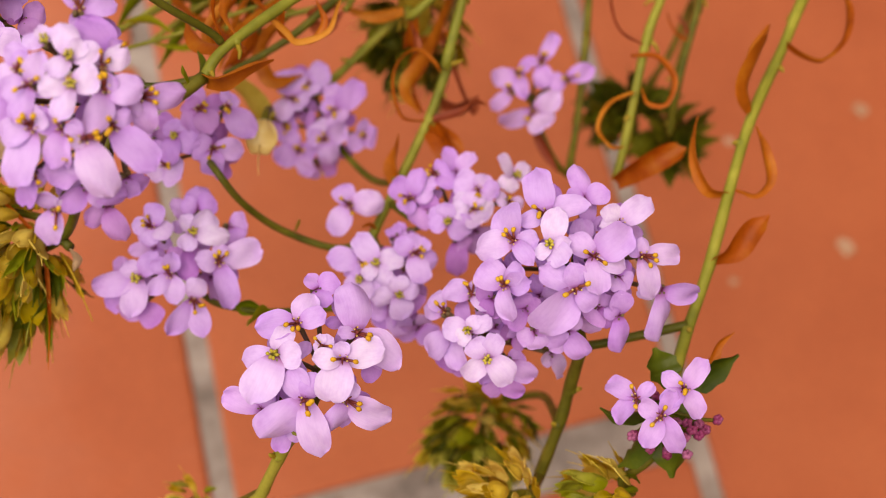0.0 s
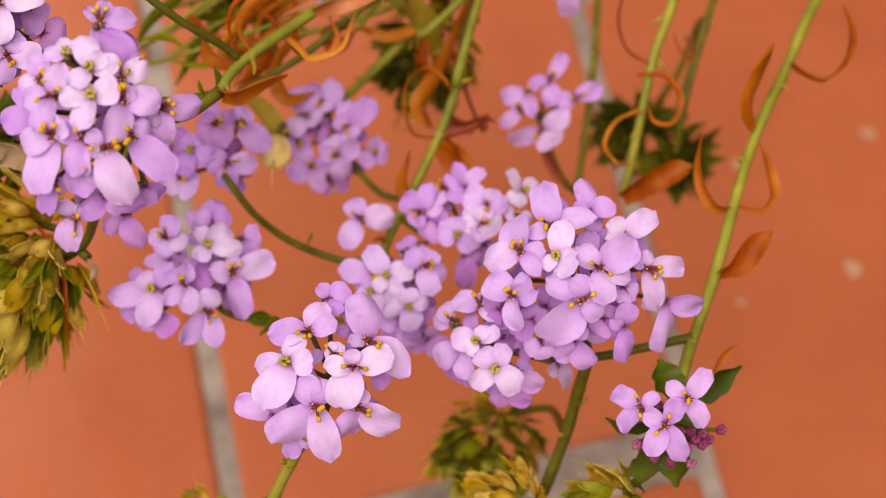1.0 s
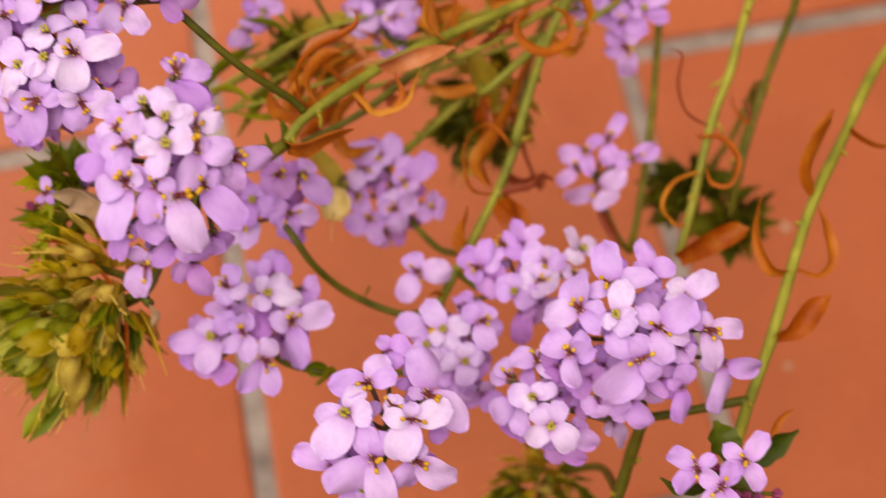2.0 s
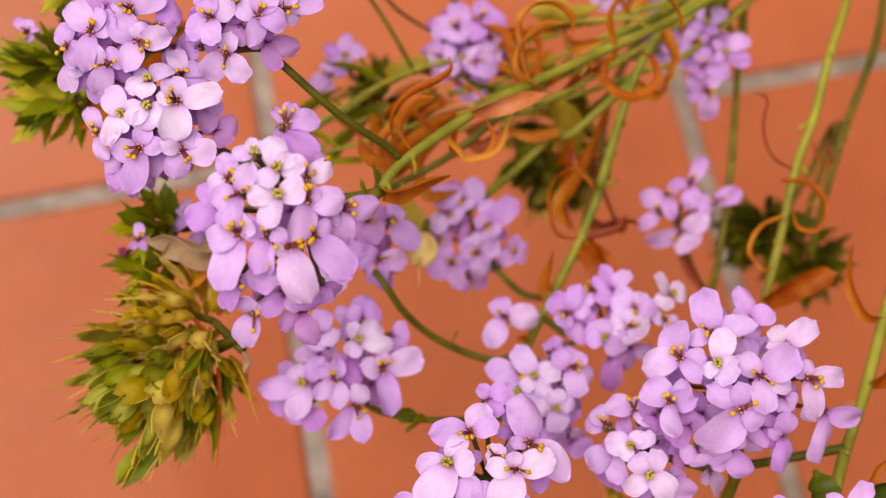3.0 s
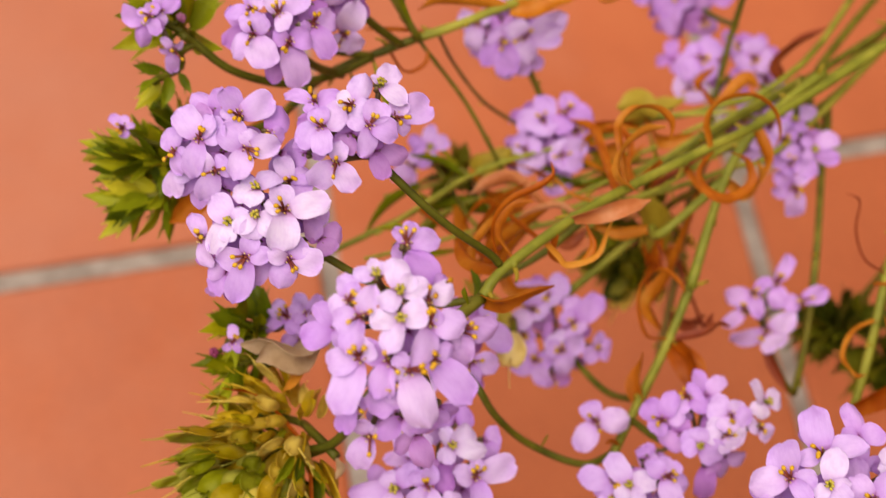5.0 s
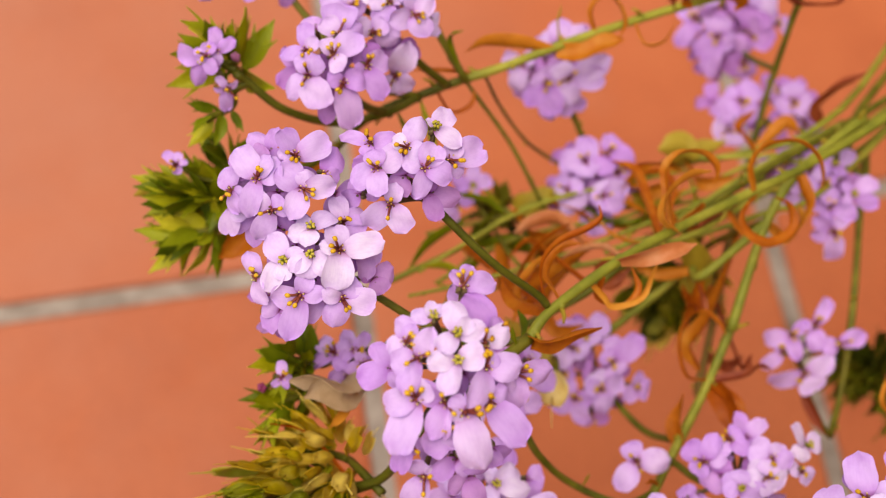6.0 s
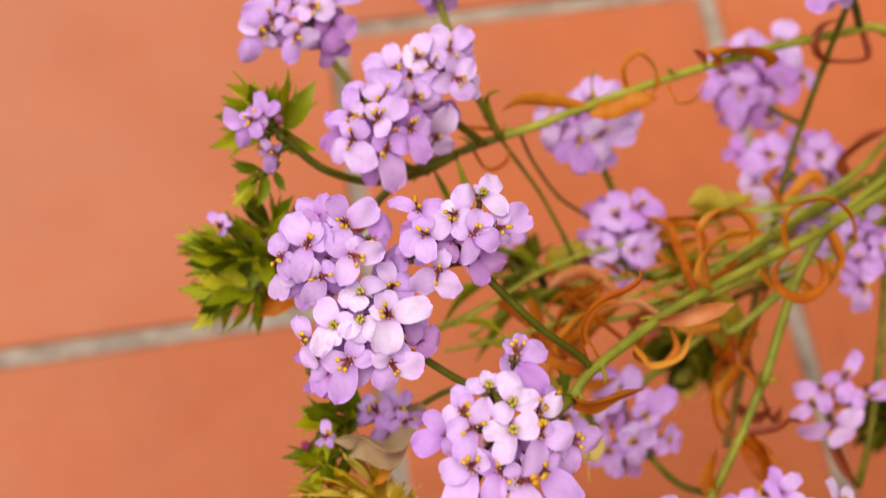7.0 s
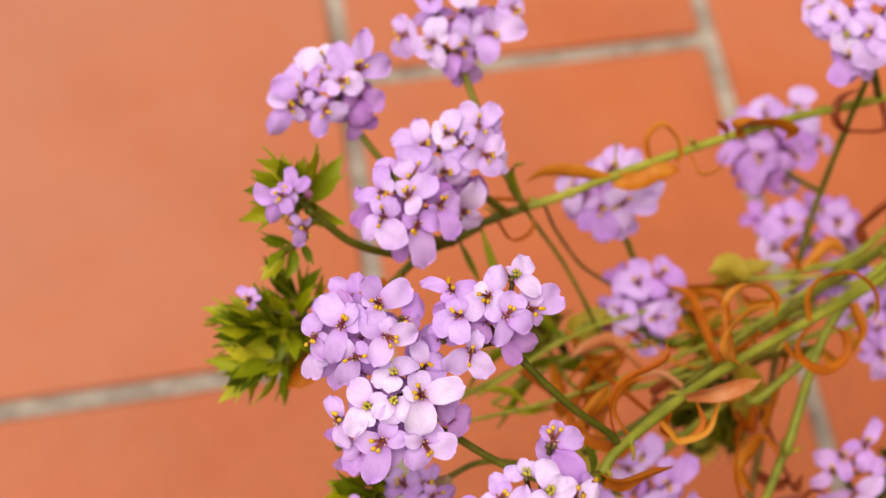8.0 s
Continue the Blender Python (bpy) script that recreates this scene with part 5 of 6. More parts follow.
bloom("cb", 1.5, 11.4, -3.0, "mid", False, (119, 2.9, 5.4), (-32, 3.7, 5.4))
bloom("cb", -2.8, 8.6, -3.0, "deep", False, (-56, 5.1, 6.3), (-135, 4.0, 6.3))
bloom("cb", 4.3, -4.3, -3.0, "deep", False, (-45, 4.0, 6.3), (-124, 5.1, 6.3))
bloom("bb", 15.8, 8.4, 1.0, "white", True, (137, 6.3, 6.3), (19, 5.2, 6.1), (-118, 4.3, 5.5))
bloom("bb", 6.4, 4.8, 0.8, "pale", False, (155, 6.6, 6.6), (59, 4.6, 5.8), (-9, 5.6, 5.2), (-106, 4.7, 5.5))
bloom("bb", 5.1, -0.3, 0.5, "white", False, (162, 5.7, 6.3), (0, 5.4, 6.6), (-63, 4.4, 6.1))
bloom("bb", -1.1, -2.8, 0.5, "pale", True, (-28, 6.7, 7.5), (-177, 5.1, 6.1), (94, 4.5, 5.5))
bloom("bb", -10.0, 2.8, 0.0, "mid", False, (-120, 4.6, 5.2), (135, 6.5, 6.1), (30, 5.6, 6.1), (74, 7.7, 5.5))
bloom("bb", -4.0, 8.5, 0.0, "mid", False, (42, 3.8, 6.1), (-32, 5.4, 5.5), (-140, 4.5, 5.5))
bloom("bb", 1.4, -7.9, -3.0, "deep", False, (-90, 9.6, 6.1), (-34, 3.8, 5.2))
bloom("bb", -5.7, -0.3, -2.0, "deep", False, (-125, 5.6, 6.6), (-51, 5.5, 6.6), (90, 4.3, 6.1))
bloom("bb", 14.3, 2.0, 0.4, "pale", False, (170, 3.2, 4.6), (-34, 4.1, 5.5))
bloom("bb", -11.6, -6.1, -2.0, "mid", False, (-45, 4.5, 6.1), (156, 3.5, 4.9))
bloom("bb", 2.9, 2.9, -3.0, "deep", False, (0, 4.3, 6.3), (153, 3.2, 6.3))
bloom("bc", -1.0, -0.3, 0.0, "pale", False, (112, 5.7, 5.6), (9, 9.4, 6.8), (-119, 9.2, 6.8))
bloom("i", -7.8, 5.4, 0.5, "pale", False, (96, 8.5, 8.4), (-135, 7.1, 6.4), (-27, 4.2, 5.8))
bloom("i", 3.4, 2.2, 1.0, "mid", False, (80, 7.6, 7.4), (42, 11.1, 7.4), (138, 4.2, 6.4), (-58, 4.1, 6.8))
bloom("i", 0.7, -5.6, 1.0, "pale", False, (128, 5.6, 6.8), (29, 7.1, 6.8), (-70, 7.7, 6.4), (176, 4.9, 5.8))
bloom("i", -6.4, -8.8, 0.6, "mid", False, (141, 6.5, 6.4), (-152, 7.5, 6.8), (-7, 5.1, 6.4), (-67, 7.9, 6.1))
bloom("i", 11.4, -4.7, 0.0, "mid", False, (-13, 4.2, 7.1), (94, 4.5, 6.1), (-135, 5.4, 6.1))
bloom("i", -3.9, 9.5, 0.0, "pale", False, (36, 7.6, 7.7), (-50, 3.7, 6.1))
bloom("i", -10.1, -1.8, -0.5, "mid", False, (32, 3.0, 6.1), (-145, 5.4, 5.8))
bloom("i", -1.4, -12.7, -1.0, "deep", False, (-133, 5.2, 6.1), (-27, 5.7, 5.8))
bloom("i", -1.6, -0.7, -2.0, "deep", False, (-34, 5.7, 7.1), (180, 3.2, 7.1))
bloom("ap", -4.8, 0.7, 0.0, "mid", True, (123, 4.0, 5.2), (41, 6.0, 4.6), (-102, 7.4, 5.8), (-28, 6.5, 6.1))
bloom("ap", 4.3, -2.6, 0.5, "mid", False, (164, 5.2, 6.1), (-2, 8.1, 5.8), (-91, 6.8, 6.4))
bloom("ap", 7.8, 7.8, 0.0, "pale", False, (-55, 10.1, 8.1), (63, 3.8, 5.2))
bloom("ap", 0.8, 7.1, -0.5, "deep", False, (142, 3.8, 6.1), (-55, 6.7, 7.8), (-121, 6.1, 6.1))
bloom("ap", -7.5, -6.3, -0.5, "pale", False, (-35, 5.4, 7.8), (-147, 5.7, 6.7), (70, 3.3, 6.1))
bloom("ap", -11.1, -0.7, -1.0, "mid", False, (127, 3.9, 6.1), (-63, 5.1, 6.1))
bloom("t", -0.9, 6.0, 1.0, "pale", False, (160, 6.0, 5.5), (82, 8.1, 6.5), (30, 10.6, 6.5))
bloom("t", -10.5, 0.8, 0.4, "pale", False, (159, 7.2, 5.8), (40, 3.9, 4.8), (-102, 8.1, 5.5))
bloom("t", -3.5, -4.2, 0.5, "mid", False, (37, 5.8, 7.2), (140, 4.4, 6.1), (-125, 9.2, 6.5), (-79, 10.7, 6.8))
bloom("t", 2.5, -3.3, 0.8, "pale", False, (4, 11.2, 6.8), (23, 13.9, 7.2), (-78, 8.2, 6.8), (122, 5.1, 6.5))
bloom("t", -0.8, -9.4, -1.0, "mid", False, (-128, 6.8, 6.1), (-52, 6.0, 5.8))
bloom("t", -4.2, 1.7, -2.0, "deep", False, (-45, 4.7, 7.5), (-153, 3.7, 7.5))
bloom("l", -1.1, 5.9, 1.0, "pale", False, (80, 8.0, 7.2), (166, 7.9, 6.9), (-25, 4.4, 6.9), (-125, 4.7, 6.2))
bloom("l", 4.8, 8.5, 0.6, "mid", False, (74, 6.7, 6.5), (-7, 8.9, 7.6), (-98, 6.5, 6.9))
bloom("l", -6.2, -1.7, 0.8, "pale", False, (135, 5.2, 5.9), (-135, 6.7, 6.5), (-60, 7.4, 8.3), (21, 4.7, 6.2))
bloom("l", 3.8, -3.7, 1.0, "pale", False, (112, 4.3, 6.9), (27, 8.2, 7.2), (-128, 3.8, 6.5), (-28, 7.1, 7.2))
bloom("l", 1.5, -10.1, 0.0, "mid", False, (7, 5.4, 7.6), (-94, 5.4, 7.2), (-176, 4.7, 6.2))
bloom("l", 7.6, 3.1, -0.5, "deep", False, (25, 4.0, 6.5), (-138, 4.0, 6.5))
bloom("l", 0.5, -3.4, -3.0, "deep", False, (153, 3.8, 7.6), (45, 4.8, 7.6))
bloom("z", -6.1, 3.1, 0.6, "pale", False, (156, 6.6, 7.3), (-133, 7.0, 7.3), (33, 4.8, 7.0), (-97, 4.5, 6.3))
bloom("z", -2.2, -0.8, 1.0, "white", True, (-85, 5.9, 7.0), (-149, 5.5, 6.0), (47, 4.6, 6.3))
bloom("z", 3.8, -0.8, 0.6, "pale", False, (-87, 9.9, 10.7), (34, 5.6, 7.7), (117, 7.2, 7.0), (-57, 6.6, 7.0))
bloom("z", -1.9, -7.0, -1.0, "mid", False, (-115, 8.7, 5.7), (-154, 4.3, 6.3), (-55, 6.1, 7.0))
bloom("z", -10.2, 7.0, -0.5, "pale", False, (160, 4.6, 6.7), (-119, 6.5, 6.3), (47, 4.7, 6.3))
bloom("z", 0.3, 10.0, 0.4, "pale", False, (133, 4.6, 7.0), (21, 5.0, 7.0), (-45, 4.8, 7.0))
bloom("z", 8.7, 6.9, 0.0, "pale", False, (20, 4.5, 7.7), (-61, 5.7, 7.7), (117, 5.5, 7.0))
bloom("z", -2.5, 5.5, -3.0, "deep", False, (-45, 4.4, 7.3), (-106, 4.9, 7.3))
bloom("x", -1.8, -2.7, 1.0, "mid", False, (94, 6.8, 8.0), (-143, 9.4, 8.4), (-106, 13.9, 7.7), (-32, 5.9, 8.0))
bloom("x", 7.2, -1.8, 1.0, "deep", False, (64, 8.5, 9.2), (-28, 8.5, 7.7), (-114, 6.8, 7.7), (23, 4.6, 8.0))
bloom("x", 5.5, -10.3, 0.0, "deep", False, (-69, 6.3, 7.3), (-144, 7.0, 7.7), (119, 3.8, 7.3))
bloom("x", -1.1, 10.1, 0.5, "pale", False, (110, 6.5, 7.3), (46, 6.8, 6.5), (-169, 6.8, 6.5))
bloom("x", 8.8, 12.9, 0.5, "pale", False, (73, 7.1, 8.4), (-55, 10.3, 7.7), (-109, 6.2, 7.3))
bloom("x", -9.1, 2.6, 0.0, "mid", False, (130, 7.7, 7.3), (-130, 10.2, 6.1), (-113, 4.4, 7.3))
bloom("x", 16.1, 1.8, -0.5, "mid", False, (-13, 5.1, 6.5), (148, 4.2, 7.7))
bloom("x", 1.7, 3.7, -2.0, "deep", False, (46, 5.1, 8.4), (-142, 4.5, 8.4))
bloom("y", 2.6, 3.6, 0.5, "mid", False, (169, 5.7, 8.9), (40, 7.2, 8.9), (-142, 9.3, 8.2), (-74, 7.8, 8.2))
bloom("y", -0.8, -5.4, 0.5, "pale", False, (149, 5.5, 7.5), (-90, 5.0, 9.3), (20, 5.2, 8.2))
bloom("y", 11.4, -4.5, -0.5, "deep", False, (-141, 4.9, 7.5), (27, 4.3, 7.5), (-67, 5.3, 7.5))
bloom("y", 4.4, -0.9, -2.0, "deep", False, (142, 4.4, 8.2), (-14, 3.6, 8.2))
bloom("ym", 0.9, 0.9, 0.5, "mid", False, (90, 6.1, 7.5), (-20, 6.3, 7.5), (-136, 5.7, 7.1))
bloom("ym", 4.4, -6.3, 0.0, "mid", False, (19, 5.5, 7.5), (-52, 5.7, 7.5), (-152, 3.9, 7.1))
bloom("ym", -2.6, 4.5, -1.0, "deep", False, (-153, 3.9, 7.5), (54, 4.4, 6.8))
# ---- end of flowers ----

# ---- leafy shoots and seed heads ----
shoot("olive", "seed", (-0.0425, -0.1897, 0.2540), (-0.0585, -0.2023, 0.2600), 25.0, 150, 10.0, "olive", [(-0.0260, -0.1850, 0.2580), (-0.0193, -0.1861, 0.2660), (-0.0133, -0.1845, 0.2850), (0.0003, -0.1722, 0.2960)])
shoot("olivetop", "seed", (-0.0333, -0.1756, 0.2580), (-0.0413, -0.1753, 0.2660), 13.3, 44, 8.7, "yellow", [(-0.0248, -0.1807, 0.2580), (-0.0199, -0.1890, 0.2620)])
shoot("mtuft", "leaf", (-0.0471, -0.0778, 0.2870), (-0.0536, -0.0789, 0.3000), 14.1, 18, 14.1, "green", [(-0.0450, -0.0861, 0.2930), (-0.0422, -0.0874, 0.2910), (-0.0338, -0.0919, 0.2840), (-0.0207, -0.0924, 0.2760), (-0.0072, -0.0874, 0.2700), (0.0036, -0.0812, 0.2670)])
shoot("mtuft2", "leaf", (-0.0508, -0.0929, 0.2860), (-0.0570, -0.0974, 0.2880), 8.7, 7, 8.0, "green", [(-0.0460, -0.0884, 0.2890), (-0.0422, -0.0874, 0.2910)])
shoot("jleaf", "leaf", (-0.0568, -0.1064, 0.2680), (-0.0728, -0.1065, 0.2740), 19.4, 44, 11.2, "green", [(-0.0449, -0.1061, 0.2680), (-0.0233, -0.0944, 0.2620)])
shoot("jleaf3", "leaf", (-0.0490, -0.0996, 0.2660), (-0.0518, -0.0939, 0.2760), 11.0, 15, 12.0, "green", [(-0.0469, -0.1038, 0.2620), (-0.0233, -0.0944, 0.2620)])
shoot("jleaf2", "leaf", (-0.0591, -0.1133, 0.2620), (-0.0729, -0.1150, 0.2620), 13.5, 24, 10.4, "green", [(-0.0451, -0.1082, 0.2620), (-0.0233, -0.0944, 0.2620)])
shoot("gleaf", "leaf", (-0.0369, -0.1521, 0.2620), (-0.0455, -0.1518, 0.2680), 11.5, 24, 9.5, "green", [(-0.0281, -0.1517, 0.2580), (-0.0160, -0.1500, 0.2580)])
shoot("gleaf2", "leaf", (-0.0393, -0.1604, 0.2560), (-0.0485, -0.1659, 0.2580), 11.5, 22, 9.5, "green", [(-0.0287, -0.1571, 0.2560), (-0.0160, -0.1500, 0.2580)])
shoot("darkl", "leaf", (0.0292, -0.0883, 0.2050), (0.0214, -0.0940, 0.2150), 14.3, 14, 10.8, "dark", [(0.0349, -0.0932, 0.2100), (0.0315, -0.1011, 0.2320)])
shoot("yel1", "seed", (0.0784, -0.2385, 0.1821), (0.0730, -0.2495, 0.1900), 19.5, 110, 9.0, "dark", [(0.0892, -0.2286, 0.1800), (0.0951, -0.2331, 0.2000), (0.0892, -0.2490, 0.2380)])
shoot("yel2", "seed", (0.0921, -0.2718, 0.2550), (0.0851, -0.2723, 0.2580), 13.0, 38, 7.2, "olive", [(0.0963, -0.2685, 0.2560), (0.1037, -0.2649, 0.2640), (0.1099, -0.2526, 0.2700)])
shoot("yel2b", "seed", (0.0689, -0.2651, 0.2450), (0.0618, -0.2660, 0.2500), 13.5, 42, 7.4, "yellow", [(0.0773, -0.2657, 0.2400), (0.0836, -0.2586, 0.2260)])
shoot("yel3", "seed", (-0.0052, -0.2439, 0.2050), (-0.0088, -0.2469, 0.2120), 7.0, 18, 6.0, "olive", [(0.0028, -0.2484, 0.2150), (0.0138, -0.2535, 0.2540)])
shoot("podi", "pod", (0.0319, -0.1553, 0.2400), (0.0285, -0.1662, 0.2430), 5.0, 1, 11.5, "cream", [(0.0346, -0.1470, 0.2300)])
# dark pods paint the shade low under the branches into this seed head
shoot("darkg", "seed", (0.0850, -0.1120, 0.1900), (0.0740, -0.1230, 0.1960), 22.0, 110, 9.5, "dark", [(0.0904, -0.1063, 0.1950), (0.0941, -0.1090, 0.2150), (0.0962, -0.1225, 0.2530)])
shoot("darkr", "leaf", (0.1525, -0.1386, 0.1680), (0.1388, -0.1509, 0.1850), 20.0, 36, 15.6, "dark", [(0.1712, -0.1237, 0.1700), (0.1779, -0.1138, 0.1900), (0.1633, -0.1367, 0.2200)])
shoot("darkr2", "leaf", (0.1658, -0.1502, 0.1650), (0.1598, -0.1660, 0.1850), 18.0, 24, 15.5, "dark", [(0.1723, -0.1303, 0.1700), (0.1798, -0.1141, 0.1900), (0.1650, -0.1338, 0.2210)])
shoot("olivelow", "seed", (-0.0347, -0.1914, 0.2460), (-0.0400, -0.2063, 0.2440), 15.6, 64, 10.4, "olive", [(-0.0263, -0.1850, 0.2540), (-0.0193, -0.1861, 0.2660), (-0.0133, -0.1845, 0.2850)])

# ---- single leaves and buds ----
leaf_on("estem", 7.0, "rust", [(0.1516, -0.1842, 0.2620), (0.1500, -0.1783, 0.2660), (0.1550, -0.1710, 0.2690), (0.1635, -0.1628, 0.2660)])
leaf_on("estem", 2.8, "rust", [(0.1691, -0.1666, 0.2600), (0.1713, -0.1714, 0.2620), (0.1755, -0.1749, 0.2640), (0.1819, -0.1711, 0.2660), (0.1862, -0.1631, 0.2660), (0.1873, -0.1538, 0.2640)])
leaf_on("estem", 3.2, "rust", [(0.1402, -0.2056, 0.2620), (0.1346, -0.2043, 0.2640), (0.1325, -0.1973, 0.2660), (0.1340, -0.1902, 0.2670), (0.1374, -0.1848, 0.2660)])
leaf_on("estem", 3.0, "rust", [(0.1425, -0.2049, 0.2620), (0.1466, -0.2081, 0.2640), (0.1508, -0.2051, 0.2660), (0.1510, -0.1985, 0.2680), (0.1513, -0.1901, 0.2660)])
leaf_on("estem", 4.4, "rust", [(0.1313, -0.2222, 0.2620), (0.1365, -0.2217, 0.2650), (0.1412, -0.2177, 0.2680), (0.1466, -0.2146, 0.2680)])
leaf_on("estem", 2.2, "rust", [(0.1176, -0.2490, 0.2660), (0.1223, -0.2474, 0.2670), (0.1249, -0.2440, 0.2680), (0.1292, -0.2417, 0.2680)])
leaf_on("estem", 9.0, "broad", [(0.1092, -0.2525, 0.2700), (0.1090, -0.2482, 0.2720), (0.1079, -0.2424, 0.2720)])
leaf_on("estem", 8.0, "broad", [(0.1105, -0.2527, 0.2700), (0.1171, -0.2527, 0.2740), (0.1256, -0.2489, 0.2760)])
leaf_on("estem", 8.0, "broad", [(0.1088, -0.2532, 0.2680), (0.0973, -0.2584, 0.2700), (0.0921, -0.2533, 0.2700)])
leaf_on("estem", 10.5, "broad", [(0.1091, -0.2533, 0.2680), (0.1011, -0.2643, 0.2640), (0.0949, -0.2661, 0.2620)])
leaf_on("estem", 10.5, "broad", [(0.1096, -0.2534, 0.2680), (0.1077, -0.2630, 0.2640), (0.1066, -0.2712, 0.2620)])
leaf_on("estem", 8.0, "broad", [(0.1096, -0.2534, 0.2680), (0.1123, -0.2592, 0.2640), (0.1136, -0.2624, 0.2620)])
leaf_on("fstem", 1.6, "red", [(0.1372, -0.1519, 0.2430), (0.1307, -0.1485, 0.2470), (0.1296, -0.1409, 0.2500), (0.1323, -0.1334, 0.2520), (0.1294, -0.1307, 0.2520)])
leaf_on("fstem", 1.9, "rust", [(0.1334, -0.1546, 0.2430), (0.1390, -0.1581, 0.2470), (0.1414, -0.1659, 0.2480), (0.1378, -0.1719, 0.2460), (0.1333, -0.1703, 0.2450), (0.1331, -0.1650, 0.2440)])
leaf_on("fstem", 2.2, "orange", [(0.1335, -0.1634, 0.2390), (0.1237, -0.1674, 0.2430), (0.1182, -0.1742, 0.2440), (0.1201, -0.1796, 0.2430), (0.1259, -0.1783, 0.2370)])
leaf_on("fstem", 4.6, "rust", [(0.1225, -0.1865, 0.2320), (0.1287, -0.1864, 0.2400), (0.1361, -0.1850, 0.2440), (0.1404, -0.1845, 0.2440)])
leaf_on("f2stem", 1.4, "rust", [(0.1611, -0.1413, 0.2180), (0.1571, -0.1398, 0.2200), (0.1549, -0.1364, 0.2220), (0.1554, -0.1330, 0.2220)])
leaf_on("f2stem", 1.4, "red", [(0.1611, -0.1413, 0.2180), (0.1598, -0.1386, 0.2210), (0.1582, -0.1341, 0.2220)])
leaf_on("nstem", 1.9, "rust", [(0.0753, -0.1599, 0.2340), (0.0684, -0.1592, 0.2380), (0.0674, -0.1508, 0.2410), (0.0703, -0.1447, 0.2430), (0.0756, -0.1429, 0.2440), (0.0795, -0.1468, 0.2430), (0.0810, -0.1495, 0.2410)])
leaf_on("nstem", 2.2, "red", [(0.0763, -0.1431, 0.2430), (0.0761, -0.1390, 0.2450), (0.0755, -0.1356, 0.2460)])
leaf_on("nstem", 3.2, "red", [(0.0760, -0.1600, 0.2350), (0.0841, -0.1608, 0.2390), (0.0881, -0.1593, 0.2410), (0.0911, -0.1612, 0.2410)])
leaf_on("nstem", 5.0, "rust", [(0.0757, -0.1598, 0.2340), (0.0772, -0.1690, 0.2370), (0.0779, -0.1740, 0.2340)])
leaf_on("nstem", 3.4, "rust", [(0.0758, -0.1599, 0.2340), (0.0810, -0.1687, 0.2370), (0.0814, -0.1754, 0.2340)])
leaf_on("nstem", 4.2, "rust", [(0.0637, -0.1762, 0.2310), (0.0627, -0.1707, 0.2350), (0.0665, -0.1638, 0.2380)])
leaf_on("nstem", 2.5, "rust", [(0.0563, -0.1864, 0.2300), (0.0543, -0.1856, 0.2330), (0.0518, -0.1866, 0.2340)])
leaf_on("main", 4.4, "rust", [(0.0174, -0.1640, 0.2870), (0.0212, -0.1676, 0.2910), (0.0276, -0.1668, 0.2940), (0.0335, -0.1656, 0.2950)])
leaf_on("main", 4.0, "salmon", [(0.0433, -0.1454, 0.2860), (0.0483, -0.1474, 0.2910), (0.0555, -0.1468, 0.2930), (0.0621, -0.1447, 0.2910)])
leaf_on("main", 2.8, "orange", [(0.0875, -0.1218, 0.2720), (0.0858, -0.1176, 0.2790), (0.0893, -0.1145, 0.2830), (0.0974, -0.1147, 0.2850), (0.1029, -0.1190, 0.2830), (0.1050, -0.1234, 0.2770), (0.1039, -0.1247, 0.2720)])
leaf_on("main", 2.6, "rust", [(0.0893, -0.1214, 0.2700), (0.0844, -0.1263, 0.2670), (0.0862, -0.1306, 0.2640), (0.0920, -0.1329, 0.2620), (0.0992, -0.1294, 0.2620), (0.0991, -0.1239, 0.2650), (0.0938, -0.1228, 0.2690)])
leaf_on("main", 4.0, "orange", [(0.1049, -0.1145, 0.2640), (0.1070, -0.1225, 0.2600), (0.1014, -0.1292, 0.2570)])
leaf_on("main", 3.8, "orange", [(0.0612, -0.1361, 0.2800), (0.0568, -0.1337, 0.2850), (0.0581, -0.1290, 0.2890), (0.0646, -0.1250, 0.2900), (0.0714, -0.1235, 0.2880)])
leaf_on("main", 2.6, "orange", [(0.0602, -0.1351, 0.2810), (0.0597, -0.1240, 0.2850), (0.0602, -0.1203, 0.2880), (0.0644, -0.1178, 0.2900), (0.0703, -0.1182, 0.2890), (0.0737, -0.1216, 0.2870), (0.0734, -0.1249, 0.2830)])
leaf_on("main", 2.4, "orange", [(0.0356, -0.1495, 0.2850), (0.0387, -0.1521, 0.2820), (0.0411, -0.1543, 0.2800), (0.0486, -0.1529, 0.2800), (0.0523, -0.1475, 0.2820), (0.0548, -0.1436, 0.2830)])
leaf_on("main", 1.9, "rust", [(0.0235, -0.1560, 0.2880), (0.0222, -0.1500, 0.2900), (0.0235, -0.1450, 0.2920), (0.0281, -0.1411, 0.2930), (0.0346, -0.1392, 0.2940), (0.0387, -0.1371, 0.2950), (0.0388, -0.1341, 0.2960)])
leaf_on("main", 1.6, "leaf", [(0.0242, -0.1561, 0.2880), (0.0205, -0.1538, 0.2910), (0.0185, -0.1514, 0.2930)])
leaf_on("main2", 2.9, "orange", [(0.0216, -0.1478, 0.2640), (0.0206, -0.1419, 0.2680), (0.0257, -0.1365, 0.2710), (0.0297, -0.1345, 0.2720)])
leaf_on("main2", 2.6, "rust", [(0.0295, -0.1446, 0.2620), (0.0243, -0.1310, 0.2500), (0.0334, -0.1193, 0.2480), (0.0430, -0.1138, 0.2470)])
leaf_on("main2", 2.1, "salmon", [(0.0506, -0.1345, 0.2650), (0.0476, -0.1270, 0.2580), (0.0407, -0.1258, 0.2540), (0.0349, -0.1280, 0.2520)])
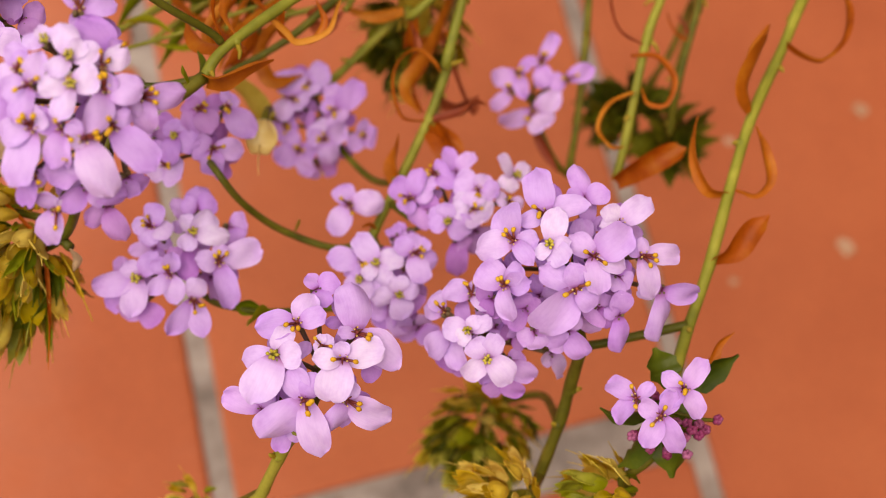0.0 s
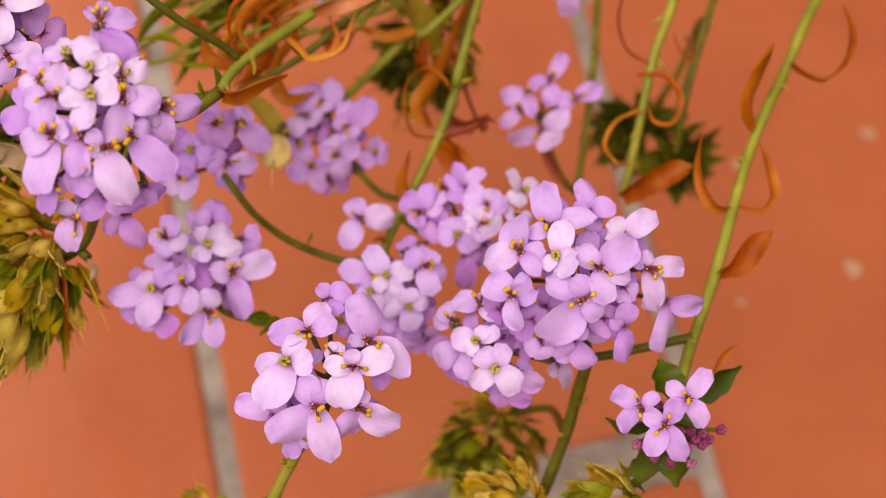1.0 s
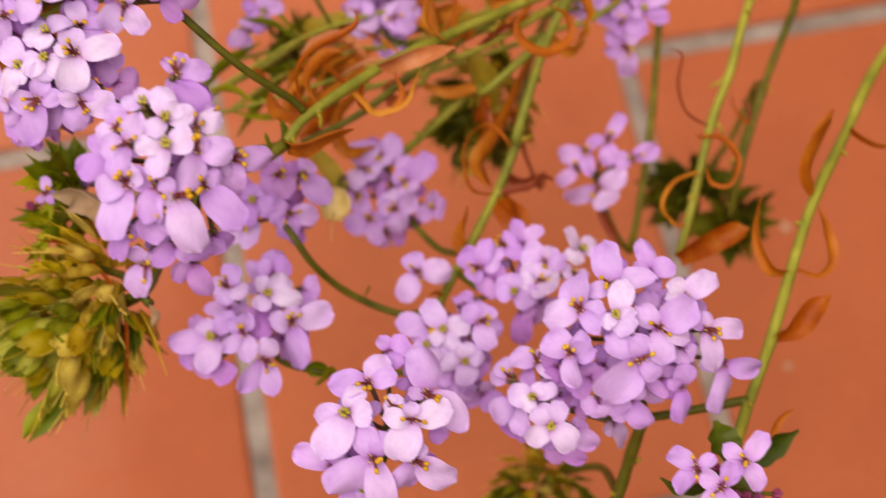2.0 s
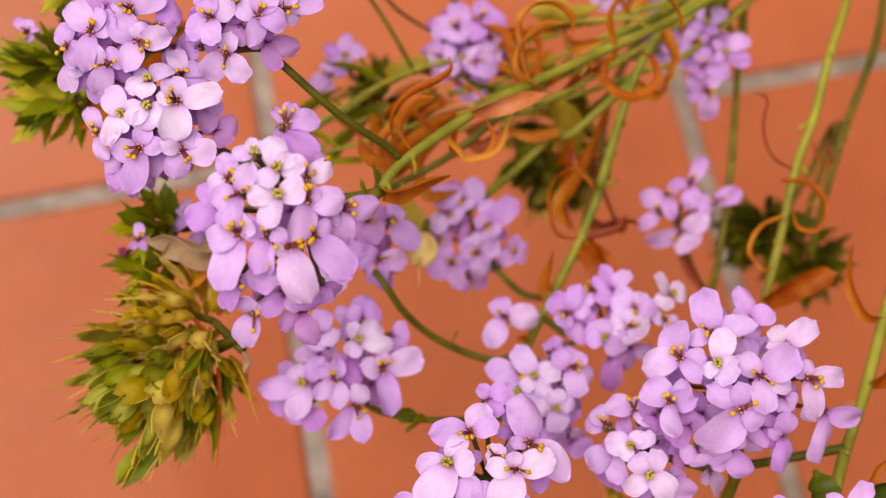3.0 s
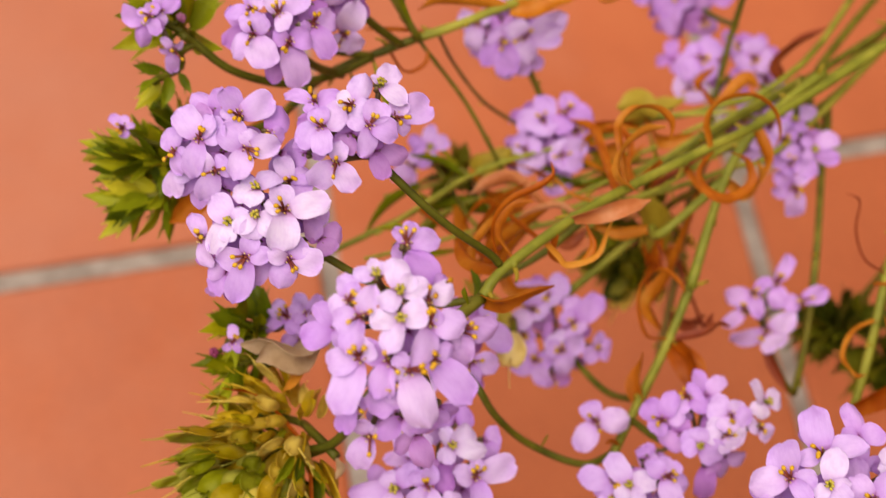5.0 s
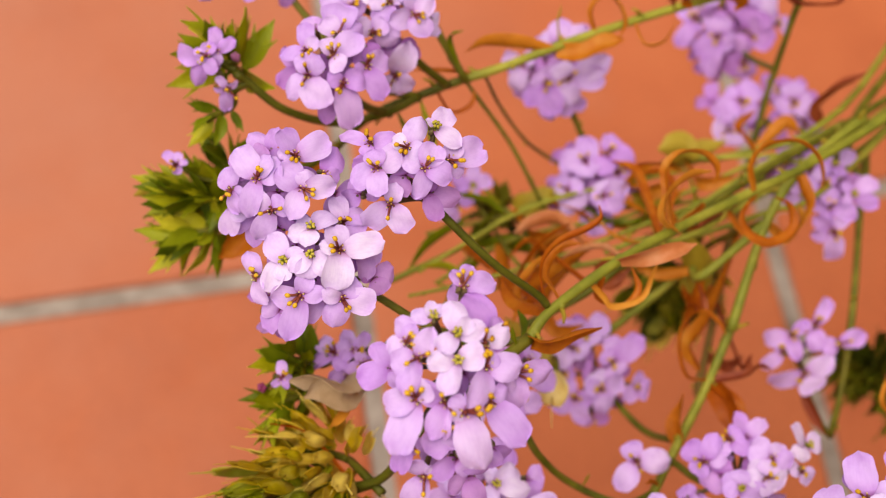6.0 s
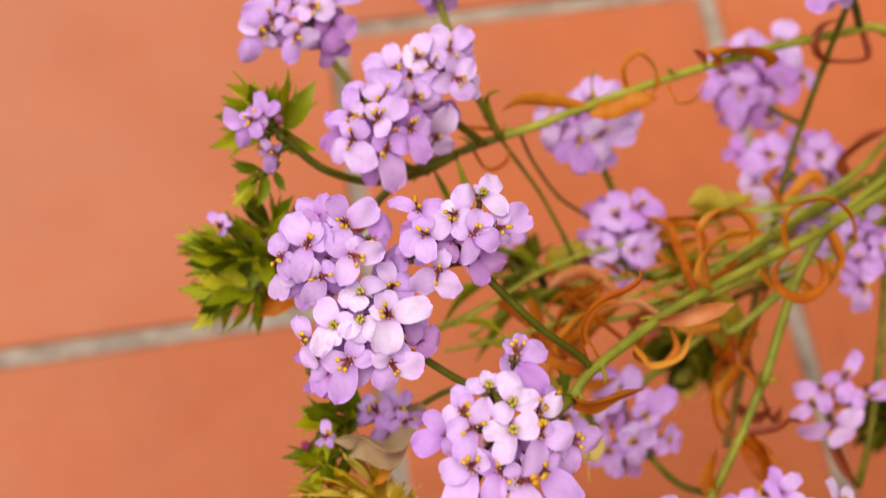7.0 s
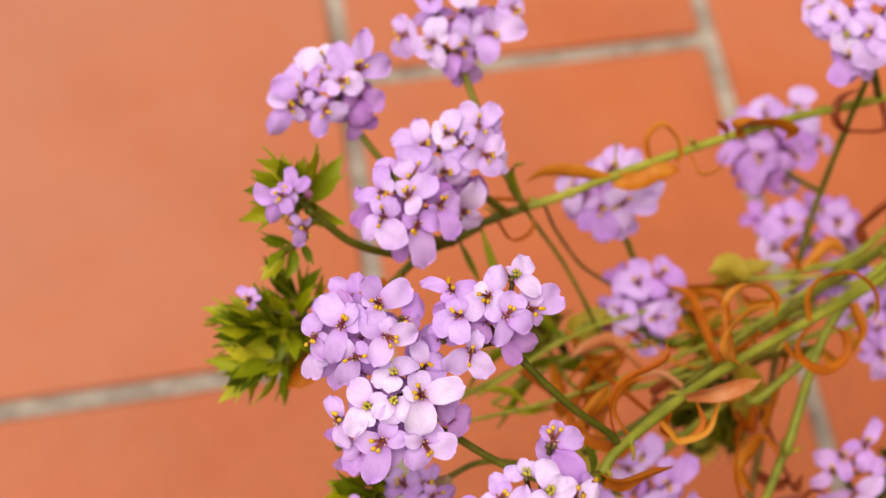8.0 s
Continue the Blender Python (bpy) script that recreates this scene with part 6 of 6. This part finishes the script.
leaf_on("main2", 2.5, "rust", [(0.0620, -0.1278, 0.2640), (0.0633, -0.1105, 0.2560), (0.0632, -0.1013, 0.2520), (0.0579, -0.0970, 0.2500)])
leaf_on("main2", 1.9, "rust", [(0.0620, -0.1278, 0.2640), (0.0715, -0.1114, 0.2560), (0.0697, -0.1025, 0.2530), (0.0634, -0.1041, 0.2520)])
leaf_on("main2", 2.0, "rust", [(0.0401, -0.1402, 0.2640), (0.0324, -0.1183, 0.2460), (0.0279, -0.1178, 0.2440), (0.0218, -0.1245, 0.2430)])
leaf_on("low", 7.0, "yellow", [(0.0315, -0.1011, 0.2320), (0.0357, -0.0999, 0.2340), (0.0435, -0.0955, 0.2340)])
leaf_on("low", 8.0, "yellow", [(0.0781, -0.0905, 0.2310), (0.0858, -0.0865, 0.2330), (0.0990, -0.0844, 0.2330)])
leaf_on("low", 4.5, "rust", [(0.0663, -0.0936, 0.2320), (0.0711, -0.1036, 0.2320), (0.0795, -0.1074, 0.2300)])
leaf_on("low", 4.5, "leaf", [(0.0149, -0.1093, 0.2300), (0.0225, -0.1024, 0.2330), (0.0301, -0.0968, 0.2350)])
leaf_on("low", 5.5, "leaf", [(-0.0028, -0.1155, 0.2280), (0.0050, -0.1069, 0.2310), (0.0175, -0.1018, 0.2330)])
leaf_on("low", 5.0, "leaf", [(0.0481, -0.0964, 0.2320), (0.0555, -0.1047, 0.2300), (0.0660, -0.1068, 0.2280)])
leaf_on("low", 5.0, "leaf", [(0.0571, -0.0955, 0.2320), (0.0634, -0.1009, 0.2300), (0.0764, -0.1004, 0.2280)])
leaf_on("low", 5.0, "red", [(0.1283, -0.0817, 0.2360), (0.1259, -0.0786, 0.2400), (0.1331, -0.0746, 0.2440), (0.1433, -0.0716, 0.2440)])
leaf_on("top", 5.0, "orange", [(0.0829, -0.0622, 0.2730), (0.0799, -0.0614, 0.2760), (0.0838, -0.0608, 0.2790), (0.0912, -0.0619, 0.2790), (0.0971, -0.0636, 0.2760), (0.0959, -0.0650, 0.2730)])
leaf_on("top", 2.8, "orange", [(0.0543, -0.0690, 0.2730), (0.0534, -0.0633, 0.2770), (0.0580, -0.0599, 0.2790), (0.0615, -0.0635, 0.2790), (0.0628, -0.0683, 0.2760), (0.0604, -0.0713, 0.2720)])
leaf_on("top", 4.4, "orange", [(0.0426, -0.0729, 0.2720), (0.0491, -0.0751, 0.2740), (0.0556, -0.0736, 0.2760), (0.0615, -0.0732, 0.2750)])
leaf_on("top", 3.8, "orange", [(0.0419, -0.0723, 0.2720), (0.0318, -0.0707, 0.2750), (0.0228, -0.0704, 0.2760), (0.0169, -0.0729, 0.2750)])
leaf_on("top", 1.7, "orange", [(0.0663, -0.0664, 0.2730), (0.0683, -0.0726, 0.2710), (0.0742, -0.0720, 0.2710), (0.0785, -0.0664, 0.2730)])
leaf_on("top", 2.2, "red", [(0.0789, -0.0632, 0.2730), (0.0780, -0.0621, 0.2760), (0.0746, -0.0600, 0.2780)])
leaf_on("top", 1.5, "yellow", [(0.0444, -0.0712, 0.2720), (0.0436, -0.0669, 0.2760), (0.0455, -0.0619, 0.2780)])
leaf_on("top", 2.8, "red", [(0.1313, -0.0509, 0.2680), (0.1301, -0.0608, 0.2670), (0.1175, -0.0611, 0.2680), (0.1132, -0.0579, 0.2720), (0.1155, -0.0536, 0.2750), (0.1228, -0.0515, 0.2760)])
leaf_on("top", 1.6, "rust", [(0.0087, -0.0795, 0.2670), (0.0122, -0.0849, 0.2640), (0.0179, -0.0831, 0.2640), (0.0194, -0.0795, 0.2660)])
leaf_on("top", 1.6, "rust", [(0.0222, -0.0759, 0.2680), (0.0123, -0.0750, 0.2700), (0.0026, -0.0746, 0.2710)])
leaf_on("top", 2.4, "leaf", [(0.0168, -0.0778, 0.2690), (0.0125, -0.0715, 0.2800), (0.0158, -0.0721, 0.2840)])
leaf_on("top", 2.4, "leaf", [(0.0037, -0.0808, 0.2670), (0.0060, -0.0895, 0.2620), (0.0071, -0.0939, 0.2600)])
leaf_on("top", 2.0, "leaf", [(-0.0031, -0.0835, 0.2660), (-0.0003, -0.0888, 0.2620), (0.0024, -0.0942, 0.2580)])
leaf_on("gleaf", 6.0, "straw", [(-0.0160, -0.1500, 0.2580), (-0.0257, -0.1640, 0.2680), (-0.0328, -0.1630, 0.2720), (-0.0393, -0.1616, 0.2730)])
leaf_on("gleaf", 4.6, "straw", [(-0.0160, -0.1500, 0.2580), (-0.0245, -0.1656, 0.2680), (-0.0316, -0.1647, 0.2720), (-0.0362, -0.1660, 0.2720)])
leaf_on("gleaf", 5.0, "orange", [(-0.0160, -0.1500, 0.2580), (-0.0259, -0.1671, 0.2620), (-0.0306, -0.1709, 0.2620)])
leaf_on("jleaf", 4.5, "rust", [(-0.0420, -0.1130, 0.2600), (-0.0480, -0.1170, 0.2610), (-0.0540, -0.1205, 0.2600)])
leaf_on("jleaf", 3.5, "yellow", [(-0.0600, -0.1040, 0.2640), (-0.0690, -0.1010, 0.2650), (-0.0745, -0.1018, 0.2640)])
leaf_on("jleaf", 8.0, "rust", [(-0.0233, -0.0944, 0.2620), (-0.0451, -0.1089, 0.2560), (-0.0551, -0.1169, 0.2540)])
leaf_on("h", 5.5, "leaf", [(0.0242, -0.2062, 0.2380), (0.0202, -0.2067, 0.2420), (0.0176, -0.2106, 0.2450)])
leaf_on("h", 4.5, "leaf", [(0.0228, -0.2060, 0.2380), (0.0188, -0.2051, 0.2410), (0.0155, -0.2040, 0.2430)])
leaf_on("ap", 2.0, "leaf", [(0.0338, -0.1864, 0.2370), (0.0351, -0.1855, 0.2400), (0.0356, -0.1844, 0.2420)])
leaf_on("a", 3.0, "leaf", [(0.0150, -0.1656, 0.2860), (0.0131, -0.1636, 0.2900), (0.0132, -0.1618, 0.2920)])
leaf_on("main2", 2.5, "orange", [(0.0730, -0.1223, 0.2640), (0.0634, -0.1236, 0.2500), (0.0554, -0.1192, 0.2460), (0.0504, -0.1115, 0.2460)])
leaf_on("main2", 2.1, "rust", [(0.0759, -0.1206, 0.2640), (0.0720, -0.1202, 0.2520), (0.0712, -0.1121, 0.2500), (0.0775, -0.1074, 0.2500)])
leaf_on("low", 5.0, "orange", [(0.0315, -0.1011, 0.2320), (0.0337, -0.1123, 0.2360), (0.0431, -0.1142, 0.2380)])
leaf_on("low", 5.0, "rust", [(0.0149, -0.1093, 0.2300), (0.0221, -0.1199, 0.2360), (0.0260, -0.1306, 0.2400)])
leaf_on("low", 5.0, "orange", [(0.0667, -0.0931, 0.2310), (0.0688, -0.1015, 0.2360), (0.0773, -0.1006, 0.2380)])
leaf_on("low", 4.0, "orange", [(0.0856, -0.0894, 0.2310), (0.0869, -0.0997, 0.2360), (0.0970, -0.0999, 0.2380)])
leaf_on("low", 4.0, "rust", [(0.1071, -0.0884, 0.2330), (0.1015, -0.0829, 0.2380), (0.1075, -0.0787, 0.2400)])
leaf_on("low", 4.0, "orange", [(0.1071, -0.0884, 0.2330), (0.1163, -0.0825, 0.2380), (0.1195, -0.0879, 0.2400)])
leaf_on("low", 5.0, "leaf", [(0.0315, -0.1011, 0.2320), (0.0384, -0.1130, 0.2280), (0.0501, -0.1171, 0.2260)])
leaf_on("low", 5.0, "leaf", [(0.0149, -0.1093, 0.2300), (0.0283, -0.1064, 0.2240), (0.0435, -0.1109, 0.2220)])
leaf_on("low", 5.0, "yellow", [(0.0667, -0.0931, 0.2310), (0.0740, -0.1124, 0.2260), (0.0847, -0.1146, 0.2240)])
leaf_on("low", 5.0, "leaf", [(0.0856, -0.0894, 0.2310), (0.0872, -0.1026, 0.2260), (0.0912, -0.1126, 0.2220)])
leaf_on("vdark", 4.0, "rust", [(0.0931, -0.1231, 0.2120), (0.0805, -0.1280, 0.2180), (0.0789, -0.1213, 0.2200)])
leaf_on("vdark", 4.0, "red", [(0.0851, -0.1425, 0.2070), (0.0886, -0.1492, 0.2140), (0.0938, -0.1470, 0.2160)])
leaf_on("nstem", 3.0, "rust", [(0.0962, -0.1225, 0.2530), (0.0915, -0.1243, 0.2480), (0.0883, -0.1165, 0.2480), (0.0858, -0.1117, 0.2500)])
leaf_on("nstem", 4.0, "orange", [(0.0962, -0.1225, 0.2530), (0.1019, -0.1270, 0.2500), (0.1080, -0.1223, 0.2500), (0.1078, -0.1167, 0.2500)])
leaf_on("ibr", 4.0, "rust", [(0.0767, -0.1335, 0.2460), (0.0753, -0.1391, 0.2360), (0.0754, -0.1325, 0.2340)])
leaf_on("ibr", 3.4, "orange", [(0.0754, -0.1290, 0.2400), (0.0672, -0.1271, 0.2360), (0.0587, -0.1221, 0.2360)])
leaf_on("ibr", 7.0, "yellow", [(0.0346, -0.1470, 0.2220), (0.0307, -0.1344, 0.2180), (0.0255, -0.1270, 0.2160)])
leaf_on("main", 2.4, "rust", [(0.0267, -0.1554, 0.2880), (0.0250, -0.1454, 0.2840), (0.0295, -0.1384, 0.2840), (0.0349, -0.1390, 0.2860)])
leaf_on("main", 4.0, "rust", [(0.0237, -0.1573, 0.2870), (0.0178, -0.1489, 0.2760), (0.0162, -0.1402, 0.2720)])
leaf_on("main", 2.0, "rust", [(0.0385, -0.1488, 0.2860), (0.0379, -0.1515, 0.2800), (0.0436, -0.1538, 0.2780), (0.0484, -0.1503, 0.2800), (0.0474, -0.1450, 0.2820)])
leaf_on("main", 2.6, "leaf", [(0.0144, -0.1655, 0.2860), (0.0180, -0.1582, 0.2820), (0.0175, -0.1525, 0.2800)])
leaf_on("olive", 1.3, "rust", [(-0.0260, -0.1850, 0.2580), (-0.0275, -0.2032, 0.2560), (-0.0298, -0.2151, 0.2540)])
leaf_on("olive", 2.0, "straw", [(-0.0199, -0.1890, 0.2620), (-0.0190, -0.1906, 0.2580), (-0.0205, -0.1926, 0.2560)])
leaf_on("olive", 1.6, "rust", [(-0.0260, -0.1850, 0.2580), (-0.0359, -0.1715, 0.2620), (-0.0451, -0.1686, 0.2640)])
leaf_on("olive", 5.0, "leaf", [(-0.0399, -0.2000, 0.2520), (-0.0505, -0.2092, 0.2500), (-0.0543, -0.2140, 0.2500)])
leaf_on("olive", 5.0, "leaf", [(-0.0399, -0.2000, 0.2520), (-0.0465, -0.2099, 0.2500), (-0.0531, -0.2152, 0.2500)])
leaf_on("thin2", 4.0, "salmon", [(0.0476, -0.1196, 0.2430), (0.0410, -0.1104, 0.2440), (0.0335, -0.1105, 0.2440), (0.0275, -0.1128, 0.2420)])
leaf_on("thin2", 4.5, "orange", [(0.0476, -0.1196, 0.2430), (0.0316, -0.1303, 0.2460), (0.0260, -0.1338, 0.2460), (0.0226, -0.1405, 0.2440)])
leaf_on("vdark", 4.5, "orange", [(0.0978, -0.1103, 0.2320), (0.0806, -0.1384, 0.2320), (0.0723, -0.1471, 0.2300), (0.0750, -0.1546, 0.2280)])
leaf_on("olive1", 6.0, "yellow", [(0.0750, -0.1214, 0.2460), (0.0792, -0.1273, 0.2380), (0.0776, -0.1349, 0.2320)])
leaf_on("olive1", 3.2, "red", [(0.0750, -0.1214, 0.2460), (0.0821, -0.1177, 0.2500), (0.0941, -0.1134, 0.2520)])
leaf_on("thin3", 4.0, "rust", [(0.0550, -0.1065, 0.2300), (0.0488, -0.1011, 0.2320), (0.0407, -0.0984, 0.2320), (0.0337, -0.1004, 0.2300)])
leaf_on("thin1", 4.0, "leaf", [(0.0279, -0.1057, 0.2380), (0.0219, -0.1001, 0.2400), (0.0131, -0.0973, 0.2400)])
leaf_on("thin2", 4.0, "leaf", [(0.0134, -0.1266, 0.2420), (0.0080, -0.1208, 0.2420), (0.0004, -0.1191, 0.2400)])
leaf_on("thin3", 5.0, "leaf", [(0.0806, -0.1009, 0.2320), (0.0709, -0.1064, 0.2300), (0.0589, -0.1070, 0.2280)])
leaf_on("thin3", 5.0, "yellow", [(0.0806, -0.1009, 0.2320), (0.0689, -0.1052, 0.2320), (0.0623, -0.1129, 0.2300)])
leaf_on("low", 4.0, "rust", [(0.0856, -0.0894, 0.2310), (0.0778, -0.0934, 0.2360), (0.0701, -0.0939, 0.2380), (0.0637, -0.0934, 0.2360)])
leaf_on("thin4", 5.0, "orange", [(0.0264, -0.1071, 0.2240), (0.0263, -0.1256, 0.2293), (0.0350, -0.1154, 0.2347), (0.0447, -0.1126, 0.2400)])
leaf_on("thin4", 4.5, "rust", [(0.0487, -0.1053, 0.2280), (0.0370, -0.1176, 0.2307), (0.0309, -0.1286, 0.2333), (0.0241, -0.1357, 0.2360)])
leaf_on("thin4", 4.0, "orange", [(0.0726, -0.1066, 0.2300), (0.0624, -0.1001, 0.2347), (0.0696, -0.0947, 0.2393), (0.0795, -0.0991, 0.2440)])
leaf_on("thin5", 4.0, "red", [(0.0580, -0.1199, 0.2340), (0.0497, -0.1248, 0.2360), (0.0532, -0.1295, 0.2380), (0.0595, -0.1258, 0.2400)])
leaf_on("thin5", 3.6, "rust", [(0.0772, -0.1172, 0.2360), (0.0828, -0.1120, 0.2393), (0.0911, -0.1099, 0.2427), (0.0961, -0.1129, 0.2460)])
leaf_on("thin5", 4.2, "orange", [(0.0435, -0.1198, 0.2300), (0.0354, -0.1272, 0.2287), (0.0369, -0.1374, 0.2273), (0.0459, -0.1362, 0.2260)])
leaf_on("thin6", 4.5, "yellow", [(0.0322, -0.0969, 0.2220), (0.0393, -0.0939, 0.2250), (0.0452, -0.0928, 0.2280)])
leaf_on("thin6", 5.0, "leaf", [(0.0147, -0.0978, 0.2200), (0.0208, -0.1048, 0.2180), (0.0130, -0.1105, 0.2160)])
leaf_on("thin6", 4.5, "leaf", [(0.0327, -0.0960, 0.2200), (0.0266, -0.0897, 0.2210), (0.0225, -0.0819, 0.2220)])
leaf_on("thin6", 4.0, "rust", [(0.0553, -0.0971, 0.2220), (0.0619, -0.1048, 0.2247), (0.0716, -0.1062, 0.2273), (0.0770, -0.1033, 0.2300)])
leaf_on("thin4", 5.5, "leaf", [(0.0061, -0.1167, 0.2220), (0.0144, -0.1196, 0.2200), (0.0270, -0.1184, 0.2180)])
leaf_on("thin4", 5.0, "leaf", [(0.0264, -0.1071, 0.2240), (0.0175, -0.1112, 0.2210), (0.0072, -0.1233, 0.2180)])
leaf_on("thin7", 6.0, "yellow", [(0.0874, -0.0909, 0.2360), (0.0825, -0.0868, 0.2380), (0.0752, -0.0890, 0.2400)])
leaf_on("vdark", 3.2, "rust", [(0.0896, -0.1240, 0.2140), (0.0789, -0.1336, 0.2180), (0.0757, -0.1453, 0.2220), (0.0766, -0.1537, 0.2260)])
leaf_on("vdark", 3.0, "red", [(0.0896, -0.1240, 0.2140), (0.0910, -0.1510, 0.2180), (0.0938, -0.1492, 0.2220)])
leaf_on("g", 3.4, "red", [(0.1093, -0.1548, 0.2140), (0.1103, -0.1623, 0.2120), (0.1143, -0.1712, 0.2080)])
bud_on("d", 0.1129, -0.2621, 0.2720)
bud_on("d", 0.1169, -0.2623, 0.2740)
bud_on("d", 0.0965, -0.2618, 0.2740)
bud_on("d", 0.1083, -0.2647, 0.2740)
bud_on("d", 0.1097, -0.2637, 0.2760)
bud_on("d", 0.0997, -0.2655, 0.2740)
bud_on("d", 0.1034, -0.2669, 0.2740)
bud_on("d", 0.1144, -0.2635, 0.2710)
bud_on("d", 0.1083, -0.2682, 0.2720)
bud_on("d", 0.1098, -0.2615, 0.2735)
bud_on("d", 0.1117, -0.2648, 0.2735)
bud_on("d", 0.1075, -0.2608, 0.2735)
bud_on("d", 0.1045, -0.2540, 0.2735)
bud_on("d", 0.0974, -0.2619, 0.2735)
bud_on("d", 0.1027, -0.2517, 0.2735)
bud_on("d", 0.1033, -0.2676, 0.2735)
bud_on("d", 0.1014, -0.2601, 0.2735)
bud_on("d", 0.1077, -0.2645, 0.2735)
bud_on("jf", -0.0508, -0.1057, 0.2720)
bud_on("gf", -0.0462, -0.1586, 0.2620)
bud_on("mf", -0.0489, -0.0884, 0.2940)
bud_on("mf", -0.0447, -0.0833, 0.2960)

# ---- floor tiles ----
lay_tiles(ground)
_rng = random.Random(3)
for x, y, size in ((0.292, -0.152, 0.0042), (0.321, -0.088, 0.0034), (0.254, -0.092, 0.0022), (0.236, -0.158, 0.0018)):
    mortar_spot(ground, x, y, size, _rng)


def motions():
    """Nothing but the camera moves."""


motions()
